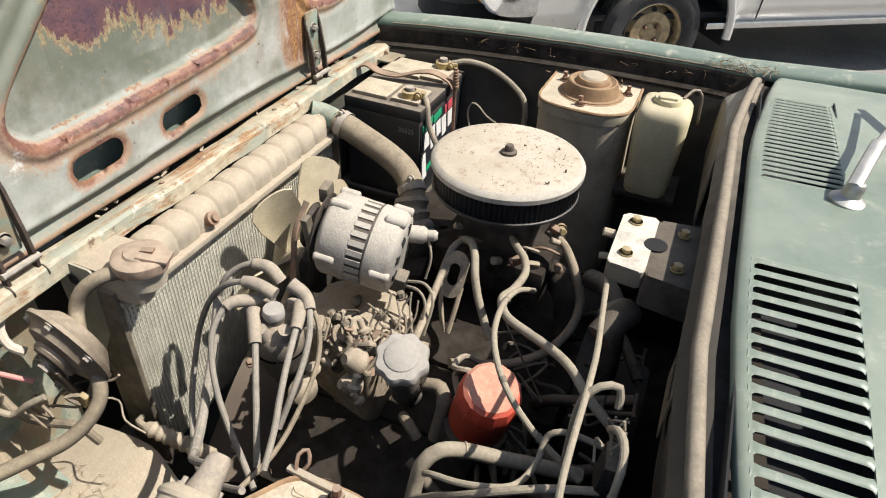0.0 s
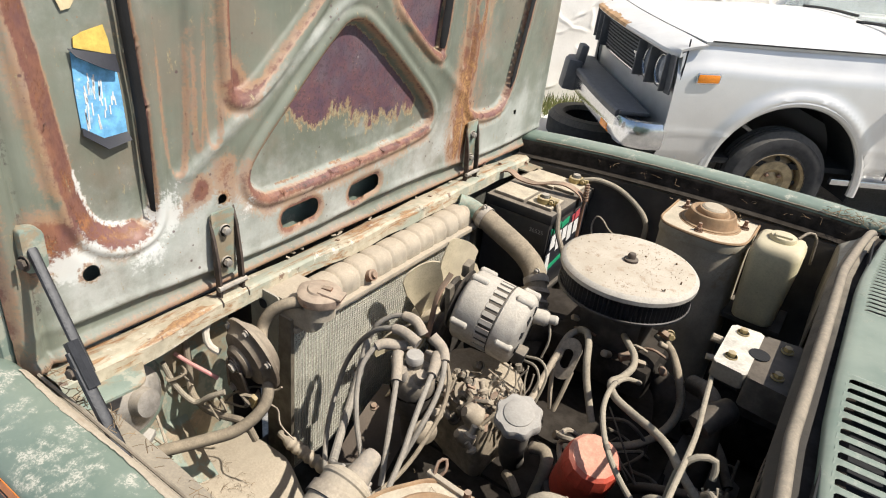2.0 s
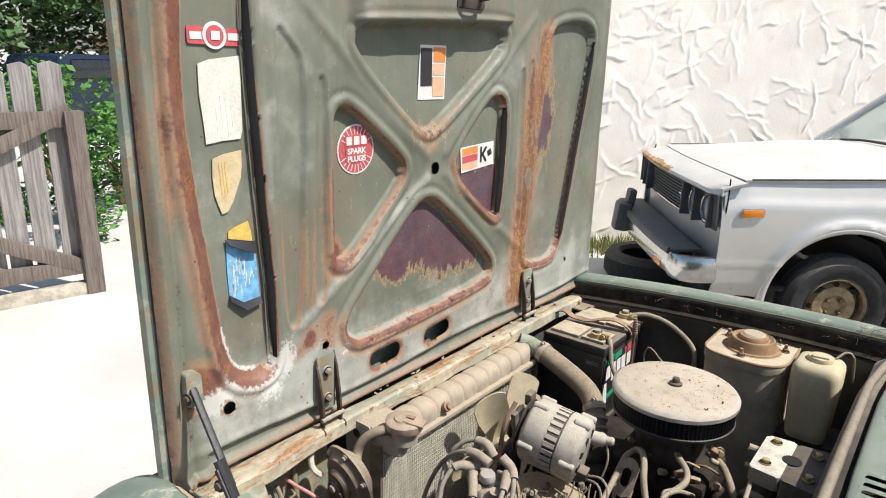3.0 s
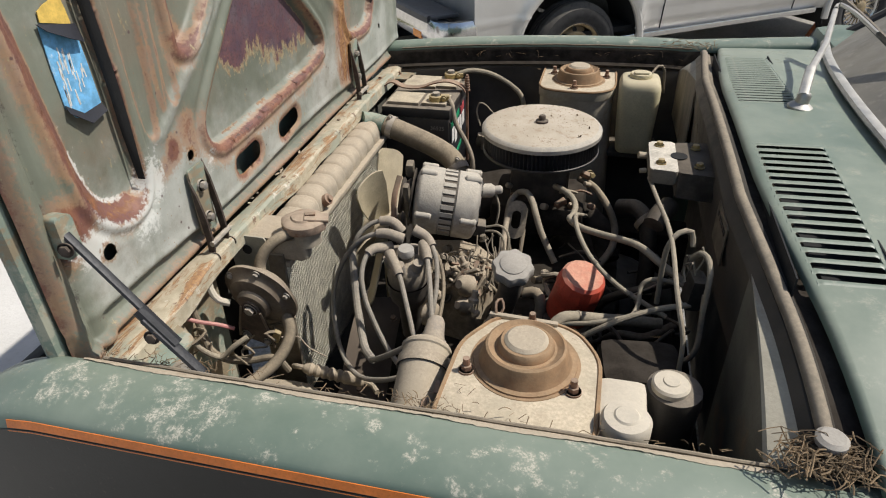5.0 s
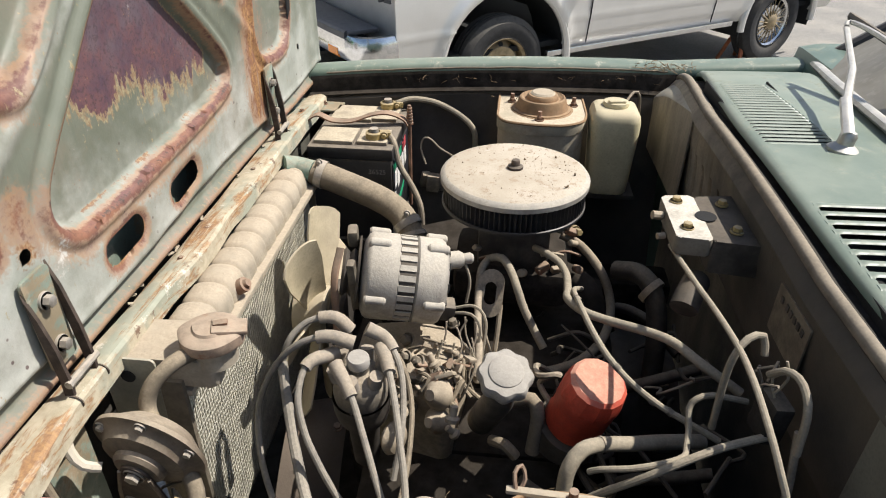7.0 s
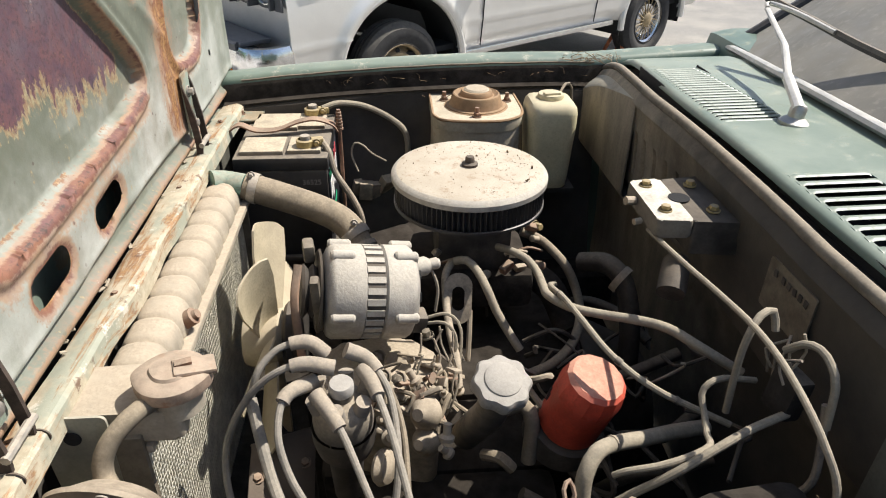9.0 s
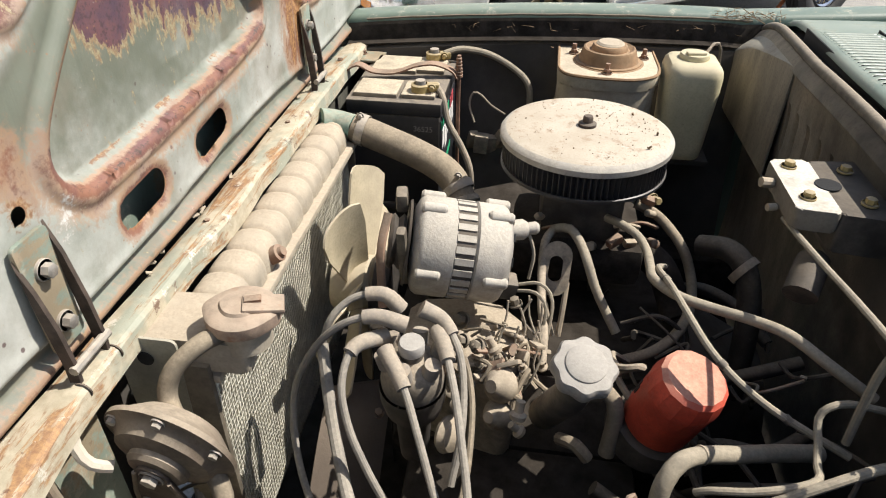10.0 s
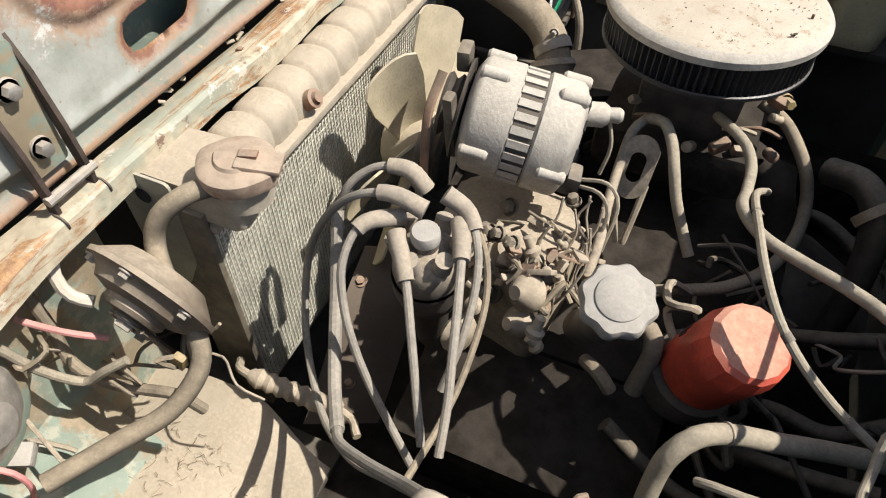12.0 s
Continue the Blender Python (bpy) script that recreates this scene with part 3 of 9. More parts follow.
def glass_mat(name, tint=(0.8, 0.85, 0.84), rough=0.03, dust=0.0):
    n = Net(name)
    n.bsdf.inputs["Transmission Weight"].default_value = 1.0
    n.bsdf.inputs["IOR"].default_value = 1.1
    if dust:
        n.put(n.bsdf.inputs["Transmission Weight"], n.ramp(n.noise(7, 6), 0.3, 0.75, 1.0 - dust * 0.6, 1.0 - dust))
    return n.done(tint, rough)


M_GLASS = glass_mat("car_glass", dust=0.25)
M_LENS = mk("lamp_glass", (0.16, 0.18, 0.21), 0.10, 0.3, var=0.2, scale=90, bump=0.3)


def wheel(car, u, v, side, cap):
    """A wheel with its steel rim; side is +1 on the left of the car."""
    R = 0.288
    bm = B()
    prof = [(0.165, -0.08), (0.20, -0.085), (0.255, -0.085), (0.28, -0.06), (R, -0.05)]
    prof += [(R, -0.018), (R - 0.007, -0.016), (R - 0.007, -0.010), (R, -0.008), (R, 0.008), (R - 0.007, 0.010), (R - 0.007, 0.016), (R, 0.018)]
    prof += [(R, 0.05), (0.28, 0.06), (0.255, 0.085), (0.23, 0.088), (0.20, 0.083), (0.178, 0.07), (0.165, 0.075)]
    lathe(bm, prof, (u, v, R), (0, side, 0), 48)
    hub = part("wheel", bm, M_TYRE, car, "worn black tyre", local=True)
    bm = B()
    prof = [(0.168, 0.078), (0.172, 0.066), (0.155, 0.055), (0.15, 0.0), (0.14, 0.012), (0.115, 0.045), (0.07, 0.048), (0.05, 0.03), (0.03, 0.035), (0.0, 0.036)]
    lathe(bm, prof, (u, v, R), (0, side, 0), 40)
    part("rim", bm, cap, hub, "dusty bronze steel rim" if cap is M_RIM else "bright hubcap", local=True)
    if cap is M_CHROME:
        for k in range(18):
            a = math.tau * k / 18
            bm = B()
            tube(bm, [(u + 0.05 * math.cos(a), v + side * 0.062, R + 0.05 * math.sin(a)), (u + 0.150 * math.cos(a + 0.12), v + side * 0.056, R + 0.150 * math.sin(a + 0.12))], 0.004, 6, curve=False)
            part("spoke", bm, M_RIM, hub, "golden wire spoke", local=True)
        bm = B()
        lathe(bm, [(0.055, 0.03), (0.055, 0.062), (0.035, 0.075), (0, 0.078)], (u, v, R), (0, side, 0), 24)
        part("hub_cap", bm, M_RIM, hub, "golden hub", local=True)
        return
    for k in range(8):
        a = math.tau * k / 8
        bm = B()
        lathe(bm, [(0, 0.0), (0.014, 0.0), (0.016, 0.003), (0, 0.004)], (u + 0.128 * math.cos(a), v + side * 0.034, R + 0.128 * math.sin(a)), (0.35 * math.cos(a), side, 0.35 * math.sin(a)), 12)
        part("vent_hole", bm, M_DARKGAP, hub, local=True)
    for k in range(4):
        bm = B()
        a = math.tau * (k + 0.5) / 4
        bolt(bm, (u + 0.05 * math.cos(a), v + side * 0.04, R + 0.05 * math.sin(a)), (0, side, 0), 0.009, 0.014)
        part("wheel_nut", bm, M_RUSTY, hub, local=True)


M_RIM = mk("bronze_rim", (0.33, 0.25, 0.14), 0.5, 0.4, var=0.3, scale=30, dust=0.3)


def silver_car():
    psi = radians(36)
    W0 = Vector((-0.40, 3.65)) - 0.80 * Vector((math.sin(psi), -math.cos(psi)))
    car = thing("silver_hatchback", "faded silver hatchback with rusting bonnet edge, parked beside the wall", "car", (W0.x, W0.y, GZ), 180 + 36)
    half = 0.80
    FU = -0.07  # the front axle stands a little behind the car's own zero
    dz = 0.08  # heights below are above the place's zero
    # side panel as a fine sheet with round wheel openings
    for side in (1, -1):
        nu, nz = 150, 34
        us = np.linspace(0.625, -3.1, nu)
        rows = []
        for uu in us:
            row = []
            for k in range(nz):
                t = k / (nz - 1)
                top = 0.900 + 0.035 * min(1, max(0, (0.1 - uu) / 0.9)) - 0.058 * max(0.0, (uu - 0.47) / 0.155) ** 1.5
                z = 0.26 + (top - 0.26) * t
                bulge = 0.02 * math.sin(min(1, t * 1.15) * math.pi) - 0.045 * max(0, t - 0.80) / 0.2 - 0.03 * max(0, 0.12 - t) / 0.12
                crease = 0.006 * math.exp(-((z - 0.45) / 0.012) ** 2)
                lip = 0.0
                for wc, ra in ((FU, 0.425), (-2.47, 0.385)):
                    d = math.hypot(uu - wc, (z - 0.23) * 0.98)
                    lip += 0.022 * math.exp(-((d - ra - 0.02) / 0.03) ** 2)
                row.append((uu, side * (half + bulge + crease + lip), z + dz))
            rows.append(row)
        bm = B()
        loft(bm, rows)
        dead = [f for f in bm.faces if any(math.hypot(f.calc_center_median().x - wc, (f.calc_center_median().z - dz - 0.23)) < ra for wc, ra in ((FU, 0.425), (-2.47, 0.385)))]
        bmesh.ops.delete(bm, geom=dead, context="FACES")
        thick(bm, 0.012)
        part("side_panel", bm, M_SILVER, car, local=True)
        # wheel arch rings and liners
        for wc, ra in ((FU, 0.425), (-2.47, 0.385)):
            bm = B()
            pts = [(wc + (ra + 0.009) * math.cos(a), side * (half + 0.012), 0.23 + dz + (ra + 0.009) * math.sin(a)) for a in np.linspace(-0.1, math.pi + 0.1, 40)]
            tube(bm, pts, 0.024, 10, 0.02, curve=False)
            part("arch_lip", bm, M_SILVER, car, local=True)
            bm = B()
            rows = [[(wc + (ra + 0.015) * math.cos(a), side * (half - d), 0.23 + dz + (ra + 0.015) * math.sin(a)) for a in np.linspace(-0.2, math.pi + 0.2, 24)] for d in (0.0, 0.3)]
            loft(bm, rows)
            thick(bm, 0.01)
            part("arch_liner", bm, M_DARKGAP, car, local=True)
        bm = B()
        box(bm, (-1.18, side * (half - 0.012), 0.255 + dz), (1.62, 0.03, 0.035), bevel=0.008)
        part("sill_strip", bm, M_CHROME, car, "dull chrome sill strip", local=True)
    # the nose is bowed in plan, with a panel of its own ahead of the bonnet
    def nose_u(v):
        return 0.70 - 0.065 * (abs(v) / 0.80) ** 2.4

    def crown(v):
        return -0.014 * (v / 0.76) ** 4

    bm = B()
    rows = []
    for t in np.linspace(0, 1, 22):
        row = []
        for v in np.linspace(-0.772, 0.772, 27):
            front = nose_u(v) - 0.13
            uu = front + (-0.62 - front) * t
            row.append((uu, v, dz + 0.903 + 0.035 * t + (0.008 + 0.075 * min(1, t * 1.6) ** 0.8) * (1 - (abs(v) / 0.772) ** 3)))
        rows.append(row)
    loft(bm, rows)
    thick(bm, 0.014)
    part("bonnet", bm, M_SILVERTOP, car, "matt silver bonnet", local=True)
    bm = B()
    tube(bm, [(nose_u(v) - 0.128, v, dz + 0.904 + crown(v)) for v in np.linspace(-0.77, 0.77, 34)], 0.0055, 6, 0.02, curve=False)
    part("bonnet_gap", bm, M_DARKGAP, car, "dark gap along the bonnet's leading edge", local=True)
    for s in (1, -1):
        bm = B()
        tube(bm, [(uu, s * 0.772, dz + 0.905 + 0.035 * (0.56 - uu) / 1.2) for uu in np.linspace(0.48, -0.6, 24)], 0.004, 6, 0.05, curve=False)
        part("bonnet_seam", bm, M_DARKGAP, car, local=True)
    bm = B()
    rows = []
    for v in np.linspace(-0.80, 0.80, 41):
        u0 = nose_u(v)
        c = crown(min(0.78, abs(v)))
        o = 1.0 - max(0.0, (abs(v) - 0.70) / 0.10) ** 1.5
        rows.append([(u0 - 0.125, v, dz + 0.908 + c), (u0 - 0.06, v, dz + 0.892 + c), (u0 + 0.012 * o, v, dz + 0.872 + c), (u0 + 0.040 * o, v, dz + 0.858 + c), (u0 + 0.046 * o, v, dz + 0.845 + c), (u0 + 0.036 * o, v, dz + 0.832 + c), (u0 - 0.016, v, dz + 0.826), (u0 - 0.022, v, dz + 0.73), (u0 - 0.03, v, dz + 0.62), (u0 - 0.045, v, dz + 0.575), (u0 - 0.05, v, dz + 0.42), (u0 - 0.12, v, dz + 0.30)])
    loft(bm, rows)
    thick(bm, 0.012)
    nose = part("nose_panel", bm, M_SILVERTOP, car, "silver nose panel", local=True)
    bm = B()
    rr = random.Random(19)
    rows = []
    for v in np.linspace(-0.74, 0.16, 46):
        u0, c = nose_u(v), crown(v)
        back = 0.012 + 0.030 * rr.random() * (0.4 + 0.6 * math.sin(v * 9) ** 2)
        rows.append([(u0 + 0.047, v, dz + 0.842 + c), (u0 + 0.043, v, dz + 0.8595 + c), (u0 + 0.040 - back, v, dz + 0.8600 + 0.5 * back + c)])
    loft(bm, rows)
    part("rusted_lip", thick(bm, 0.0015), M_RUSTEDGE, nose, "rust eating back from the lip", local=True)

    def face(v, z, out=0.0):
        du = (nose_u(v + 0.01) - nose_u(v - 0.01)) / 0.02
        k = 1 / math.hypot(1, du)
        lean = -0.020 - 0.010 * (0.82 - z) / 0.2
        return Vector((nose_u(v) + lean + out * k, v - out * du * k, z + dz)), Vector((k, -du * k, 0.0))

    def patch(name, v0, v1, z0, z1, out, mat, parent, label="", rnd=0.0):
        bm = B()
        rows = []
        for v in np.linspace(v0, v1, 14):
            e = rnd * (abs(2 * (v - v0) / (v1 - v0) - 1)) ** 6
            rows.append([face(v, z0 + e + (z1 - z0 - 2 * e) * k / 5, out)[0] for k in range(6)])
        loft(bm, rows)
        thick(bm, 0.008)
        return part(name, bm, mat, parent, label, local=True)

    g = patch("grille", -0.39, 0.39, 0.635, 0.822, 0.012, M_DARKGAP, car, "black grille with a thin bright frame")
    for k in range(9):
        bm = B()
        tube(bm, [face(v, 0.652 + 0.019 * k, 0.018)[0] for v in np.linspace(-0.385, 0.385, 24)], 0.004, 6, 0.02, curve=False)
        part("slat", bm, M_GREYPLASTIC, g, local=True)
    bm = B()
    pts = [face(v, 0.630, 0.016)[0] for v in np.linspace(-0.39, 0.395, 20)] + [face(0.395, z, 0.016)[0] for z in np.linspace(0.63, 0.82, 8)] + [face(v, 0.825, 0.016)[0] for v in np.linspace(0.395, -0.39, 20)]
    tube(bm, pts, 0.006, 6, 0.02, curve=False)
    part("frame", bm, M_CHROME, g, "thin bright frame", local=True)
    bm = B()
    p, nn = face(0.30, 0.735, 0.026)
    box(bm, p, (0.008, 0.045, 0.014))
    box(bm, p + Vector((0, 0.018, -0.012)), (0.008, 0.012, 0.035))
    part("badge", bm, M_CHROME, g, "small bright badge", local=True)
    for s in (1, -1):
        for k in (0, 1):
            v = s * (0.485 + 0.165 * k)
            h = patch("headlamp", v - 0.078, v + 0.078, 0.628, 0.822 - 0.012 * k, 0.010, M_GREYPLASTIC, car, "grey lamp surround", 0.012)
            p, nn = face(v, 0.724, 0.016)
            bm = B()
            lathe(bm, [(0.074, -0.004), (0.070, 0.000), (0.060, 0.004), (0.035, 0.010), (0, 0.012)], p, nn, 26)
            part("lens", bm, M_LENS, h, "glass headlamp lens", local=True)
            bm = B()
            lathe(bm, [(0.072, 0.0), (0.077, 0.004), (0.077, 0.009), (0.072, 0.008)], p, nn, 26)
            part("rim", bm, M_CHROME, h, "bright lamp rim", local=True)
        # added fins hide part of each lens from the camera, in place of lamp wells
        for v in (0.402, 0.568, 0.738):
            p, nn = face(s * v, 0.728, 0.026)
            bm = B()
            box(bm, p, (0.075, 0.014, 0.19), (0, 0, math.degrees(math.atan2(nn.y, nn.x))), 0.005)
            part("recess_fin", bm, M_GREYPLASTIC, car, "dark upright fin added so the lamp looks recessed", local=True)
        patch("corner_trim", s * 0.744, s * 0.795, 0.63, 0.822, 0.040, M_GREYPLASTIC, car, "black corner trim")
        bm = B()
        slab(bm, rounded([(0.41, 0.715), (0.53, 0.705), (0.53, 0.758), (0.41, 0.765)], 0.008), 0, 0.012, Matrix(((1, 0, 0, 0), (0, 0, s, s * (half + 0.012)), (0, 1, 0, dz), (0, 0, 0, 1))), 0.003)
        lamp = part("side_marker", bm, M_CHROME, car, "chrome bezel", local=True)
        bm = B()
        slab(bm, rounded([(0.417, 0.72), (0.523, 0.711), (0.523, 0.752), (0.417, 0.758)], 0.006), 0.008, 0.018, Matrix(((1, 0, 0, 0), (0, 0, s, s * (half + 0.012)), (0, 1, 0, dz), (0, 0, 0, 1))), 0.003)
        part("lens", bm, M_AMBER, lamp, "amber lens", local=True)
        bm = B()
        tube(bm, [(0.605, s * (half - 0.012), 0.40 + dz), (0.610, s * (half + 0.006), 0.6 + dz), (0.600, s * (half - 0.004), 0.80 + dz), (0.59, s * (half - 0.035), 0.905 + dz)], 0.004, 6, 0.03)
        part("nose_seam", bm, M_DARKGAP, car, local=True)
    # bumper: bright metal below a dark rubbing band, wrapped round the corners
    line = [(0.615, 0.815), (0.65, 0.822), (0.71, 0.826), (0.775, 0.810), (0.825, 0.765), (0.845, 0.68), (0.862, 0.48), (0.872, 0.24), (0.875, 0.0)]
    line = line + [(a_, -b_) for a_, b_ in reversed(line[:-1])]
    smooth = spline([Vector((a_, b_, 0)) for a_, b_ in line], 0.05)

    def bar(name, z0, z1, out, mat, parent, label, sel=None):
        bm = B()
        rows = []
        k = len(smooth)
        for i, q in enumerate(smooth):
            tdir = (smooth[min(i + 1, k - 1)] - smooth[max(i - 1, 0)]).normalized()
            nrm = Vector((-tdir.y, tdir.x, 0))
            if nrm.dot(q - Vector((0.3, 0, 0))) < 0:
                nrm = -nrm
            if sel and not sel(q):
                continue
            zm, hh = (z0 + z1) / 2, (z1 - z0) / 2
            rows.append([q + nrm * (out - 0.05) + Vector((0, 0, zm + hh + dz)), q + nrm * (out - 0.012) + Vector((0, 0, zm + hh + dz)), q + nrm * out + Vector((0, 0, zm + hh * 0.6 + dz)), q + nrm * out + Vector((0, 0, zm - hh * 0.6 + dz)), q + nrm * (out - 0.014) + Vector((0, 0, zm - hh + dz)), q + nrm * (out - 0.05) + Vector((0, 0, zm - hh + dz))])
        loft(bm, rows, closed=True, cap=True)
        return part(name, bm, mat, parent, label, local=True)

    bmp = bar("front_bumper", 0.345, 0.455, 0.0, M_CHROME, car, "bright metal front bumper")
    bar("rubbing_strip", 0.452, 0.500, 0.006, M_GREYPLASTIC, bmp, "black rubber top strip", lambda q: abs(q.y) < 0.70)
    bm = B()
    box(bm, (0.75, 0, 0.488 + dz), (0.17, 1.40, 0.022), bevel=0.008)
    part("bumper_shelf", bm, M_GREYPLASTIC, bmp, "black plastic shelf above the bumper", local=True)
    bm = B()
    box(bm, (0.895, -0.32, 0.445 + dz), (0.10, 0.14, 0.20), (0, -6, 0), 0.022)
    box(bm, (0.845, -0.32, 0.575 + dz), (0.055, 0.11, 0.13), (0, -8, 0), 0.018)
    part("overrider", bm, M_GREYPLASTIC, bmp, "black rubber overrider", local=True)
    for s in (1, -1):
        bar("corner_cap", 0.338, 0.478, 0.006, M_CHROME, bmp, "bright metal bumper corner", lambda q: q.y * s > 0.64)
        bar("indicator", 0.345, 0.405, 0.002, M_AMBER, bmp, "amber indicator lens", lambda q: 0.46 < q.y * s < 0.615)
    bm = B()
    box(bm, (0.73, 0, 0.37 + dz), (0.18, 1.42, 0.10), bevel=0.03)
    part("under_tray", bm, M_GREYPLASTIC, bmp, local=True)
    # cabin: glass between body-colour pillars, roof
    base, roof = 0.99, 1.36
    wsb, wst, rrt, rrb = -0.58, -1.00, -2.15, -2.75
    hb, hr = 0.73, 0.58

    def quadpanel(name, a, b, c, d, mat, label="", th=0.008, n=8):
        bm = B()
        a, b, c, d = (Vector(q) + Vector((0, 0, dz)) for q in (a, b, c, d))
        loft(bm, [[a.lerp(b, j / n).lerp(d.lerp(c, j / n), i / n) for j in range(n + 1)] for i in range(n + 1)])
        thick(bm, th)
        ob = part(name, bm, mat, car, label, local=True)
        return ob

    ws = quadpanel("windscreen", (wsb, -hb, base), (wsb, hb, base), (wst, hr, roof - 0.02), (wst, -hr, roof - 0.02), M_GLASS, "dusty windscreen")
    ws.visible_shadow = False
    quadpanel("roof", (wst, -hr, roof), (wst, hr, roof), (rrt, hr, roof), (rrt, -hr, roof), M_SILVERTOP, "matt silver roof", 0.02)
    rg = quadpanel("rear_window", (rrt, -hr, roof - 0.02), (rrt, hr, roof - 0.02), (rrb, hb, base), (rrb, -hb, base), M_GLASS)
    rg.visible_shadow = False
    for s in (1, -1):
        sg = quadpanel("side_window", (wsb - 0.06, s * hb, base), (-2.6, s * hb, base), (rrt, s * hr, roof - 0.03), (wst, s * hr, roof - 0.03), M_GLASS)
        sg.visible_shadow = False
        for name, p, q, r in (("windscreen_pillar", (wsb + 0.02, s * (hb + 0.01), base - 0.03), (wst, s * (hr + 0.01), roof), 0.03), ("door_pillar", (-1.62, s * (hb + 0.008), base - 0.02), (-1.62, s * (hr + 0.008), roof), 0.028), ("rear_pillar", (-2.62, s * hb, base - 0.03), (rrt, s * hr, roof), 0.06)):
            bm = B()
            tube(bm, [(*p[:2], p[2] + dz), (*q[:2], q[2] + dz)], r, 10, 0.2, curve=False)
            part(name, bm, M_SILVER, car, local=True)
        bm = B()
        tube(bm, [(wst + 0.02, s * hr, roof + dz), (rrt, s * hr, roof + dz)], 0.022, 8, 0.2, curve=False)
        part("roof_rail", bm, M_SILVER, car, local=True)
        bm = B()
        tube(bm, [(wsb + 0.05, s * (hb + 0.035), base - 0.055 + dz), (-2.7, s * (hb + 0.035), base - 0.055 + dz)], 0.03, 8, 0.3, curve=False)
        part("shoulder", bm, M_SILVER, car, local=True)
        bm = B()
        tube(bm, [(-0.655, s * (half + 0.004), 0.29 + dz), (-0.655, s * (half + 0.024), 0.5 + dz), (-0.655, s * (half + 0.022), 0.7 + dz), (-0.66, s * (half - 0.02), 0.90 + dz)], 0.004, 6, 0.05)
        part("door_gap", bm, M_DARKGAP, car, local=True)
        bm = B()
        tube(bm, [(-1.75, s * (half + 0.004), 0.29 + dz), (-1.75, s * (half + 0.024), 0.5 + dz), (-1.76, s * (half + 0.022), 0.7 + dz), (-1.78, s * (half - 0.02), 0.90 + dz)], 0.004, 6, 0.05)
        part("door_gap", bm, M_DARKGAP, car, local=True)
        bm = B()
        box(bm, (-0.80, s * (half + 0.10), 1.00 + dz), (0.075, 0.14, 0.10), (0, 0, s * -12), 0.02)
        mir = part("door_mirror", bm, M_GREYPLASTIC, car, "black door mirror", local=True)
        bm = B()
        box(bm, (-0.78, s * (half + 0.005), 0.945 + dz), (0.11, 0.10, 0.025), bevel=0.01)
        part("mirror_foot", bm, M_CHROME, mir, local=True)
    bm = B()
    for s in (0.25, -0.35):
        tube(bm, [(wsb + 0.05, s, base + 0.03 + dz), (wsb + 0.0, s + 0.2, base + 0.045 + dz), (wsb - 0.02, s + 0.48, base + 0.05 + dz)], 0.009, 6, 0.05)
    part("wipers", bm, M_BLACKCLEAN, car, local=True)
    bm = B()
    tube(bm, [(-1.05, 0.36 + 0.17 * math.cos(a), 0.98 + dz + 0.14 * math.sin(a)) for a in np.linspace(0, math.tau, 24)], 0.012, 8, curve=False)
    part("steering_wheel", bm, M_BLACKCLEAN, car, local=True)
    # floor pan, firewall and seats keep the inside dark
    bm = B()
    box(bm, (-1.2, 0, 0.30 + dz), (3.4, 1.5, 0.03))
    part("floor_pan", bm, M_DARKGAP, car, local=True)
    bm = B()
    box(bm, (-0.66, 0, 0.68 + dz), (0.03, 1.46, 0.56))
    part("bulkhead", bm, M_DARKGAP, car, local=True)
    bm = B()
    box(bm, (-2.95, 0, 0.62 + dz), (0.25, 1.5, 0.62), bevel=0.06)
    part("tailgate", bm, M_SILVER, car, local=True)
    for s in (0.36, -0.36):
        bm = B()
        box(bm, (-1.45, s, 0.62 + dz), (0.5, 0.46, 0.16), bevel=0.05)
        box(bm, (-1.72, s, 0.93 + dz), (0.14, 0.46, 0.62), (0, -12, 0), 0.06)
        part("seat", bm, mk("dark_seat_cloth", (0.06, 0.055, 0.05), 0.9), car, local=True)
    for s in (1, -1):
        wheel(car, FU, s * (half - 0.09), s, M_RIM)
        wheel(car, -2.47, s * (half - 0.09), s, M_CHROME)


silver_car()


def axle_stand():
    st = thing("axle_stand", "rusty orange axle stand under the silver car", "axle stand", (1.40, 5.13, GZ), 36)
    orange = mk("rusty_orange_paint", (0.42, 0.13, 0.05), 0.7, var=0.35, scale=25, stain=(0.16, 0.07, 0.04))
    for sx, sy in ((-1, -1), (1, -1), (1, 1), (-1, 1)):
        bm = B()
        tube(bm, [(0.10 * sx, 0.10 * sy, 0.0), (0.03 * sx, 0.03 * sy, 0.24)], 0.016, 6, curve=False)
        part("leg", bm, orange, st, local=True)
    bm = B()
    lathe(bm, [(0, 0.22), (0.04, 0.22), (0.045, 0.235), (0.026, 0.26), (0.024, 0.31), (0, 0.31)], (0, 0, 0), n=20)
    part("post", bm, orange, st, local=True)
    bm = B()
    box(bm, (0, 0, 0.325), (0.10, 0.05, 0.03), bevel=0.008)
    part("saddle", bm, orange, st, local=True)


axle_stand()

# ---- the green car: shell round the engine bay ----
MID = 0.77


def lip_z(x, side=1):
    """Height of a wing's inner lip along the car; the near one lies lower."""
    if side < 0:
        return 0.855 - (2.6 * (x + 0.76) ** 2 if x < -0.76 else 0.0)
    z = 0.864 + 0.034 * (x + 0.75) / 0.8 + 0.012 * max(0.0, 1 - ((x + 0.36) / 0.40) ** 2)
    if x < -0.76:
        z -= 2.6 * (x + 0.76) ** 2
    if x > 0.0:
        z = 0.896 + 0.02 * min(1, x / 0.3)
    return z


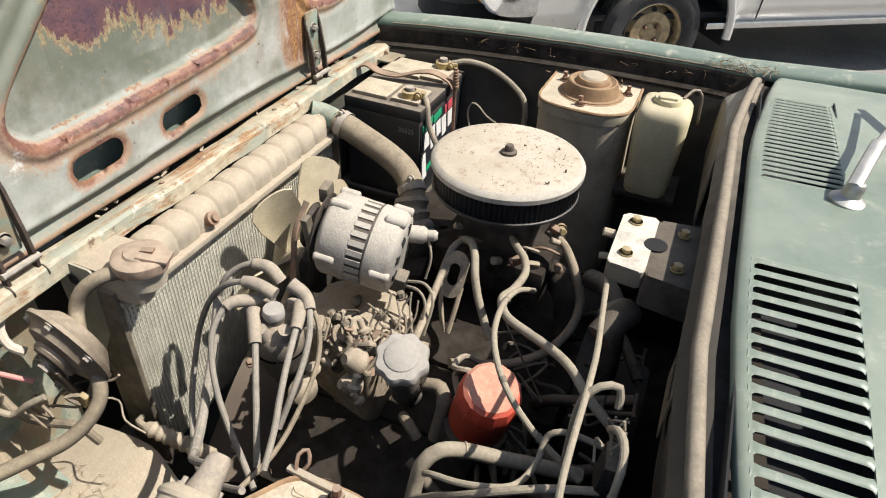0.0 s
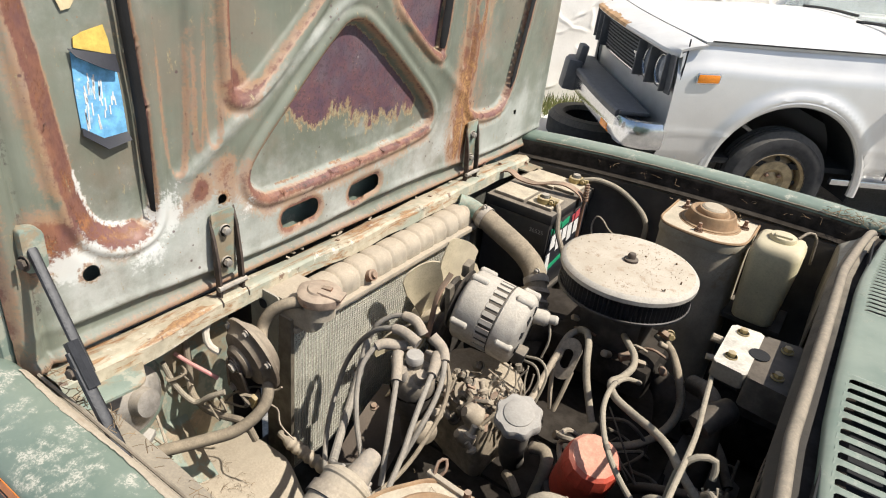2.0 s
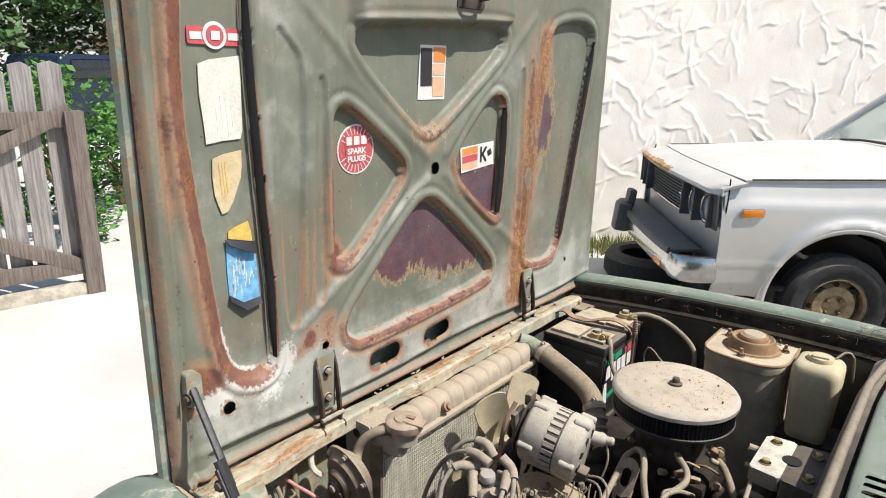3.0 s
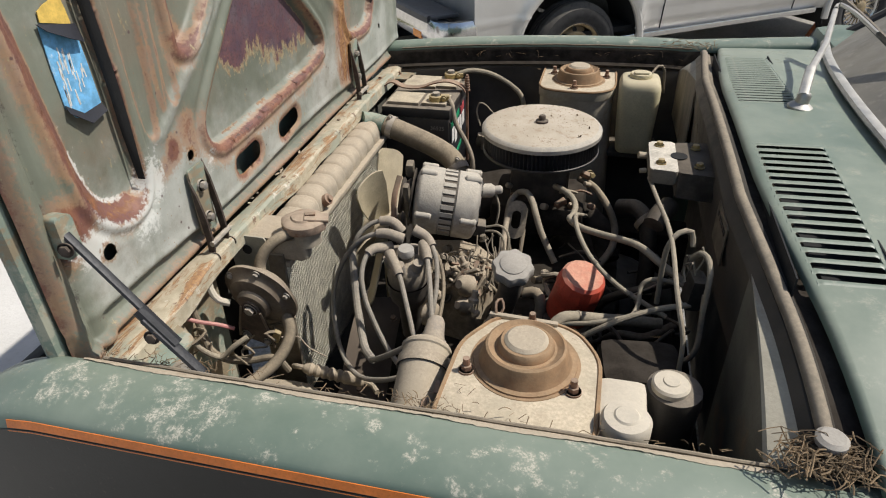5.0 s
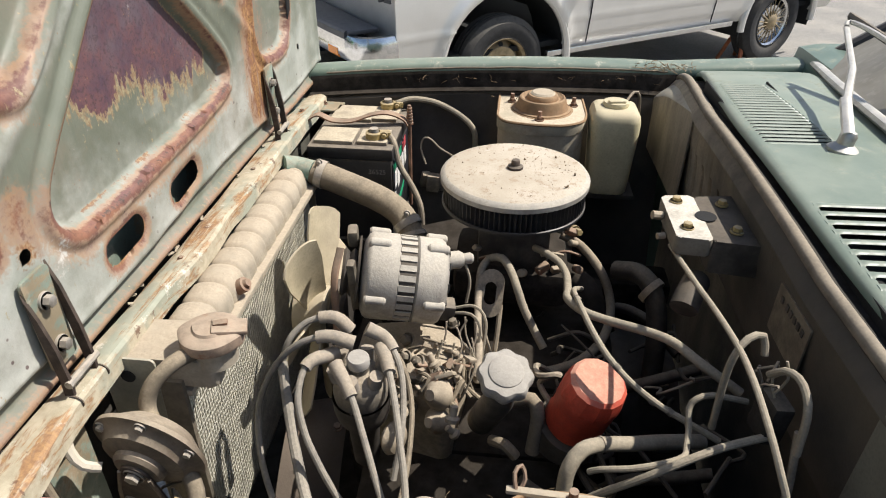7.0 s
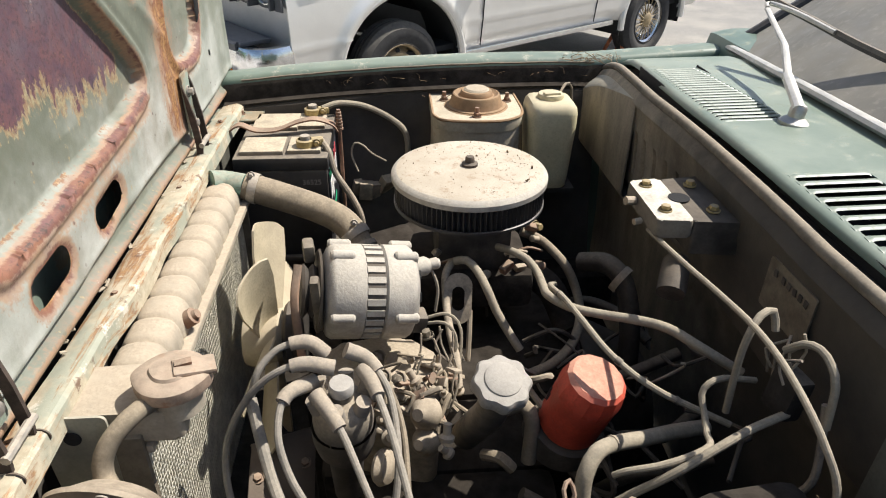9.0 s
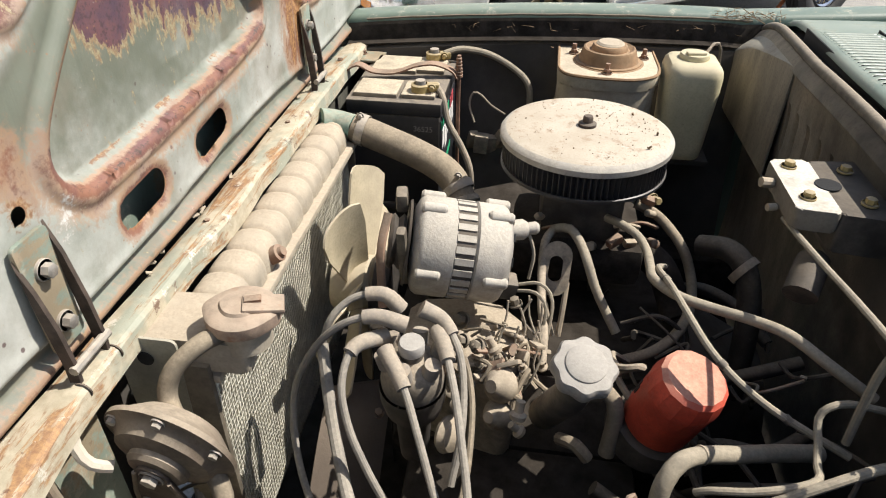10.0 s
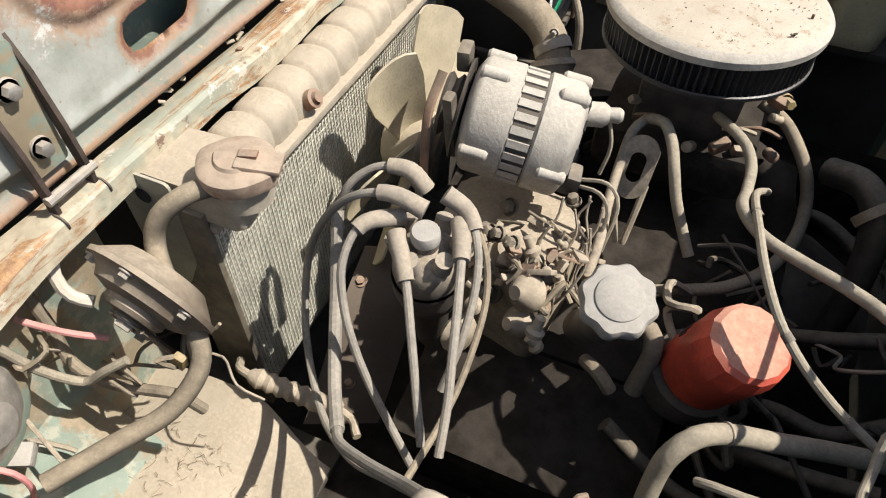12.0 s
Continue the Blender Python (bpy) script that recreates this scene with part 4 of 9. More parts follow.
def cowl_z(y, x=0.1):
    return 0.956 - 0.096 * (y - MID) ** 2 - 0.9 * max(0.0, abs(y - MID) - 0.47) ** 2 + 0.02 * (x - 0.05)


car = thing("green_car", "old green car with faded chalky paint, its engine bay open", "car", (0, MID, GZ))


def wing_y(y):
    return 0.136 - (0.136 - y) * 0.76


def wing(side):
    """A front wing: gutter, lip, crowned top, crease and side."""
    sec = [(0.139, -0.016), (0.137, -0.006), (0.130, 0.001), (0.122, 0.003), (0.10, 0.006), (0.075, 0.005), (0.05, 0.001), (0.034, -0.004), (0.0228, -0.009), (0.0176, -0.014), (0.011, -0.037), (0.0057, -0.075), (0.0, -0.14), (-0.008, -0.25), (-0.012, -0.40), (-0.004, -0.60)]
    rows = []
    xs = list(np.linspace(-1.0, -0.78, 14)) + list(np.linspace(-0.76, 1.3, 60))
    for x in xs:
        pull = 1.0 if x > -0.8 else max(0.0, 1 - ((-0.8 - x) / 0.24) ** 2.5)
        row = []
        for y, dz in sec:
            yy = 0.080 + (wing_y(y) - 0.080) * (0.5 + 0.5 * pull)
            row.append((x, yy - 0.020 if side < 0 else 2 * MID - yy, lip_z(x, side) + dz * (0.4 + 0.6 * pull)))
        rows.append(row)
    bm = B()
    loft(bm, rows)
    thick(bm, 0.003)
    w = part("front_wing", bm, M_PAINT, car, "chalky faded green wing with dirt patches")
    if side < 0:
        bm = B()
        rows, low, dark = [], [], []
        for x in np.linspace(-0.99, 0.9, 60):
            pull = 1.0 if x > -0.8 else max(0.0, 1 - ((-0.8 - x) / 0.24) ** 2.5)
            k = 0.4 + 0.6 * pull
            y = lambda v: 0.060 + (wing_y(v) - 0.080) * (0.5 + 0.5 * pull)
            z = lip_z(x, side)
            if x > -0.81:
                rows.append([(x, y(0.0158), z - 0.0155 * k), (x, y(0.0140), z - 0.0205 * k), (x, y(0.0122), z - 0.0255 * k)])
                low.append([(x, y(0.0116), z - 0.0280 * k), (x, y(0.0110), z - 0.0300 * k)])
            dark.append([(x, y(v), z + dz_ * k) for v, dz_ in ((0.0117, -0.0275), (0.0095, -0.0360), (0.0040, -0.075), (-0.002, -0.14), (-0.010, -0.25), (-0.014, -0.40), (-0.006, -0.60))])
        loft(bm, rows)
        thick(bm, 0.001)
        part("pinstripe", bm, M_STRIPE, w, "orange pinstripe along the crease")
        bm = B()
        loft(bm, low)
        part("pinstripe", thick(bm, 0.0026), M_STRIPE, w, "thin lower line of the pinstripe")
        # near-black skin laid over the green side below the stripe
        bm = B()
        loft(bm, dark)
        part("lower_side", thick(bm, 0.0015), M_SIDEBLACK, w, "black lower flank below the stripe")
    # rubber bead with seam sealer in the gutter
    bm = B()
    pts = [(x, (0.122 if side < 0 else 2 * MID - 0.143), lip_z(x, side) - 0.004 + 0.0004 * math.sin(x * 55)) for x in np.linspace(-0.74, 0.02, 70)]
    tube(bm, pts, 0.0024, 7, curve=False)
    part("gutter_bead", bm, M_STRIP, w, "crumbling dusty rubber bead")
    if side < 0:
        bm = B()
        rows = []
        rd = random.Random(17)
        for x in np.linspace(-0.755, 0.0, 150):
            z = lip_z(x, side)
            e = 0.1065 + 0.0016 * math.sin(x * 31) + rd.uniform(-0.0008, 0.0008)
            rows.append([(x, e, z + 0.0040), (x, 0.110, z + 0.0036 + rd.uniform(0, 0.0008)), (x, 0.1155, z - 0.0006), (x, 0.1185, z - 0.006)])
        loft(bm, rows)
        part("dust_ledge", thick(bm, 0.0008), M_TAN, w, "pale ledge of caked dust along the lip")
    bm = B()
    rows = []
    for x in np.linspace(-0.78, 0.06, 30):
        z = lip_z(x, side)
        rows.append([(x, y - 0.020 if side < 0 else 2 * MID - y, z + dz) for y, dz in ((0.1385, -0.012), (0.144, -0.022), (0.150, -0.046), (0.168, -0.050))])
    loft(bm, rows)
    # the far gutter is coloured near black for the shade under its lip
    part("gutter", thick(bm, 0.002), M_VOID if side > 0 else M_BAY, w, "dirty rain gutter, far one blackened for shade")
    return w


wing(-1)
wing(1)


def apron(side):
    """Inner wing panel with its flange."""
    y0 = 0.165
    bm = B()
    rows = []
    for x in np.linspace(-0.80, 0.03, 24):
        r = []
        lz = lip_z(x, side)
        for k, (dy, z) in enumerate([(-0.022 if side < 0 else -0.012, lz - 0.052), (0.0, lz - 0.058), (0.006, lz - 0.08), (0.02, 0.70), (0.05, 0.58), (0.09, 0.45), (0.11, 0.25)]):
            y = y0 + dy + 0.006 * math.sin(x * 9 + k)
            r.append((x, y if side < 0 else 2 * MID - y, z))
        rows.append(r)
    loft(bm, rows)
    thick(bm, 0.004)
    # the far panel, turned from the sun, gets its shade by a darker material
    part("inner_wing", bm, M_BAY if side < 0 else M_BAY_DARK, car, "grimy inner wing panel, far one darkened for shade")


apron(-1)
apron(1)


def tower(y, side):
    """Strut tower: a flat-topped dusty turret with a rusty dome and three studs."""
    s = -1 if side < 0 else 1
    c = Vector((-0.25, y))
    outline = [(-0.092, -0.115), (0.088, -0.115), (0.090, 0.020), (0.062, 0.066), (0.022, 0.082), (-0.045, 0.082), (-0.085, 0.020)]
    if side > 0:
        outline = [(-0.092, 0.12), (-0.094, -0.055), (-0.080, -0.085), (-0.030, -0.098), (0.045, -0.098), (0.085, -0.070), (0.094, -0.03), (0.092, 0.12)]
    pl = rounded(outline, 0.022)
    bm = B()
    slab(bm, [(c.x + px, c.y + py) for px, py in pl], 0.810, 0.833, bevel=0.006)
    t = part("strut_tower", bm, M_TOWER, car, "strut tower thick with pale dust")
    bm = B()
    rows = []
    for z, k in ((0.812, 0.97), (0.76, 0.96), (0.66, 1.0), (0.50, 1.06), (0.30, 1.10)):
        rows.append([(c.x + px * k, c.y + py * k, z) for px, py in pl])
    loft(bm, rows, closed=True)
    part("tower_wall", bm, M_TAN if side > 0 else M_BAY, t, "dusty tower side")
    bm = B()
    ring = [(c.x + px * 0.985, c.y + py * 0.985, 0.8325) for px, py in pl]
    tube(bm, ring + ring[:1], 0.0030, 6, curve=False)
    part("seam_edge", bm, M_RUSTTOP, t, "rusty seam round the tower top")
    bm = B()
    lathe(bm, [(0.067, 0.0), (0.066, 0.0018), (0.060, 0.0022)], (c.x, c.y, 0.832), n=48)
    part("seat_ring", bm, M_RUSTTOP, t, "rust-stained seat ring")
    bm = B()
    lathe(bm, [(0.063, 0.0), (0.062, 0.004), (0.056, 0.005), (0.053, 0.012), (0.050, 0.023), (0.048, 0.027), (0.045, 0.0285), (0.042, 0.026), (0.037, 0.0235), (0.034, 0.0245), (0.0325, 0.031), (0.030, 0.034), (0.026, 0.0345), (0.022, 0.0325), (0, 0.0325)], (c.x, c.y, 0.832), n=48)
    part("strut_dome", bm, M_RUSTTOP, t, "rust-brown strut mount dome")
    bm = B()
    lathe(bm, [(0.0262, 0.0), (0.0262, 0.005), (0.022, 0.0085), (0, 0.009)], (c.x, c.y, 0.862), n=40)
    part("mount_cap", bm, M_TAN, t, "dusty centre cap")
    for a in (205, 325, 90) if side < 0 else (150, 20, 265):
        bm = B()
        px, py = c.x + 0.073 * math.cos(radians(a)), c.y + 0.070 * math.sin(radians(a))
        bolt(bm, (px, py, 0.833), r=0.0065, h=0.009)
        tube(bm, [(px, py, 0.838), (px, py, 0.852)], 0.0042, 8, curve=False)
        part("stud", bm, M_RUSTY, t, "rusty stud with nut")
    return t


tower(0.24, -1)
tower(1.30, 1)


def flange_back(y):
    """How far the bulkhead's flange sweeps back towards the corners."""
    return 0.045 * max(0.0, (abs(y - MID) - 0.24) / 0.445) ** 1.15


def make_cowl():
    """Scuttle panel with two rows of louvres."""
    vents = [(0.045, 0.142, 0.325, 0.668, 17), (0.046, 0.142, 0.855, 1.170, 21)]
    xs = [0.030, 0.031, 0.034, 0.040, 0.0455, 0.142, 0.16, 0.19, 0.22, 0.27]
    ys = sorted(set([0.075, 0.09, 0.12, 0.15, 0.18, 0.21, 0.25, 0.285, 0.325, 0.36, 0.40, 0.44, 0.48, 0.57, 0.668, 0.72, 0.77, 0.81, 0.855, 0.93, 1.0, 1.08, 1.17, 1.23, 1.30, 1.36, 1.42, 1.455, 1.465]))
    drop = {0.030: 0.011, 0.031: 0.006, 0.034: 0.0025, 0.040: 0.0006}

    def edge(y):
        return 0.057 * max(0.0, (abs(y - MID) - 0.15) / 0.52) ** 1.5

    bm = B()
    g = {}
    for x in xs:
        for y in ys:
            ex = x + edge(y) * max(0, 1 - (x - 0.03) / 0.1)
            g[x, y] = bm.verts.new((ex, y, cowl_z(y, x) - drop.get(x, 0.0)))
    for x0, x1 in zip(xs, xs[1:]):
        for y0, y1 in zip(ys, ys[1:]):
            if any(x0 >= a - 0.001 and x1 <= b + 0.001 and y0 >= c - 0.001 and y1 <= d + 0.001 for a, b, c, d, _ in vents):
                continue
            bm.faces.new((g[x0, y0], g[x1, y0], g[x1, y1], g[x0, y1]))
    thick(bm, 0.003)
    cowl = part("scuttle_panel", bm, M_COWL, car, "dusty pale green scuttle panel with louvres")
    for a, b, c, d, _ in vents:
        bm = B()
        loft(bm, [[(a - 0.006, y, 0.944), (a - 0.006, y, 0.90), (b + 0.008, y, 0.90), (b + 0.008, y, 0.946)] for y in (c - 0.01, (c + d) / 2, d + 0.01)])
        part("air_plenum", thick(bm, 0.002), M_DARKGAP, cowl)
    for a, b, c, d, n in vents:
        pitch = (d - c) / n
        sl = B()
        w = pitch * 0.46
        prof = [(-w / 2, -0.0018), (-w * 0.36, -0.0009), (-w * 0.12, -0.0002), (w * 0.15, -0.0002), (w * 0.38, -0.0009), (w / 2, -0.0018)]
        rows = []
        for x, flare in ((a - 0.0025, 1.9), (a + 0.001, 1.5), (a + 0.0035, 1.15), (a + 0.007, 1.0), (b - 0.007, 1.0), (b - 0.0035, 1.15), (b - 0.001, 1.5), (b + 0.0025, 1.9)):
            k = 0.0008 if flare < 1.4 else -0.0004
            rows.append([(x, py * flare, pz + k + 0.02 * (x - 0.05)) for py, pz in prof])
        loft(sl, rows)
        me = to_mesh("louvre", thick(sl, 0.0006), M_COWL)
        for i in range(n + 1):
            y = c + pitch * i
            ob = new("louvre", me)
            ob.parent = cowl
            shift = edge(y) * (1 - (a - 0.03) / 0.1)
            k = (b - a - shift) / (b - a)
            ob.matrix_basis = Matrix.Translation(Vector((b - b * k, y, cowl_z(y, 0.05))) - Vector((0, MID, GZ))) @ Matrix.Diagonal((k, 1, 1, 1))
            WORLD[ob] = WORLD[car]
    # a black sheet laid in the gap stands for the shade there
    bm = B()
    loft(bm, [[(0.012 + flange_back(y), y, cowl_z(y) - 0.021), (0.034 + edge(y), y, cowl_z(y) - 0.024), (0.060 + edge(y), y, cowl_z(y) - 0.020)] for y in np.linspace(0.12, 1.42, 60)])
    part("gutter", thick(bm, 0.001), M_VOID, cowl, "black sheet for the shade in the gutter below the scuttle's edge")
    # weather strip on the bulkhead flange
    bm = B()
    pts = []
    for y in np.linspace(0.115, 1.43, 150):
        e = abs(y - MID)
        pts.append((0.009 + flange_back(y) , y, cowl_z(y) - 0.016 - 0.12 * max(0, e - 0.6) ** 1.3))
    tube(bm, pts, 0.0078, 12, curve=False)
    part("weather_strip", bm, M_STRIP, cowl, "dust-caked rubber weather strip")
    return cowl


make_cowl()


def make_bulkhead():
    bm = B()
    rows = []
    for y in np.linspace(0.085, 1.46, 330):
        c = cowl_z(y) - 0.022
        rib = -0.015 * max(0, math.sin((y - 0.9) * 131)) ** 6 if 0.86 < y < 1.38 else 0.0
        fl = 0.9 * flange_back(y)
        rows.append([(0.024 + fl, y, c + 0.004), (0.004 + fl, y, c), (-0.004 + fl, y, c - 0.010), (-0.006 + fl, y, c - 0.018), (-0.001 + fl, y, c - 0.026), (0.000 + fl, y, c - 0.062), (0.003 + fl - rib, y, c - 0.078), (0.006 + fl - rib, y, c - 0.125), (0.007 + fl, y, c - 0.142), (0.011 + fl, y, c - 0.176), (0.017 + fl, y, c - 0.184), (0.085, y, c - 0.190), (0.095, y, 0.5), (0.095, y, 0.25)])
    loft(bm, rows)
    thick(bm, 0.004)
    bh = part("bulkhead", bm, M_BULK, car, "dusty brown engine bulkhead with pressed beads, its near end painted darker for shade")
    # sloping fillets that fill the corners towards the wings
    for side in (-1, 1):
        bm = B()
        rows, low = [], []
        for t in np.linspace(0, 1, 26):
            e = 0.395 + 0.285 * t if side < 0 else 0.30 + 0.38 * t
            y = MID + side * e
            w, fall = (0.043 * t, 0.25) if side < 0 else (0.046 * t ** 1.15, 0.70)
            fx, fz = 0.9 * flange_back(y) - 0.004, cowl_z(y) - 0.034
            rows.append([(fx + 0.004, y, fz + 0.004), (fx, y, fz), (fx - 0.45 * w, y, fz - 0.5 * fall * w), (fx - 0.84 * w, y, fz - fall * w), (fx - 0.93 * w, y, fz - (fall + 0.15) * w)])
            foot = [(0.735, 0.002), (0.725, -0.004), (0.72, -0.05)] if side > 0 else [(0.70, 0.002), (0.45, 0.0)]
            low.append([(fx - 0.93 * w, y, fz - (fall + 0.15) * w), (fx - 0.96 * w, y, fz - (fall + 0.35) * w)] + [(fx - 0.93 * w - dx, y, z) for z, dx in foot])
        loft(bm, rows)
        fi = part("corner_fillet", thick(bm, 0.003), M_FILLET, bh, "pale dusty corner fillet")
        bm = B()
        loft(bm, low)
        # near side takes the darker bay paint for its shade; the sunlit top stays pale
        part("fillet_side", thick(bm, 0.003), M_BAY if side < 0 else M_BULK, fi, "side below the fillet")
    bm = B()
    slab(bm, rounded([(-0.045, -0.032), (0.045, -0.032), (0.045, 0.032), (-0.045, 0.032)], 0.004), 0, 0.002, Matrix.Translation((0.0, 0.545, 0.862)) @ Euler((radians(90), 0, radians(-90))).to_matrix().to_4x4())
    pl = part("data_plate", bm, M_GREASYTAN, bh, "dull stamped data plate with worn lettering")
    bm = B()
    for k in range(6):
        box(bm, (-0.0030, 0.545 + 0.028 - 0.011 * k - (0.005 if k else 0), 0.880), (0.0012, 0.006, 0.008), (8 * (k % 3 - 1), 0, 0))
    tagged(part("plate_marks", bm, M_GREASE, pl, "worn embossed marks"), kind="stuff")


make_bulkhead()

# floor and rails carry the depth's shade in their black colour
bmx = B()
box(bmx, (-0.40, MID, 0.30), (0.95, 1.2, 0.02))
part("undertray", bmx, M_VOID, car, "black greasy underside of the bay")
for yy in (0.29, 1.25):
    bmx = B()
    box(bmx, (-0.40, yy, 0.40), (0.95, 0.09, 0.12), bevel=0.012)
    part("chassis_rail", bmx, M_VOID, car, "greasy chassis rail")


def sstep(a, b, x):
    t = np.clip((x - a) / (b - a), 0, 1)
    return t * t * (3 - 2 * t)


def rust_paint(name, base_a, base_b, rust=0.5, scale=14, pale=0.4):
    n = Net(name)
    c = n.mix(n.ramp(n.noise(scale, 6), 0.3, 0.7), base_a, base_b)
    c = n.mix(n.ramp(n.noise(scale * 1.3, 7, 0.72), 0.5, 0.58, 0.0, pale), c, (0.55, 0.47, 0.36))
    c = n.mix(n.ramp(n.noise(scale * 0.8, 8, 0.75, 0.4), 0.50, 0.57, 0.0, rust), c, (0.30, 0.15, 0.055))
    c = n.mix(n.ramp(n.noise(scale * 4, 6, 0.7), 0.6, 0.68, 0.0, 0.7 * rust), c, (0.10, 0.05, 0.03))
    n.bump(n.noise(scale * 12, 5), 0.35, 0.0015)
    return n.done(c, 0.75)




def bar_mat():
    n = Net("flaking_bar_paint")
    mid, fine = n.noise(26, 7, 0.7), n.noise(180, 5, 0.7)
    c = n.mix(n.ramp(n.noise(60, 5), 0.3, 0.7), (0.34, 0.295, 0.205), (0.47, 0.41, 0.30))
    c = n.mix(n.ramp(n.noise(7, 5, 0.6), 0.54, 0.62, 0.0, 0.75), c, (0.26, 0.285, 0.225))
    long = n.noise(1.0, 6, 0.7, 0.6, co=n.scaled(60, 9, 60))
    c = n.mix(n.ramp(long, 0.50, 0.60, 0.0, 0.85), c, n.mix(n.ramp(fine, 0.35, 0.65), (0.34, 0.18, 0.065), (0.20, 0.085, 0.035)))
    c = n.mix(n.ramp(mid, 0.60, 0.66, 0.0, 0.8), c, (0.11, 0.05, 0.03))
    c = n.mix(n.ramp(n.noise(33, 6, 0.75), 0.60, 0.66, 0.0, 0.7), c, (0.60, 0.56, 0.47))
    n.bump(n.mth("ADD", n.mth("MULTIPLY", fine, 0.5), n.mth("MULTIPLY", mid, 0.5)), 0.4, 0.0018)
    return n.done(c, 0.75)


M_BAR = bar_mat()
M_GREENRUST = rust_paint("green_paint_with_rust", (0.16, 0.20, 0.16), (0.24, 0.28, 0.225), 0.45, 12, 0.35)


def splash_z(x, y):
    """Height of the splash panel under the horn, with a soft fold along it."""
    return 0.508 - 0.10 * (0.36 - y) + 0.012 * math.sin(x * 16) - 0.018 * float(sstep(-0.66, -0.60, x)) + 0.006 * math.sin(y * 31 + x * 9)


def make_support():
    """Radiator support: slam panel bar with a folded lip, bolts and openings."""
    bm = B()
    rows = []
    for y in np.linspace(0.14, 1.47, 90):
        d = 0.003 * math.sin(y * 7) + (0.02 * max(0, 0.3 - y))
        z = 0.822 - 0.012 * max(0, y - 1.2) / 0.25 + 0.0008 * math.sin(y * 43)
        wide = 0.014 * float(sstep(0.40, 0.26, y)) - 0.008 * float(sstep(0.66, 0.58, y))
        dent = 0.0035 * math.exp(-((y - 0.79) / 0.035) ** 2)
        xe = -0.7385 + wide - dent
        rows.append([(-0.786 - d, y, z - 0.034), (-0.785 - d, y, z - 0.006), (-0.781 - d, y, z - 0.001), (-0.770, y, z + 0.0015), (xe - 0.014, y, z + 0.004), (xe - 0.004, y, z + 0.003), (xe, y, z - 0.001), (xe + 0.002, y, z - 0.024), (xe - 0.006, y, z - 0.028)])
    loft(bm, rows)
    thick(bm, 0.002)
    sup = part("slam_panel", bm, M_BAR, car, "slam panel with flaking paint and rust")
    for y in (0.66, 0.95, 1.25):
        bm = B()
        bolt(bm, (-0.760, y, 0.8245), r=0.0035, h=0.003)
        part("screw", bm, M_RUSTY, sup)
    # ragged paper and old foam left along the joint
    bm = B()
    rnd = random.Random(8)
    for i in range(14):
        y = rnd.uniform(0.5, 1.3)
        box(bm, (rnd.uniform(-0.783, -0.775), y, 0.826), (rnd.uniform(0.002, 0.006), rnd.uniform(0.004, 0.016), 0.0015), (rnd.uniform(-20, 20), rnd.uniform(-20, 20), rnd.uniform(0, 180)))
    tagged(part("foam_scrap", bm, M_TAN, sup, "torn scraps of old foam seal"), kind="stuff")
    # upright panels beside the radiator
    for y0, y1 in ((0.17, 0.44), (1.10, 1.38)):
        bm = B()
        outer = rounded([(y0, 0.45), (y1, 0.45), (y1, 0.80), (y0, 0.80)], 0.02)
        slab(bm, outer, -0.001, 0.001, Matrix(((0, 0, 1, -0.765 if y0 > 1 else -0.80), (1, 0, 0, 0), (0, 1, 0, 0), (0, 0, 0, 1))))
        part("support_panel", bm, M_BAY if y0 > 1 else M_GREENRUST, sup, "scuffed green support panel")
    bm = B()
    box(bm, (-0.755, MID, 0.43), (0.05, 1.2, 0.05), bevel=0.01)
    part("lower_rail", bm, M_BAY_DARK, sup)
    # front corner plates where the wing meets the bar
    for y, s in ((0.175, 1), (1.37, -1)):
        bm = B()
        slab(bm, rounded([(-0.82, y - 0.06), (-0.70, y - 0.06), (-0.69, y + 0.05), (-0.74, y + 0.075), (-0.82, y + 0.07)], 0.015), 0.800, 0.804, bevel=0.001)
        part("corner_plate", bm, M_GREENRUST, sup, "green corner plate with chipped paint")
        bm = B()
        bolt(bm, (-0.74, y + 0.02 * s, 0.804), r=0.006, h=0.008)
        part("bolt", bm, M_RUSTY, sup)
    bm = B()
    box(bm, (-0.90, MID, 0.62), (0.02, 1.30, 0.34), bevel=0.006)
    part("front_panel", bm, M_BAY_DARK, car, "green front panel")
    # dark boxes added to block the bright ground showing through the corner
    bm = B()
    box(bm, (-0.845, 0.33, 0.52), (0.012, 0.42, 0.52), bevel=0.004)
    box(bm, (-0.72, 0.30, 0.335), (0.26, 0.36, 0.012), bevel=0.004)
    part("corner_backing", bm, M_BAY_DARK, car, "dark backing added behind the front corner")
    # sloping pale splash panel beneath the horn
    bm = B()
    rows = [[(x, y - 0.03 * float(sstep(-0.66, -0.54, x)), splash_z(x, y)) for x in np.linspace(-0.83, -0.545, 22)] for y in np.linspace(0.16, 0.430, 14)]
    loft(bm, rows)
    thick(bm, 0.003)
    part("splash_panel", bm, M_TAN, car, "pale dusty splash panel littered with straw")
    bm = B()
    rows = [[(-0.838 + 0.115 * u, y, 0.655 - 0.145 * u ** 0.8 + 0.006 * math.sin(y * 40 + u * 5)) for u in np.linspace(0, 1, 12)] for y in np.linspace(0.13, 0.345, 16)]
    loft(bm, rows)
    part("inner_wing_sheet", thick(bm, 0.002), M_GREENRUST, car, "scuffed green sheet sloping below the headlamp")
    return sup


make_support()


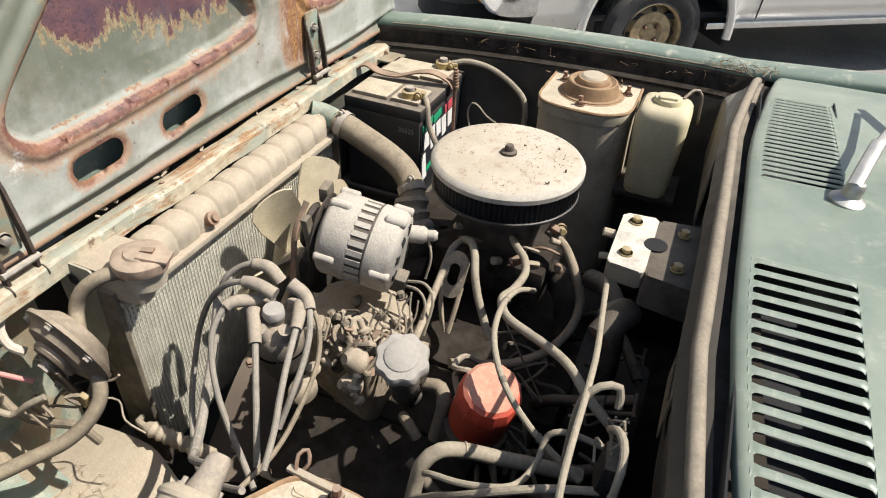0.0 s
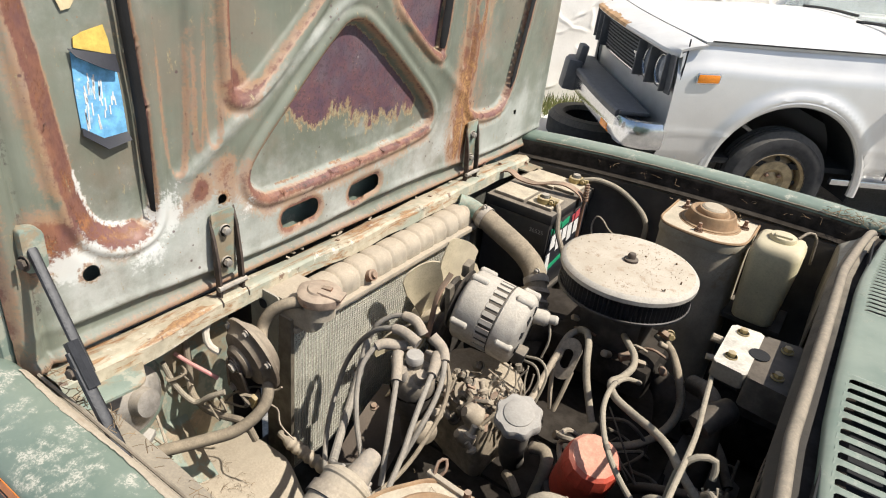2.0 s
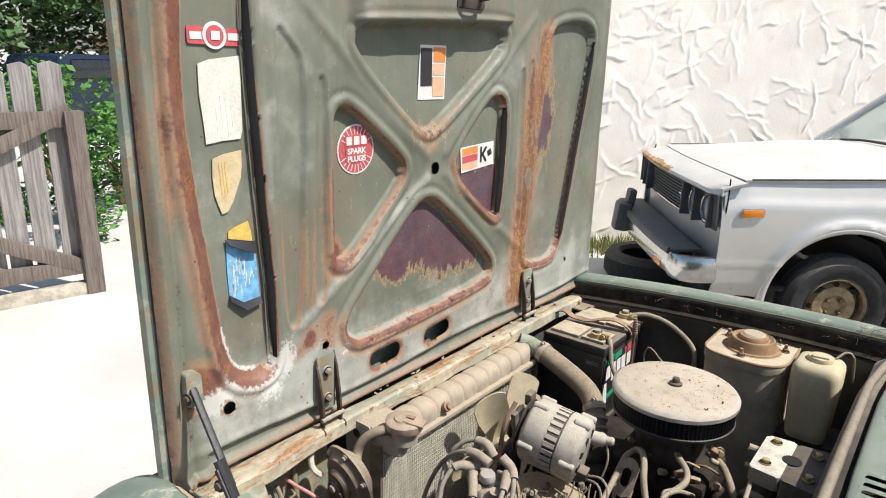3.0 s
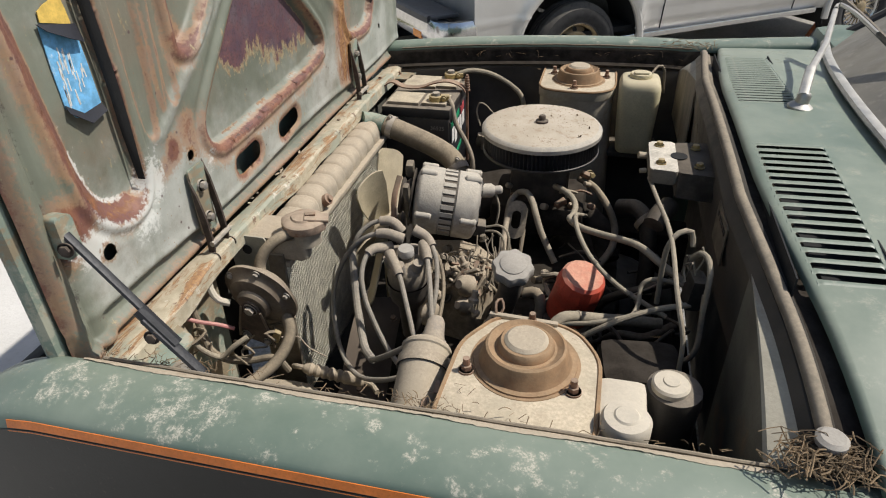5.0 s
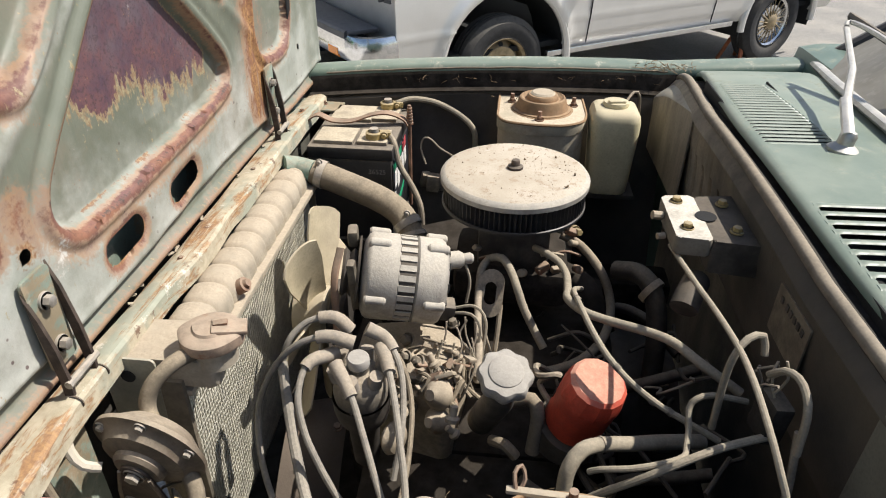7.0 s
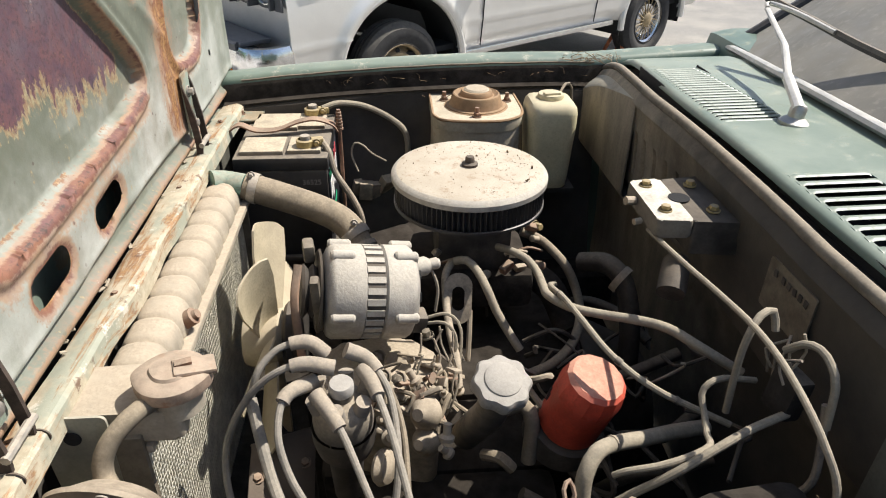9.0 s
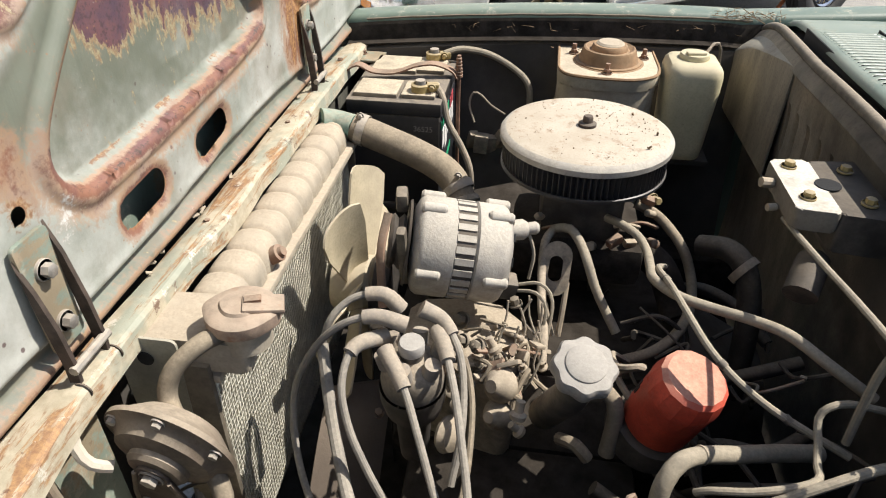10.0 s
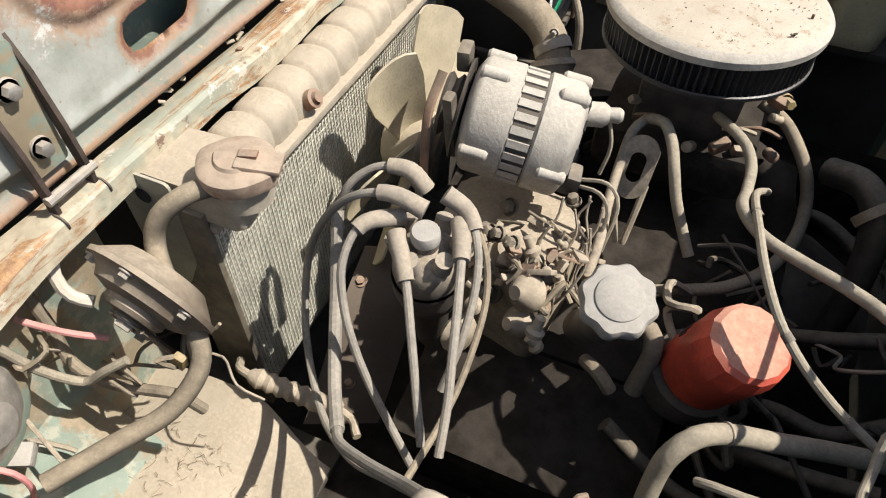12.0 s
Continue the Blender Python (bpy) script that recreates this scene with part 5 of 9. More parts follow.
def make_headlamp_back():
    lamp = thing("headlamp_bucket", "back of a headlamp in its scuffed green bucket with loose wires", "headlamp", (-0.83, 0.24, 0.62))
    bm = B()
    lathe(bm, [(0.085, 0.0), (0.092, 0.008), (0.085, 0.014), (0.078, 0.03), (0.060, 0.05), (0.045, 0.055)], (-0.82, 0.235, 0.70), (1, 0.2, 0.25), 36)
    part("bucket", bm, M_GREENRUST, lamp, "scuffed green metal bucket")
    bm = B()
    lathe(bm, [(0.058, 0.02), (0.055, 0.05), (0.040, 0.062), (0.022, 0.068), (0.020, 0.085), (0.0, 0.088)], (-0.82, 0.235, 0.70), (1, 0.2, 0.25), 32)
    part("lamp_back", bm, M_STEEL, lamp, "dull metal lamp back")
    bm = B()
    box(bm, (-0.765, 0.252, 0.640), (0.026, 0.022, 0.016), (20, 10, 30), 0.003)
    part("connector", bm, M_CAPGREY, lamp, "dirty white plastic connector")


make_headlamp_back()

# ---- windscreen and wipers ----


def make_windscreen():
    n = Net("dusty_windscreen")
    c = n.mix(n.ramp(n.noise(5, 6), 0.3, 0.7), (0.16, 0.15, 0.125), (0.25, 0.23, 0.19))
    c = n.mix(n.ramp(n.noise(55, 5, 0.7), 0.5, 0.75, 0, 0.5), c, (0.36, 0.33, 0.28))
    m = n.done(c, n.ramp(n.noise(9, 4), 0.3, 0.7, 0.45, 0.75))
    ws = thing("windscreen", "windscreen greyed by a thick film of dust", "windscreen", (0.3, MID, 0.94))
    bm = B()
    rows = []
    for t in np.linspace(0, 1, 8):
        rows.append([(0.232 + 0.10 * (abs(y - MID) / 0.65) ** 2 + 0.62 * t, MID + (y - MID) * (1 - 0.14 * t), 0.963 - 0.05 * ((y - MID) / 0.65) ** 2 + 0.46 * t) for y in np.linspace(0.13, 1.41, 24)])
    loft(bm, rows)
    thick(bm, 0.005)
    part("glass", bm, m, ws, "dusty windscreen glass")
    bm = B()
    tube(bm, [(0.226 + 0.10 * (abs(y - MID) / 0.65) ** 2, y, 0.970 - 0.05 * ((y - MID) / 0.65) ** 2) for y in np.linspace(0.13, 1.41, 40)], 0.011, 8, curve=False, flat=0.7)
    part("trim", bm, M_BARM, ws, "dull bright trim along the glass")
    for s in (-1, 1):
        bm = B()
        tube(bm, [(0.33, MID + s * 0.655, 0.91), (0.95, MID + s * 0.575, 1.38)], 0.014, 10, curve=False)
        part("pillar", bm, M_BLACKCLEAN, ws, "black rubber along the glass edge")
    y = 0.838
    wp = thing("wiper", "worn silver windscreen wiper on a round pivot", "wiper", (0.142, y, 0.955), group="wipers")
    bm = B()
    lathe(bm, [(0.021, 0.0), (0.021, 0.005), (0.016, 0.009), (0.0115, 0.012), (0.0115, 0.024), (0.009, 0.029), (0, 0.030)], (0.142, y, 0.954), (0.1, 0, 1), 24)
    part("pivot", bm, M_BARM, wp, "round metal pivot")
    bm = B()
    tube(bm, [(0.141, y - 0.006, 0.979), (0.151, y + 0.030, 0.988), (0.167, y + 0.085, 1.000)], 0.0088, 10, curve=False, flat=0.7)
    tube(bm, [(0.162, y + 0.07, 0.997), (0.205, 1.010, 1.022), (0.252, 1.170, 1.048)], lambda t: 0.0068 - 0.0016 * t, 8, curve=False, flat=0.6)
    part("arm", bm, M_BARM, wp, "pale metal arm")
    bm = B()
    tube(bm, [(0.252, 1.170, 1.050), (0.262, 1.185, 1.055), (0.276, 1.12, 1.052), (0.290, 1.02, 1.040)], 0.0042, 6)
    part("link", bm, M_BARM, wp, "bent metal link to the blade")
    bm = B()
    tube(bm, [(0.270, 1.21, 1.060), (0.287, 1.09, 1.046), (0.300, 0.97, 1.032), (0.315, 0.84, 1.022)], 0.0045, 6, flat=1.6)
    part("blade", bm, M_BLACK, wp, "perished rubber blade")


make_windscreen()
bmx = B()
box(bmx, (0.75, MID, 0.55), (0.9, 1.48, 0.8), bevel=0.05)
part("cabin_body", bmx, M_PAINT_SIDE, car, "green cabin sides")
for s in (-1, 1):
    wheel(car, -0.25, s * 0.62, s, M_RIM)
bmx = B()
lathe(bmx, [(0, 0), (0.0145, 0), (0.0150, 0.006), (0.011, 0.009), (0, 0.009)], (0.048, 0.132, 0.884), n=24)
solo("rubber_plug", bmx, M_CAPGREY, "round grey rubber plug among dry twigs", "plug")

# ---- bonnet, standing open on its front hinges ----
HX, HY0, HY1, HZ0, HZ1 = -0.775, 0.118, 1.472, 0.826, 1.700


def poly_dist(py, pz, poly):
    """Signed distance of the points to an outline, negative inside."""
    d = np.full(py.shape, 9.0)
    inside = np.zeros(py.shape, bool)
    k = len(poly)
    for i in range(k):
        (ay, az), (by, bz) = poly[i - 1], poly[i]
        ey, ez = by - ay, bz - az
        t = np.clip(((py - ay) * ey + (pz - az) * ez) / (ey * ey + ez * ez), 0, 1)
        d = np.minimum(d, np.hypot(py - ay - t * ey, pz - az - t * ez))
        cond = ((az > pz) != (bz > pz)) & (py < (by - ay) * (pz - az) / (bz - az + 1e-12) + ay)
        inside ^= cond
    return np.where(inside, -d, d)


def seg_dist(py, pz, a, b):
    ey, ez = b[0] - a[0], b[1] - a[1]
    t = np.clip(((py - a[0]) * ey + (pz - a[1]) * ez) / (ey * ey + ez * ez), 0, 1)
    return np.hypot(py - a[0] - t * ey, pz - a[1] - t * ez)


def fbm(py, pz, scale, seed, octaves=4):
    """Cheap smooth value noise, 0..1."""
    rs = np.random.RandomState(seed)
    out, amp, tot = 0, 1.0, 0.0
    for o in range(octaves):
        g = rs.rand(256, 256)
        u, v = py * scale + 37.3, pz * scale + 11.7
        iu, iv = np.floor(u).astype(int), np.floor(v).astype(int)
        fu, fv = u - iu, v - iv
        fu, fv = fu * fu * (3 - 2 * fu), fv * fv * (3 - 2 * fv)
        a, b = g[iu % 256, iv % 256], g[(iu + 1) % 256, iv % 256]
        c, d = g[iu % 256, (iv + 1) % 256], g[(iu + 1) % 256, (iv + 1) % 256]
        out = out + amp * ((a * (1 - fu) + b * fu) * (1 - fv) + (c * (1 - fu) + d * fu) * fv)
        tot += amp
        amp *= 0.55
        scale *= 2.1
    return out / tot


SLOTS = [((0.557, 0.8995), (0.609, 0.9015), 0.0175), ((0.721, 0.8975), (0.774, 0.9025), 0.0165)]
HOLES = [((0.728, 1.267), 0.0125), ((0.220, 0.935), 0.011), ((0.424, 0.976), 0.0075), ((1.315, 0.942), 0.006)]
PANELS = {
    "side": [(0.184, 1.62), (0.176, 1.521), (0.171, 1.435), (0.174, 1.352), (0.180, 1.272), (0.191, 1.185), (0.200, 1.085), (0.210, 1.016), (0.231, 0.974), (0.271, 0.954), (0.307, 0.960), (0.322, 0.988), (0.319, 1.111), (0.311, 1.254), (0.305, 1.385), (0.300, 1.529), (0.298, 1.62)],
    "left": [(0.451, 1.143), (0.450, 1.284), (0.453, 1.379), (0.466, 1.402), (0.494, 1.405), (0.633, 1.298), (0.643, 1.269), (0.624, 1.238), (0.502, 1.132), (0.477, 1.118), (0.455, 1.120)],
    "top": [(0.504, 1.494), (0.509, 1.526), (0.530, 1.538), (0.949, 1.557), (0.976, 1.529), (0.945, 1.487), (0.744, 1.351), (0.708, 1.336), (0.671, 1.351)],
    "right": [(0.981, 1.389), (0.985, 1.294), (0.975, 1.162), (0.963, 1.110), (0.824, 1.218), (0.796, 1.266), (0.807, 1.301), (0.912, 1.402), (0.950, 1.411)],
    "low": [(0.670, 1.200), (0.702, 1.211), (0.739, 1.203), (0.936, 1.037), (0.954, 0.999), (0.929, 0.971), (0.525, 0.946), (0.487, 0.963), (0.472, 0.993), (0.491, 1.032)],
    "far": [(1.159, 1.553), (1.220, 1.577), (1.330, 1.587), (1.394, 1.561), (1.383, 1.454), (1.334, 1.238), (1.280, 1.000), (1.236, 0.959), (1.139, 0.962), (1.083, 0.995), (1.090, 1.103), (1.139, 1.352)],
}
RIBS = [
    ([(0.342, 1.535), (0.372, 1.506), (0.394, 1.477), (0.392, 1.382), (0.380, 1.196), (0.372, 1.057), (0.358, 1.025), (0.343, 1.044), (0.340, 1.203), (0.340, 1.384)], -0.0045),
    ([(0.399, 1.462), (0.417, 1.462), (0.408, 1.289), (0.397, 1.071), (0.389, 1.055), (0.384, 1.074), (0.391, 1.29)], 0.004),
    ([(0.423, 1.453), (0.440, 1.449), (0.442, 1.38), (0.433, 1.187), (0.428, 1.060), (0.402, 1.057), (0.414, 1.288)], -0.004),
    ([(1.030, 1.46), (1.050, 1.47), (1.056, 1.30), (1.060, 1.10), (1.044, 1.08), (1.036, 1.25)], -0.004),
    ([(1.072, 1.48), (1.090, 1.49), (1.090, 1.30), (1.076, 1.06), (1.066, 1.06), (1.070, 1.30)], -0.004),
]
REC = 0.019


def soften(poly, n=2):
    """Round an outline's corners."""
    for _ in range(n):
        out = []
        for (a, b), (c, d) in zip(poly, poly[1:] + poly[:1]):
            out += [(0.78 * a + 0.22 * c, 0.78 * b + 0.22 * d), (0.22 * a + 0.78 * c, 0.22 * b + 0.78 * d)]
        poly = out
    return poly


def hood_paint():
    n = Net("bonnet_underside_paint")
    rust, prim, bare = n.attr("wear")
    # the second attribute carries pale film, edge rust and painted crease shade
    film, edge, crease_shade = n.attr("dirt")
    fine = n.noise(170, 5, 0.7)
    mid = n.noise(30, 6, 0.72)
    big = n.noise(6, 5)
    c = n.mix(n.ramp(big, 0.3, 0.7), (0.122, 0.132, 0.097), (0.176, 0.188, 0.144))
    j = n.mth("ADD", n.mth("MULTIPLY", mid, 0.5), n.mth("MULTIPLY", fine, 0.5))
    jit = n.ramp(j, 0.34, 0.66, -0.5, 0.5, False)

    soft_jit = n.ramp(j, 0.34, 0.66, -0.17, 0.17, False)
    flame = n.mth("ADD", n.mth("MULTIPLY", n.noise(1.0, 5, 0.7, co=n.scaled(60, 75, 22)), 0.75), n.mth("MULTIPLY", fine, 0.25))
    flame_jit = n.ramp(flame, 0.32, 0.68, -0.38, 0.38, False)

    def mask(v, a, b, by=jit):
        s = n.t.nodes.new("ShaderNodeMath")
        s.operation = "ADD"
        n.put(s.inputs[0], v)
        n.put(s.inputs[1], by)
        return n.ramp(s.outputs[0], a, b)

    streak = n.noise(1.0, 6, 0.65, co=n.scaled(40, 48, 2.6))
    c = n.mix(n.ramp(streak, 0.50, 0.72, 0.0, 0.32), c, (0.095, 0.105, 0.078))
    c = n.mix(n.ramp(streak, 0.42, 0.22, 0.0, 0.25), c, (0.26, 0.275, 0.225))
    c = n.mix(n.ramp(n.noise(4.5, 5, 0.65), 0.46, 0.64, 0.0, 0.40), c, (0.225, 0.165, 0.12))
    # pale film, stronger towards the foot of the bonnet
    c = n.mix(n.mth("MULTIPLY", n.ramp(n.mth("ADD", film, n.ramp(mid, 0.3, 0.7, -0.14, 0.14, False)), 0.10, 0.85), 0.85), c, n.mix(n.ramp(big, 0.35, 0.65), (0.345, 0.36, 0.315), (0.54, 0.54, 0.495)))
    glow = n.mix(n.ramp(mid, 0.35, 0.65), (0.36, 0.20, 0.105), (0.29, 0.175, 0.115))
    c = n.mix(n.mth("MULTIPLY", mask(rust, 0.09, 0.32, soft_jit), 0.74), c, glow)
    hue = n.noise(16, 5, 0.65, 0.5)
    stain = n.mix(n.ramp(mid, 0.35, 0.65), (0.185, 0.074, 0.052), (0.115, 0.046, 0.038))
    stain = n.mix(n.ramp(hue, 0.46, 0.62, 0.0, 0.5), stain, (0.27, 0.118, 0.060))
    stain = n.mix(n.ramp(hue, 0.46, 0.34, 0.0, 0.7), stain, (0.125, 0.052, 0.056))
    c = n.mix(n.mth("MULTIPLY", mask(rust, 0.34, 0.56, soft_jit), 0.92), c, stain)
    c = n.mix(mask(rust, 0.80, 1.1), c, n.mix(n.ramp(fine, 0.4, 0.6), (0.33, 0.135, 0.045), (0.13, 0.05, 0.03)))
    ochre = n.mix(n.ramp(fine, 0.4, 0.65), (0.25, 0.15, 0.08), (0.34, 0.29, 0.165))
    c = n.mix(n.mth("MULTIPLY", mask(prim, 0.20, 0.34, flame_jit), 0.85), c, ochre)
    purple = n.mix(n.ramp(mid, 0.32, 0.68), (0.078, 0.046, 0.066), (0.140, 0.062, 0.062))
    purple = n.mix(n.ramp(n.noise(11, 4), 0.45, 0.62, 0.0, 0.7), purple, (0.105, 0.082, 0.098))
    purple = n.mix(n.ramp(n.noise(230, 3, 0.7), 0.52, 0.62, 0.0, 0.6), purple, (0.045, 0.030, 0.034))
    c = n.mix(mask(prim, 0.46, 0.53, flame_jit), c, purple)
    c = n.mix(n.mth("MULTIPLY", mask(bare, 0.36, 0.74, jit), 0.85), c, (0.60, 0.60, 0.555))
    c = n.mix(n.mth("MULTIPLY", mask(edge, 0.5, 0.9), 0.8), c, n.mix(n.ramp(fine, 0.4, 0.6), (0.42, 0.24, 0.09), (0.20, 0.09, 0.04)))
    # shade in the creases, painted as a dark brown line
    c = n.mix(n.mth("MULTIPLY", mask(crease_shade, 0.5, 0.9), 0.8), c, (0.055, 0.045, 0.04))
    spots = n.ramp(n.voronoi(46), 0.07, 0.13, 1.0, 0.0)
    spots = n.mth("MULTIPLY", spots, n.ramp(n.noise(9, 3), 0.50, 0.58))
    c = n.mix(n.mth("MULTIPLY", spots, 0.85), c, (0.085, 0.045, 0.045))
    chips = n.ramp(n.voronoi(120), 0.08, 0.16, 1.0, 0.0)
    chips = n.mth("MULTIPLY", chips, n.ramp(n.noise(15, 3), 0.52, 0.6))
    c = n.mix(n.mth("MULTIPLY", chips, 0.7), c, (0.26, 0.14, 0.07))
    n.bump(n.mth("ADD", n.mth("MULTIPLY", fine, 0.5), n.mth("MULTIPLY", mid, 0.5)), 0.3, 0.0018)
    return n.done(c, n.ramp(mid, 0.3, 0.7, 0.46, 0.74))


def make_hood():
    hood = thing("bonnet", "open bonnet, underside in faded green with rust, purple-brown primer and stickers", "bonnet", (HX, MID, HZ0))
    st = 0.0042
    y = np.linspace(HY0, HY1, int((HY1 - HY0) / st) + 1)
    z = np.linspace(HZ0, HZ1, int((HZ1 - HZ0) / st) + 1)
    py, pz = np.meshgrid(y, z, indexing="ij")
    inner = (py > y[0]) & (py < y[-1]) & (pz > z[0]) & (pz < z[-1])
    shapes = [(soften(p), None) for p in PANELS.values()]
    # draw the grid onto the pressed outlines so that their edges come out clean
    for poly, seg in shapes + [(None, s) for s in SLOTS] + [(None, (c, (c[0] + 1e-4, c[1]), r)) for c, r in HOLES]:
        def dist(a, b):
            return poly_dist(a, b, poly) if poly else seg_dist(a, b, seg[0], seg[1]) - seg[2]
        d = dist(py, pz)
        sel = (np.abs(d) < 0.62 * st) & inner
        e = 0.0008
        gy = (dist(py[sel] + e, pz[sel]) - dist(py[sel] - e, pz[sel])) / (2 * e)
        gz = (dist(py[sel], pz[sel] + e) - dist(py[sel], pz[sel] - e)) / (2 * e)
        g2 = np.maximum(gy * gy + gz * gz, 0.25)
        py[sel] -= d[sel] * gy / g2
        pz[sel] -= d[sel] * gz / g2
    h = np.zeros_like(py)
    rust = np.zeros_like(py)
    prim = np.zeros_like(py)
    bare = np.zeros_like(py)
    edge = np.zeros_like(py)
    crease_shade = np.zeros_like(py)
    nz = fbm(py, pz, 14, 3)
    nb = fbm(py, pz, 5, 7)
    nf = fbm(py, pz, 40, 11)
    sd, facing = {}, {}
    for (k, _), (poly, _n) in zip(PANELS.items(), shapes):
        d = poly_dist(py, pz, poly)
        e = 0.004
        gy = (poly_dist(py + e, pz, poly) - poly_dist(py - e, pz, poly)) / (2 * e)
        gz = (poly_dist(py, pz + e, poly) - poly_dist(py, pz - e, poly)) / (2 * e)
        # slopes turned to the sun, which steer the painted rust and crease lines
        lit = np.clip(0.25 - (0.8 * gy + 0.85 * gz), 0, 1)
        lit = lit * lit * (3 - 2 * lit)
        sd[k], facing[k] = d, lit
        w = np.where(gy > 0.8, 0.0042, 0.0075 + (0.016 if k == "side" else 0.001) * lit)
        h = h + 0.0035 * np.exp(-((d - 0.009) / 0.006) ** 2) - 0.0025 * np.exp(-((d - 0.021) / 0.006) ** 2)
        h = h - REC * np.clip(-d / w, 0, 1)
    # the beam along the free edge stands proud
    beam = sstep(-0.004, 0.008, pz - 1.538 - 0.045 * (py - 0.53)) * sstep(0.49, 0.52, py) * sstep(0.99, 0.96, py)
    h = h + 0.022 * beam
    # ridges along the cross brace
    for a, b in (((0.37, 1.03), (0.70, 1.250)), ((0.76, 1.250), (1.06, 1.03)), ((0.38, 1.58), (0.70, 1.295)), ((0.76, 1.295), (1.08, 1.58))):
        d = seg_dist(py, pz, a, b)
        h = h + 0.004 * np.exp(-(d / 0.011) ** 2)
    for poly, amp in RIBS:
        d = poly_dist(py, pz, soften(poly))
        h = h + amp * sstep(0.002, -0.0035, d) + 0.0015 * np.exp(-((d - 0.004) / 0.003) ** 2)
        rust = np.maximum(rust, 0.55 * np.exp(-(np.abs(d) / 0.004) ** 2) * (0.2 + nz) * sstep(1.35, 1.1, pz))
    # rolled edges and the crease above the hinges
    eb = np.minimum(np.minimum(py - HY0, HY1 - py), np.minimum(pz - HZ0, HZ1 - pz))
    h = h + 0.004 * np.exp(-((eb - 0.011) / 0.007) ** 2) - 0.014 * sstep(0.009, 0.0, eb)
    crease = 0.866 + 0.006 * np.sin(9 * py)
    h = h - 0.010 * sstep(0.001, -0.004, pz - crease) * sstep(0.17, 0.19, py) + 0.002 * np.exp(-((pz - crease - 0.006) / 0.006) ** 2) + 0.008 * sstep(0.848, 0.842, pz)
    h = h + 0.006 * (sstep(0.149, 0.142, py)) - 0.005 * np.exp(-((py - 0.152) / 0.005) ** 2)
    dents = fbm(py, pz, 9, 21, 2) - 0.5
    h = h + 0.0035 * dents
    # darkening painted into the groove along the near edge
    crease_shade = np.maximum(crease_shade, 0.75 * np.exp(-((py - 0.152) / 0.006) ** 2) * sstep(1.30, 1.15, pz) * (0.3 + nf))
    for a, b, r in SLOTS:
        d = seg_dist(py, pz, a, b) - r
        h = h - 0.0035 * sstep(0.010, 0.0, d)
        edge = np.maximum(edge, 0.85 * np.exp(-(np.maximum(d, 0) / 0.0045) ** 2) * (0.45 + 0.8 * nf))
        rust = np.maximum(rust, 0.6 * np.exp(-(np.maximum(d, 0) / 0.012) ** 2) * (0.4 + nz))
    # wear: rust follows the pressed edges, coloured strongest on sun-facing slopes; primer shows in patches, bare metal
    # low down
    lowf = sstep(1.20, 1.00, pz)
    amount = {"low": (1.1, 0.0085, 1.3), "side": (1.1, 0.006, 2.0), "left": (0.95, 0.006, 1.30), "right": (1.0, 0.012, 1.30), "far": (0.9, 0.008, 1.15), "top": (0.35, 0.005, 1.40)}
    glow_n = fbm(py * 1.6, pz * 1.6, 26, 51)
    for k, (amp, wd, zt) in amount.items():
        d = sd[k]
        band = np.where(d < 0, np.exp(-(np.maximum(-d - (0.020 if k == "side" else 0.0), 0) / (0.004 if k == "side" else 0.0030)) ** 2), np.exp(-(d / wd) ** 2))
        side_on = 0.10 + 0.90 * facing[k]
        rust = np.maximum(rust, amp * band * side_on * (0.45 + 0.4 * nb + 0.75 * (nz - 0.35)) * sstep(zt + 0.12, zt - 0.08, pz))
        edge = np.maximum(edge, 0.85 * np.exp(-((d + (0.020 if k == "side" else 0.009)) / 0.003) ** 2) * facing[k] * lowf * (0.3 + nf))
        crease_shade = np.maximum(crease_shade, (0.85 if k == "low" else 0.62) * np.exp(-((d - 0.0015) / 0.0026) ** 2) * facing[k] * (lowf if k != "low" else 1.0))
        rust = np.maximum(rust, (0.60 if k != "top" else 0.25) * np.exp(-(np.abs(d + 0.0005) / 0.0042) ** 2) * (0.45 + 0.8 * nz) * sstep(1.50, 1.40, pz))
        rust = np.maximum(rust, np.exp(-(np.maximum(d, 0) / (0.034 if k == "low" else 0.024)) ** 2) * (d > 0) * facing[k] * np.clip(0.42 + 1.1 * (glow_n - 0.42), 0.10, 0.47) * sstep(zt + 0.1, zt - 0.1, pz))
    # the near recess: a chipped white line along the foot of its slope
    d = sd["side"]
    bare = np.maximum(bare, 1.1 * np.exp(-((d + 0.023) / 0.0035) ** 2) * facing["side"] * sstep(1.12, 1.04, pz) * (0.2 + 1.1 * nf))
    bare = np.maximum(bare, np.exp(-((d - 0.012) / 0.012) ** 2) * sstep(1.03, 0.99, pz) * (0.35 + 0.9 * nz) * sstep(0.19, 0.24, py))
    edge = np.maximum(edge, 0.9 * np.exp(-((d + 0.010) / 0.010) ** 2) * sstep(1.06, 0.99, pz) * (0.35 + nf * 0.6))
    band = np.exp(-((py - 1.105 - 0.10 * (pz - 1.2)) / 0.060) ** 2) * sstep(0.83, 0.93, pz) * sstep(1.62, 1.48, pz)
    st_n = fbm(py * 6, pz * 0.55, 14, 31)
    grain = fbm(py * 2.5, pz, 60, 33)
    rust = np.maximum(rust, band * np.clip(2.9 * st_n * (0.4 + grain) - 0.45, 0, 0.95))
    edge = np.maximum(edge, band * (2.9 * st_n * (0.35 + grain) - 0.32))
    edge = np.maximum(edge, 0.9 * np.exp(-(np.hypot(py - 1.07, pz - 0.985) / 0.05) ** 2) * (0.2 + nf))
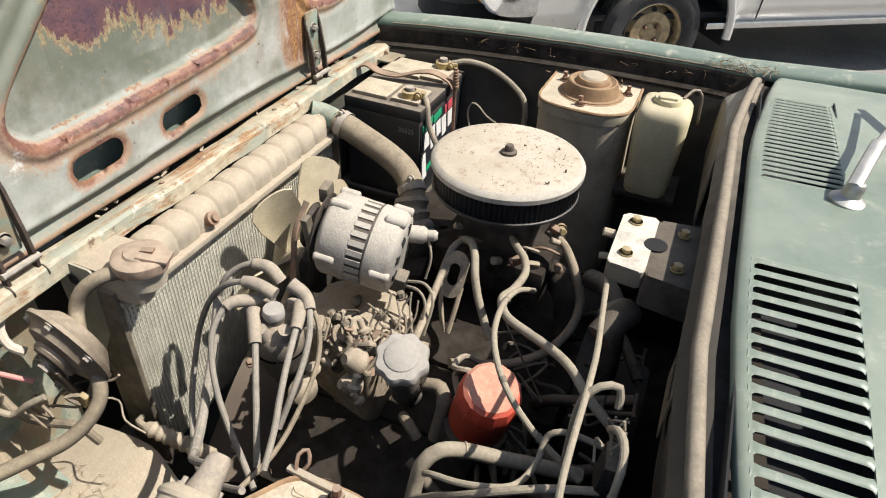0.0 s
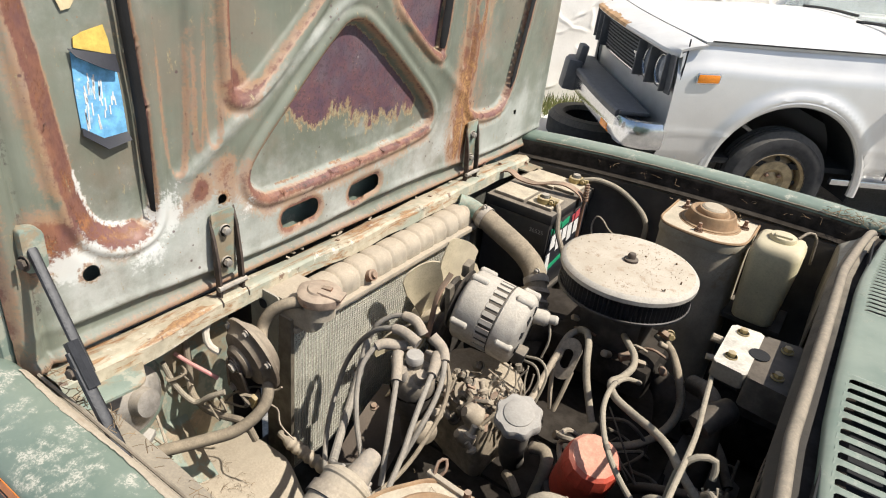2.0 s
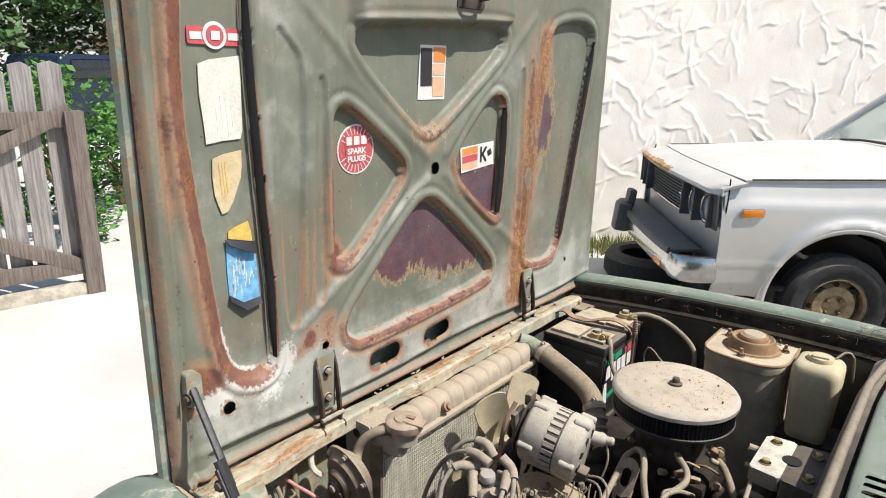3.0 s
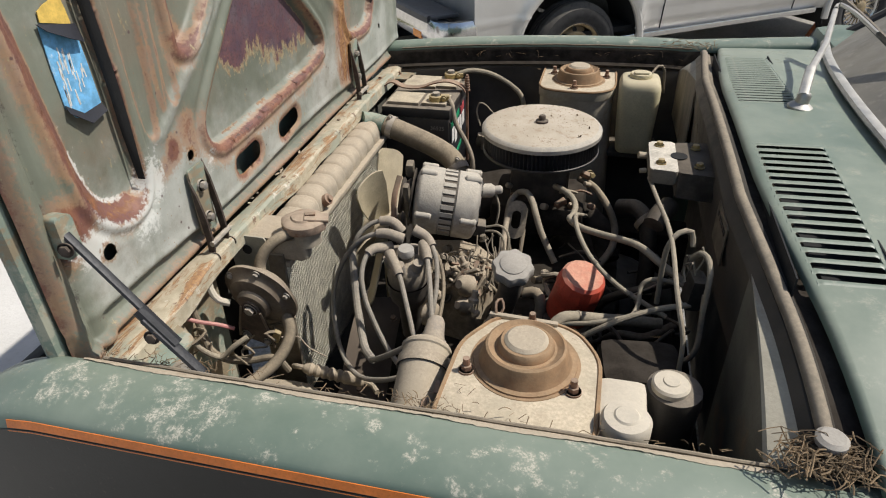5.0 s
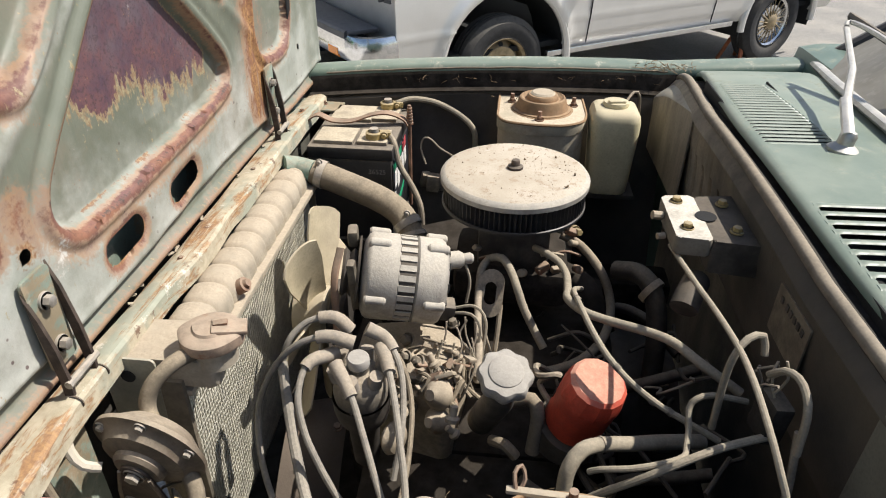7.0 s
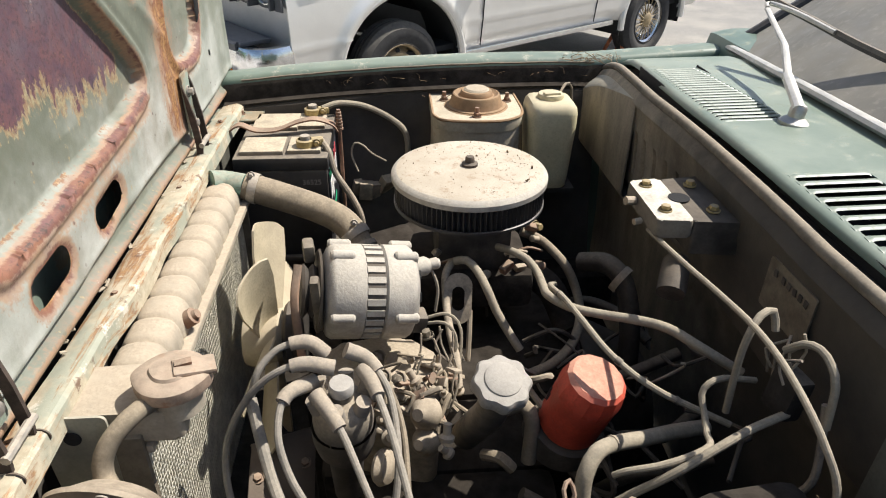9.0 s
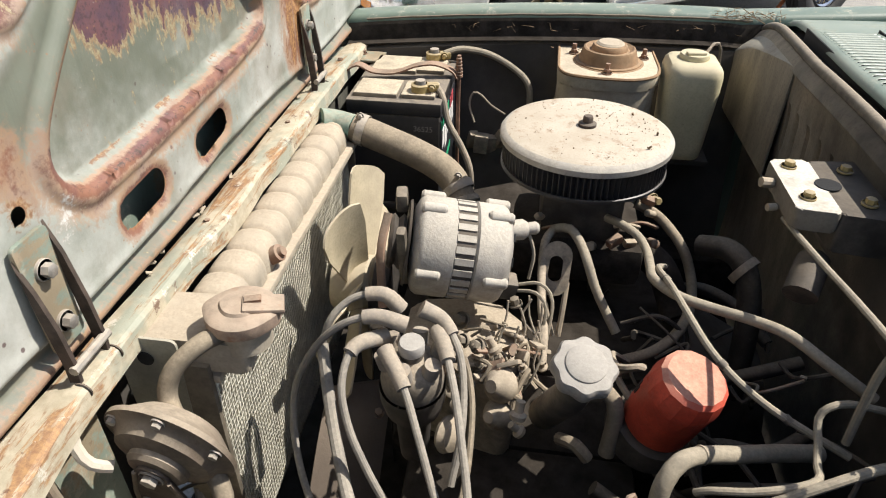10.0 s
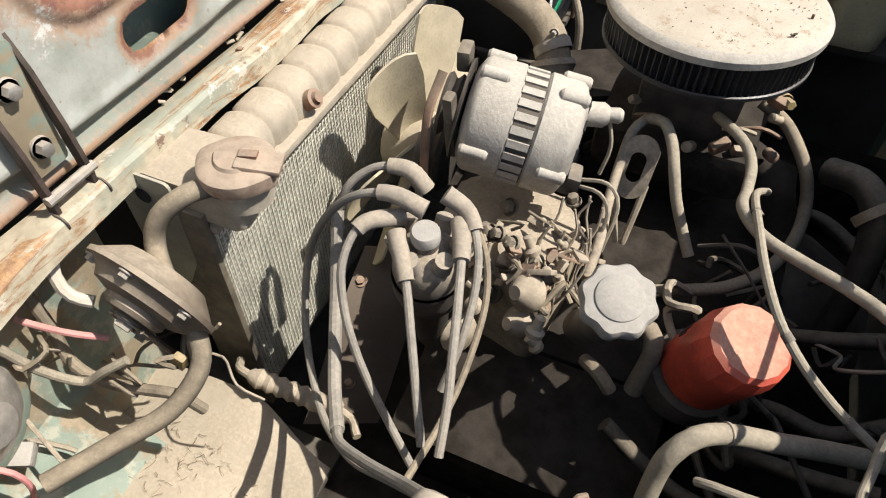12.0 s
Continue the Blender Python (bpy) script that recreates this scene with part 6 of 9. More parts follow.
    rust = np.maximum(rust, 0.62 * np.exp(-np.abs(pz - 0.836) / 0.007) * (0.3 + 1.0 * nz))
    # the shadow line below the crease is painted in here
    crease_shade = np.maximum(crease_shade, 0.7 * np.exp(-((pz - crease + 0.006) / 0.007) ** 2) * (0.25 + nf))
    rust = np.maximum(rust, 0.22 * np.exp(-(np.maximum(crease - pz, 0)) / 0.02) * (pz < crease) * (0.3 + nz))
    rust = np.maximum(rust, 0.62 * np.exp(-np.abs(eb) / 0.010) * (0.3 + nz) * (py < 0.3))
    rust = np.maximum(rust, 0.5 * np.exp(-((py - 0.165 + 0.02 * nb) / 0.02) ** 2) * sstep(1.18, 1.3, pz) * sstep(1.5, 1.4, pz) * (0.35 + nz))
    for (cy, cz), r in HOLES[1:3]:
        edge = np.maximum(edge, 0.9 * np.exp(-(np.maximum(np.hypot(py - cy, pz - cz) - r, 0) / 0.012) ** 2) * (0.45 + 0.7 * nz))
    for cy, cz, r, a in ((0.175, 0.990, 0.032, 0.95), (0.355, 0.995, 0.022, 0.7), (0.385, 1.000, 0.018, 0.8), (0.715, 1.320, 0.02, 0.6), (0.455, 1.13, 0.03, 0.8), (0.445, 1.01, 0.03, 0.6)):
        rust = np.maximum(rust, a * np.exp(-(np.hypot(py - cy, pz - cz) / (r * 1.25)) ** 2) * np.clip(2.6 * nz - 0.75, 0, 1.1))
    inl = sstep(-0.006, -0.020, sd["low"])
    spare = np.exp(-(np.hypot(py - 0.925, (pz - 1.020) * 0.8) / 0.024) ** 4)
    prim = np.maximum(prim, inl * (1 - spare) * sstep(0.985, 1.085, pz + 0.16 * (py - 0.72) + 0.12 * (nz - 0.5)) * sstep(0.53, 0.64, py + 0.1 * (nz - 0.5)))
    prim = np.maximum(prim, 0.95 * np.exp(-((py - 1.175 - 0.10 * (pz - 1.3)) / 0.045) ** 2 - ((pz - 1.33) / 0.10) ** 2) * (0.5 + 0.8 * nz))
    prim = np.maximum(prim, 0.9 * sstep(-0.002, -0.014, sd["right"]) * sstep(1.262, 1.235, pz + 0.03 * (nz - 0.5)))
    prim = np.maximum(prim, 0.55 * np.exp(-((py - 0.725) / 0.05) ** 2 - ((pz - 1.338) / 0.018) ** 2) * (0.4 + nz))
    bare = np.maximum(bare, 1.2 * np.exp(-(np.hypot((py - 0.333), (pz - 0.985) * 0.65) / 0.025) ** 2) * (0.3 + nz))
    bare = np.maximum(bare, 1.2 * np.exp(-(np.hypot((py - 0.290), (pz - 0.928) * 1.1) / 0.032) ** 2) * np.clip(2.2 * nz - 0.5, 0, 1))
    bare = np.maximum(bare, 1.2 * np.exp(-(np.hypot((py - 0.200), (pz - 0.952) * 1.5) / 0.036) ** 2) * (0.35 + nz))
    bare = np.maximum(bare, 0.5 * np.exp(-(np.hypot((py - 0.47), (pz - 0.95) * 0.6) / 0.02) ** 2) * (0.3 + nz))
    # film grows towards the foot, less below the crease and inside the recesses
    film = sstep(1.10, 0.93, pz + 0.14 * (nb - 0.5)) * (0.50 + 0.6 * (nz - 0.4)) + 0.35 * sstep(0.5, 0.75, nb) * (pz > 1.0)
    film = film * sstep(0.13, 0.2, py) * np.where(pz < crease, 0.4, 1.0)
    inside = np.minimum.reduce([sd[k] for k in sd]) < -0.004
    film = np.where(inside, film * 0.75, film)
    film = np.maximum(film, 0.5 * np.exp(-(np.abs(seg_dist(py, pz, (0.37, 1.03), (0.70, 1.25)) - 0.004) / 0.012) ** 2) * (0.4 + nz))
    n_y, n_z = py.shape
    co = np.stack([HX + h, py, pz], axis=-1).reshape(-1, 3) - np.array([HX, MID, HZ0])
    idx = np.arange(n_y * n_z).reshape(n_y, n_z)
    f = np.stack([idx[:-1, :-1], idx[1:, :-1], idx[1:, 1:], idx[:-1, 1:]], axis=-1).reshape(-1, 4)
    cy = ((py[:-1, :-1] + py[1:, 1:] + py[1:, :-1] + py[:-1, 1:]) / 4).reshape(-1)
    cz = ((pz[:-1, :-1] + pz[1:, 1:] + pz[1:, :-1] + pz[:-1, 1:]) / 4).reshape(-1)
    keep = np.ones(len(f), bool)
    for a, b, r in SLOTS:
        keep &= seg_dist(cy, cz, a, b) > r
    for (hy, hz), r in HOLES:
        keep &= np.hypot(cy - hy, cz - hz) > r
    f = f[keep]
    me = bpy.data.meshes.new("inner_panel")
    me.from_pydata(co.tolist(), [], f.tolist())
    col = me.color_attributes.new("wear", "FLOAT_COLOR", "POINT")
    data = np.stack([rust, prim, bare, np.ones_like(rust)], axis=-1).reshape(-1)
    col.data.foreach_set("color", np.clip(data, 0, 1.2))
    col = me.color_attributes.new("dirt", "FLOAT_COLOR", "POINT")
    data = np.stack([film, edge, crease_shade, np.ones_like(rust)], axis=-1).reshape(-1)
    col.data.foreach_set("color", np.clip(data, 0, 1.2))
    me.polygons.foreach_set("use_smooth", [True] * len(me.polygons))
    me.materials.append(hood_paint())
    ip = new("inner_panel", me)
    ip.parent = hood
    WORLD[ip] = WORLD[hood]
    tagged(ip, "pressed inner panel with rust-lined recesses")
    # black strips stand for the shade where the frame stands clear of the skin
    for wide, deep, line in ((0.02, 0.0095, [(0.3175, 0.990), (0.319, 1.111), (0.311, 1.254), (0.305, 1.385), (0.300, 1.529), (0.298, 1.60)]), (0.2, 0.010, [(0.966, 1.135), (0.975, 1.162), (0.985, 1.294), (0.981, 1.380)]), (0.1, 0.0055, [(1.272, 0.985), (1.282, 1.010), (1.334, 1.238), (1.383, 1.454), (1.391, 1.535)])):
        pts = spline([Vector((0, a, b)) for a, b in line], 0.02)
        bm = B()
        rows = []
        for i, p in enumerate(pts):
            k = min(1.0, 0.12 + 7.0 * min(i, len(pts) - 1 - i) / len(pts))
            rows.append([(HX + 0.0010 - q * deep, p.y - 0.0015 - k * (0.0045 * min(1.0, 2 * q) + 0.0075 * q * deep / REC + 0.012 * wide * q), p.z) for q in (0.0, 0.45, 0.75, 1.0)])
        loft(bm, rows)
        part("gap_shade_strip", thick(bm, 0.0006), M_DARKGAP, hood, "black strip for the shade in the frame's edge gap")
    bm = B()
    rows = [[(HX - 0.028 - 0.018 * (1 - ((yy - MID) / 0.68) ** 2), yy, zz) for yy in np.linspace(HY0 - 0.004, HY1 + 0.004, 20)] for zz in np.linspace(HZ0 - 0.006, HZ1 + 0.006, 14)]
    loft(bm, rows)
    thick(bm, 0.003)
    part("outer_skin", bm, M_GREENRUST, hood, "outer skin, green inside")
    for yy in (HY0, HY1):
        bm = B()
        tube(bm, [(HX - 0.026, yy, HZ0), (HX - 0.028, yy, (HZ0 + HZ1) / 2), (HX - 0.026, yy, HZ1)], 0.0125, 8, 0.05)
        part("folded_edge", bm, M_GREENRUST, hood, "folded edge with surface rust")
    for zz in (HZ0, HZ1):
        bm = B()
        tube(bm, [(HX - 0.028, HY0, zz), (HX - 0.036, MID, zz), (HX - 0.028, HY1, zz)], 0.0125, 8, 0.05)
        part("folded_edge", bm, M_GREENRUST, hood, "folded edge with surface rust")
    # latch striker near the free edge
    bm = B()
    box(bm, (HX + 0.012, 0.80, 1.595), (0.03, 0.09, 0.035), bevel=0.006)
    tube(bm, [(HX + 0.02, 0.77, 1.60), (HX + 0.05, 0.78, 1.60), (HX + 0.05, 0.82, 1.60), (HX + 0.02, 0.83, 1.60)], 0.006, 8)
    part("latch_striker", bm, M_GREASE, hood, "greasy black latch striker")
    return hood


hood = make_hood()
RX = HX - REC + 0.0008


def sticker(poly, mat, label, x=RX, curl=0.0):
    """A flat label stuck on the panel, with a lifted edge."""
    bm = B()
    slab(bm, poly, 0.0, 0.0012, Matrix(((0, 0, 1, x), (1, 0, 0, 0), (0, 1, 0, 0), (0, 0, 0, 1))))
    return part("sticker", bm, mat, hood, label, smooth=0)


def lettering(text, y, z, size, mat, parent, x=RX + 0.0022, squash=1.0):
    cu = bpy.data.curves.new("lettering", "FONT")
    cu.body, cu.size, cu.align_x, cu.align_y = text, size, "CENTER", "CENTER"
    cu.offset = 0.0006
    ob = new("lettering_source", cu)
    me = bpy.data.meshes.new_from_object(ob)
    bpy.data.objects.remove(ob)
    me.materials.append(mat)
    me.transform(Matrix(((0, 0, 1, x), (squash, 0, 0, y), (0, 1, 0, z), (0, 0, 0, 1))))
    me.transform(WORLD[parent].inverted())
    o = new("lettering", me)
    o.parent = parent
    WORLD[o] = WORLD[parent]
    return o


s1 = sticker([(0.221, 1.468), (0.239, 1.474), (0.262, 1.477), (0.290, 1.480), (0.289, 1.430), (0.287, 1.371), (0.283, 1.359), (0.252, 1.358), (0.225, 1.355), (0.224, 1.380), (0.220, 1.426)], M_PAPER, "bleached white paper label with faint creases")
bmx = B()
for k in range(4):
    box(bmx, (RX + 0.0014, 0.245 + 0.0085 * k, 1.392 + 0.006 * (k % 2)), (0.0006, 0.0010, 0.040 + 0.01 * (k % 3)), (3, 0, 0))
tagged(part("crease_lines", bmx, M_STWHITE, s1), kind="stuff")
s2 = sticker([(0.233, 1.333), (0.250, 1.338), (0.283, 1.342), (0.282, 1.318), (0.279, 1.299), (0.272, 1.284), (0.264, 1.266), (0.253, 1.250), (0.243, 1.248), (0.238, 1.262), (0.233, 1.278), (0.231, 1.305)], M_PAPERT, "torn yellowed paper label")
bmx = B()
for k in range(3):
    box(bmx, (RX + 0.0014, 0.244 + 0.005 * k, 1.303), (0.0006, 0.0018, 0.05), (3, 0, 0))
tagged(part("faded_print", bmx, M_PAPERY, s2), kind="stuff")
sticker([(0.250, 1.208), (0.251, 1.219), (0.262, 1.224), (0.287, 1.230), (0.291, 1.214), (0.293, 1.196)], M_PAPERY, "torn yellow label scrap")
s3 = sticker([(0.246, 1.206), (0.270, 1.198), (0.296, 1.192), (0.299, 1.150), (0.301, 1.097), (0.287, 1.090), (0.270, 1.092), (0.256, 1.098), (0.245, 1.114), (0.244, 1.160)], M_PAPERB, "peeling blue label with unreadable print")
rb = random.Random(8)
bmx = B()
for k in range(26):
    box(bmx, (RX + 0.0014, rb.uniform(0.252, 0.292), rb.uniform(1.108, 1.176)), (0.0006, 0.0016, rb.uniform(0.008, 0.024)), (rb.uniform(-6, 6), 0, 0))
tagged(part("faded_print", bmx, M_STWHITE, s3), kind="stuff")
bmx = B()
loft(bmx, [[(RX + 0.002, 0.243, 1.208), (RX + 0.006, 0.270, 1.202), (RX + 0.003, 0.297, 1.196)], [(RX + 0.010, 0.247, 1.200), (RX + 0.014, 0.272, 1.186), (RX + 0.010, 0.296, 1.176)]])
part("curled_edge", thick(bmx, 0.0008), M_STBLACK, s3, "curled dark edge")
# the shadow under the curl is given as a black strip
bmx = B()
loft(bmx, [[(RX + 0.001, 0.245, 1.116), (RX + 0.001, 0.270, 1.098), (RX + 0.001, 0.301, 1.100)], [(RX + 0.006, 0.243, 1.108), (RX + 0.009, 0.270, 1.086), (RX + 0.006, 0.303, 1.090)]])
part("curled_edge", thick(bmx, 0.0008), M_STBLACK, s3, "curled torn edge coloured black for its shade")
s4 = sticker(rounded([(0.208, 1.495), (0.292, 1.493), (0.292, 1.517), (0.208, 1.519)], 0.004), M_STRED, "small red label with white roundel")
bmx = B()
lathe(bmx, [(0.019, 0), (0.019, 0.0018), (0, 0.0018)], (RX, 0.251, 1.507), (1, 0, 0), 28)
part("roundel", bmx, M_STWHITE, s4)
bmx = B()
lathe(bmx, [(0.014, 0.0), (0.014, 0.0026), (0, 0.0026)], (RX, 0.251, 1.507), (1, 0, 0), 28)
part("roundel_centre", bmx, M_STRED, s4)
bmx = B()
for yy in (0.221, 0.281):
    box(bmx, (RX + 0.0018, yy, 1.506), (0.0008, 0.018, 0.010))
box(bmx, (RX + 0.0034, 0.251, 1.507), (0.0008, 0.014, 0.012))
part("faded_mark", bmx, M_STWHITE, s4)
# round red spark plug sticker
bmx = B()
lathe(bmx, [(0.045, 0), (0.045, 0.0012), (0, 0.0012)], (RX, 0.522, 1.322), (1, 0, 0), 40)
s5 = part("sticker", bmx, M_STWHITE, hood, "round red sticker with white rays and lettering")
bmx = B()
lathe(bmx, [(0.042, 0), (0.042, 0.0018), (0, 0.0018)], (RX, 0.522, 1.322), (1, 0, 0), 40)
part("red_disc", bmx, M_STRED, s5)
bmx = B()
for k in range(26):
    a = math.tau * k / 26
    if abs(math.sin(a)) > 0.28:
        box(bmx, (RX + 0.0022, 0.522 + 0.034 * math.cos(a), 1.322 + 0.034 * math.sin(a)), (0.0008, 0.014, 0.0014), (math.degrees(a), 0, 0))
tagged(part("rays", bmx, M_STWHITE, s5), kind="stuff")
bmx = B()
box(bmx, (RX + 0.0024, 0.522, 1.338), (0.0008, 0.055, 0.019))
box(bmx, (RX + 0.0024, 0.522, 1.312), (0.0008, 0.052, 0.024))
part("red_band", bmx, M_STRED, s5)
bmx = B()
# the maker's mark is drawn as plain blocks
for k in range(3):
    bmx = B()
    box(bmx, (RX + 0.0032, 0.504 + 0.018 * k, 1.338), (0.0008, 0.013, 0.015))
    part("mark_block", bmx, M_STWHITE, s5)
lettering("SPARK", 0.522, 1.319, 0.014, M_STWHITE, s5, RX + 0.0034, 1.1)
lettering("PLUGS", 0.522, 1.305, 0.014, M_STWHITE, s5, RX + 0.0034, 1.1)
# air filter sticker
s6 = sticker(rounded([(0.838, 1.241), (0.960, 1.250), (0.958, 1.303), (0.832, 1.297)], 0.002), M_STWHITE, "rectangular sticker striped red, orange and yellow")
for k, (m, z0) in enumerate(((M_STORANGE, 1.288), (M_STRED, 1.271), (M_STPEACH, 1.255))):
    bmx = B()
    box(bmx, (RX + 0.0014, 0.868, z0), (0.0006, 0.056, 0.0155), (4, 0, 0))
    part("stripe", bmx, m, s6)
bmx = B()
for yy, zz, w, h_, a in ((0.909, 1.276, 0.007, 0.036, 0), (0.922, 1.284, 0.007, 0.024, -40), (0.922, 1.268, 0.007, 0.024, 40), (0.942, 1.278, 0.016, 0.014, 20)):
    bmx = B()
    box(bmx, (RX + 0.0014, yy, zz), (0.0006, w, h_), (a, 0, 0))
    part("mark_block", bmx, M_STBLACK, s6)
# tall filter maker's sticker
s7 = sticker(rounded([(0.689, 1.404), (0.772, 1.403), (0.776, 1.508), (0.696, 1.508)], 0.003), M_STWHITE, "upright sticker with black and orange fields")
for m, yy, zz, w, h_ in ((M_STBLACK, 0.714, 1.466, 0.034, 0.072), (M_STORANGE, 0.754, 1.490, 0.036, 0.028), (M_STPEACH, 0.751, 1.428, 0.036, 0.038), (M_STPEACH, 0.752, 1.462, 0.036, 0.022)):
    bmx = B()
    box(bmx, (RX + 0.0018, yy, zz), (0.0008, w, h_))
    part("field", bmx, m, s7)


def hinge(y):
    bm = B()
    slab(bm, rounded([(y - 0.019, 0.852), (y + 0.019, 0.852), (y + 0.020, 0.962), (y - 0.021, 0.962)], 0.005), 0, 0.004, Matrix(((0, 0, 1, HX + 0.004), (1, 0, 0, 0), (0, 1, 0, 0), (0, 0, 0, 1))), 0.001)
    hg = part("hinge", bm, M_GREENRUST, hood, "rust-edged hinge plate")
    for s, top in ((-1, 0.952), (1, 0.964)):
        bm = B()
        yy = y + s * 0.021
        edge = [(HX + 0.005, top), (HX + 0.013, top - 0.030), (HX + 0.020, 0.885), (HX + 0.023, 0.840), (HX + 0.020, 0.805), (HX + 0.010, 0.805), (HX + 0.012, 0.845), (HX + 0.008, 0.90)]
        slab(bm, edge, -0.0022, 0.0022, Matrix(((1, 0, 0, 0), (0, 0, 1, yy), (0, 1, 0, 0), (0, 0, 0, 1))), 0.0008, 1)
        part("strap", bm, M_DARKRUST, hg, "dark flat hinge strap")
    for z in (0.876, 0.930):
        bm = B()
        bolt(bm, (HX + 0.008, y, z), (1, 0, 0), 0.0065, 0.010)
        part("bolt", bm, M_STEEL, hg, "dull bolt with a rust halo")
    bm = B()
    tube(bm, [(HX + 0.022, y - 0.026, 0.842), (HX + 0.022, y + 0.026, 0.842)], 0.0045, 8, curve=False)
    part("pin", bm, M_STEEL, hg)
    for s in (-1, 1):
        bm = B()
        bolt(bm, (HX + 0.022, y + s * 0.024, 0.818), (0, s, 0), 0.006, 0.006)
        part("rivet", bm, M_DARKRUST, hg)


hinge(0.417)
hinge(1.105)


def make_stay():
    stay = thing("bonnet_stay", "dark folding steel bonnet stay with a pivot joint", "stay", (-0.59, 0.15, 0.76))
    a, b, c = Vector((-0.757, 0.150, 1.005)), Vector((-0.668, 0.143, 0.900)), Vector((-0.560, 0.138, 0.775))
    bm = B()
    tube(bm, [a, b.lerp(c, 0.1)], 0.0062, 8, curve=False, flat=0.55)
    part("upper_arm", bm, M_STAY, stay, "dark steel arm")
    bm = B()
    tube(bm, [b.lerp(a, 0.1) + Vector((0, -0.008, 0)), c + Vector((0, -0.008, 0))], 0.0075, 8, curve=False, flat=0.55)
    part("lower_arm", bm, M_STAY, stay, "dark steel arm")
    bm = B()
    tube(bm, [b.lerp(a, 0.18) + Vector((0, -0.004, 0)), b.lerp(c, 0.2) + Vector((0, -0.004, 0))], 0.0088, 8, curve=False)
    part("sleeve", bm, M_STAY, stay, "sliding sleeve")
    for q in ((b.x, b.y - 0.014, b.z - 0.01), (a.x + 0.006, a.y - 0.012, a.z - 0.012)):
        bm = B()
        bolt(bm, q, (0.2, -1, 0.1), 0.0062, 0.006)
        part("pivot_bolt", bm, M_DARKRUST, stay)
    bm = B()
    slab(bm, rounded([(0.140, 0.975), (0.165, 0.975), (0.165, 1.025), (0.140, 1.03)], 0.006), 0, 0.02, Matrix(((0, 0, 1, HX), (1, 0, 0, 0), (0, 1, 0, 0), (0, 0, 0, 1))), 0.002)
    part("bracket", bm, M_GREENRUST, stay, "rust-stained bracket")


make_stay()

# ---- cooling: radiator, fan, top hose ----


def make_radiator():
    rad = thing("radiator", "dust-coated brass radiator with ribbed top tank and corroded fins", "radiator", (-0.72, 0.74, 0.43))
    y0, y1, zt = 0.475, 1.035, 0.757
    # ribbed top tank
    bm = B()
    rows = []
    ribs = 11
    for k in range(220):
        t = k / 219
        y = y0 + 0.055 + (y1 - y0 - 0.055) * t
        ph = (t * ribs) % 1.0
        r = 0.985 - 0.10 * math.exp(-((ph - 0.5) / 0.085) ** 2) + 0.018 * math.exp(-((ph - 0.33) / 0.07) ** 2) + 0.010 * math.cos(ph * math.tau)
        end = min(1.0, 0.80 + 3.0 * min(t, 1 - t))
        rows.append([(-0.716 + 0.031 * r * end * math.copysign(abs(math.cos(a)) ** 0.75, math.cos(a)), y, zt + 0.008 + (0.038 * r * end * math.sin(a) ** 0.72 if math.sin(a) > 0 else 0.012 * math.sin(a))) for a in np.linspace(-0.5, math.pi + 0.5, 18)])
    loft(bm, rows, closed=True, cap=True)
    part("top_tank", bm, M_RAD, rad, "ribbed top tank grey with dust")
    # filler box, bracket with hole, filler neck
    bm = B()
    slab(bm, rounded([(-0.772, y0), (-0.640, y0), (-0.645, y0 + 0.035), (-0.690, y0 + 0.075), (-0.770, y0 + 0.07)], 0.010), 0.770, 0.808, bevel=0.006)
    part("filler_box", bm, M_RAD, rad, "pale dusty filler box")
    bm = B()
    outer = rounded([(-0.772, 0.680), (-0.735, 0.655), (-0.712, 0.700), (-0.708, 0.812), (-0.776, 0.812)], 0.008)
    slab(bm, outer, 0, 0.003, Matrix(((1, 0, 0, 0), (0, 0, -1, y0 - 0.004), (0, 1, 0, 0), (0, 0, 0, 1))))
    br = part("mount_bracket", bm, M_FILLET, rad, "pale mounting bracket with a bolt hole")
    bm = B()
    lathe(bm, [(0.0085, 0), (0.0085, 0.0012), (0, 0.0012)], (-0.744, y0 - 0.0075, 0.786), (0, -1, 0), 20)
    part("bolt_hole", bm, M_DARKGAP, br)
    cc = Vector((-0.650, 0.500, 0.806))
    bm = B()
    lathe(bm, [(0.026, -0.012), (0.026, 0.012), (0.030, 0.016), (0.030, 0.020)], cc, n=32)
    part("filler_neck", bm, M_RAD, rad)
    bm = B()
    lathe(bm, [(0.034, 0.016), (0.0355, 0.020), (0.035, 0.030), (0.031, 0.033), (0.020, 0.034), (0.018, 0.037), (0, 0.0375)], cc, n=40, wob=lambda t: 1 + 0.10 * math.exp(-(((t * 2) % 1 - 0.5) / 0.10) ** 2))
    box(bm, (cc.x + 0.022, cc.y + 0.004, cc.z + 0.034), (0.040, 0.026, 0.006), (0, 8, 20), 0.002)
    cap = part("radiator_cap", bm, M_CAPRUST, rad, "rust-blotched pressure cap with lever")
    bm = B()
    box(bm, (cc.x + 0.012, cc.y + 0.004, cc.z + 0.0395), (0.016, 0.009, 0.003), (0, 0, 20))
    part("lever_slot", bm, M_RUSTY, cap)
    # core: dark body, vertical tube rows, zigzag fins
    bm = B()
    box(bm, (-0.722, (y0 + y1) / 2, 0.59), (0.050, y1 - y0, 0.33))
    part("core_body", bm, M_CORE, rad, "dark core behind the fins")
    bm = B()
    rnd = random.Random(4)
    n = 84
    vs, fs = [], []
    for i in range(n):
        y = y0 + 0.008 + (y1 - y0 - 0.016) * i / (n - 1)
        z = 0.435
        w = 0.0027
        k = 0
        while z < 0.750:
            s = 1 if k % 2 else -1
            b = len(vs)
            j = rnd.uniform(-0.0006, 0.0006)
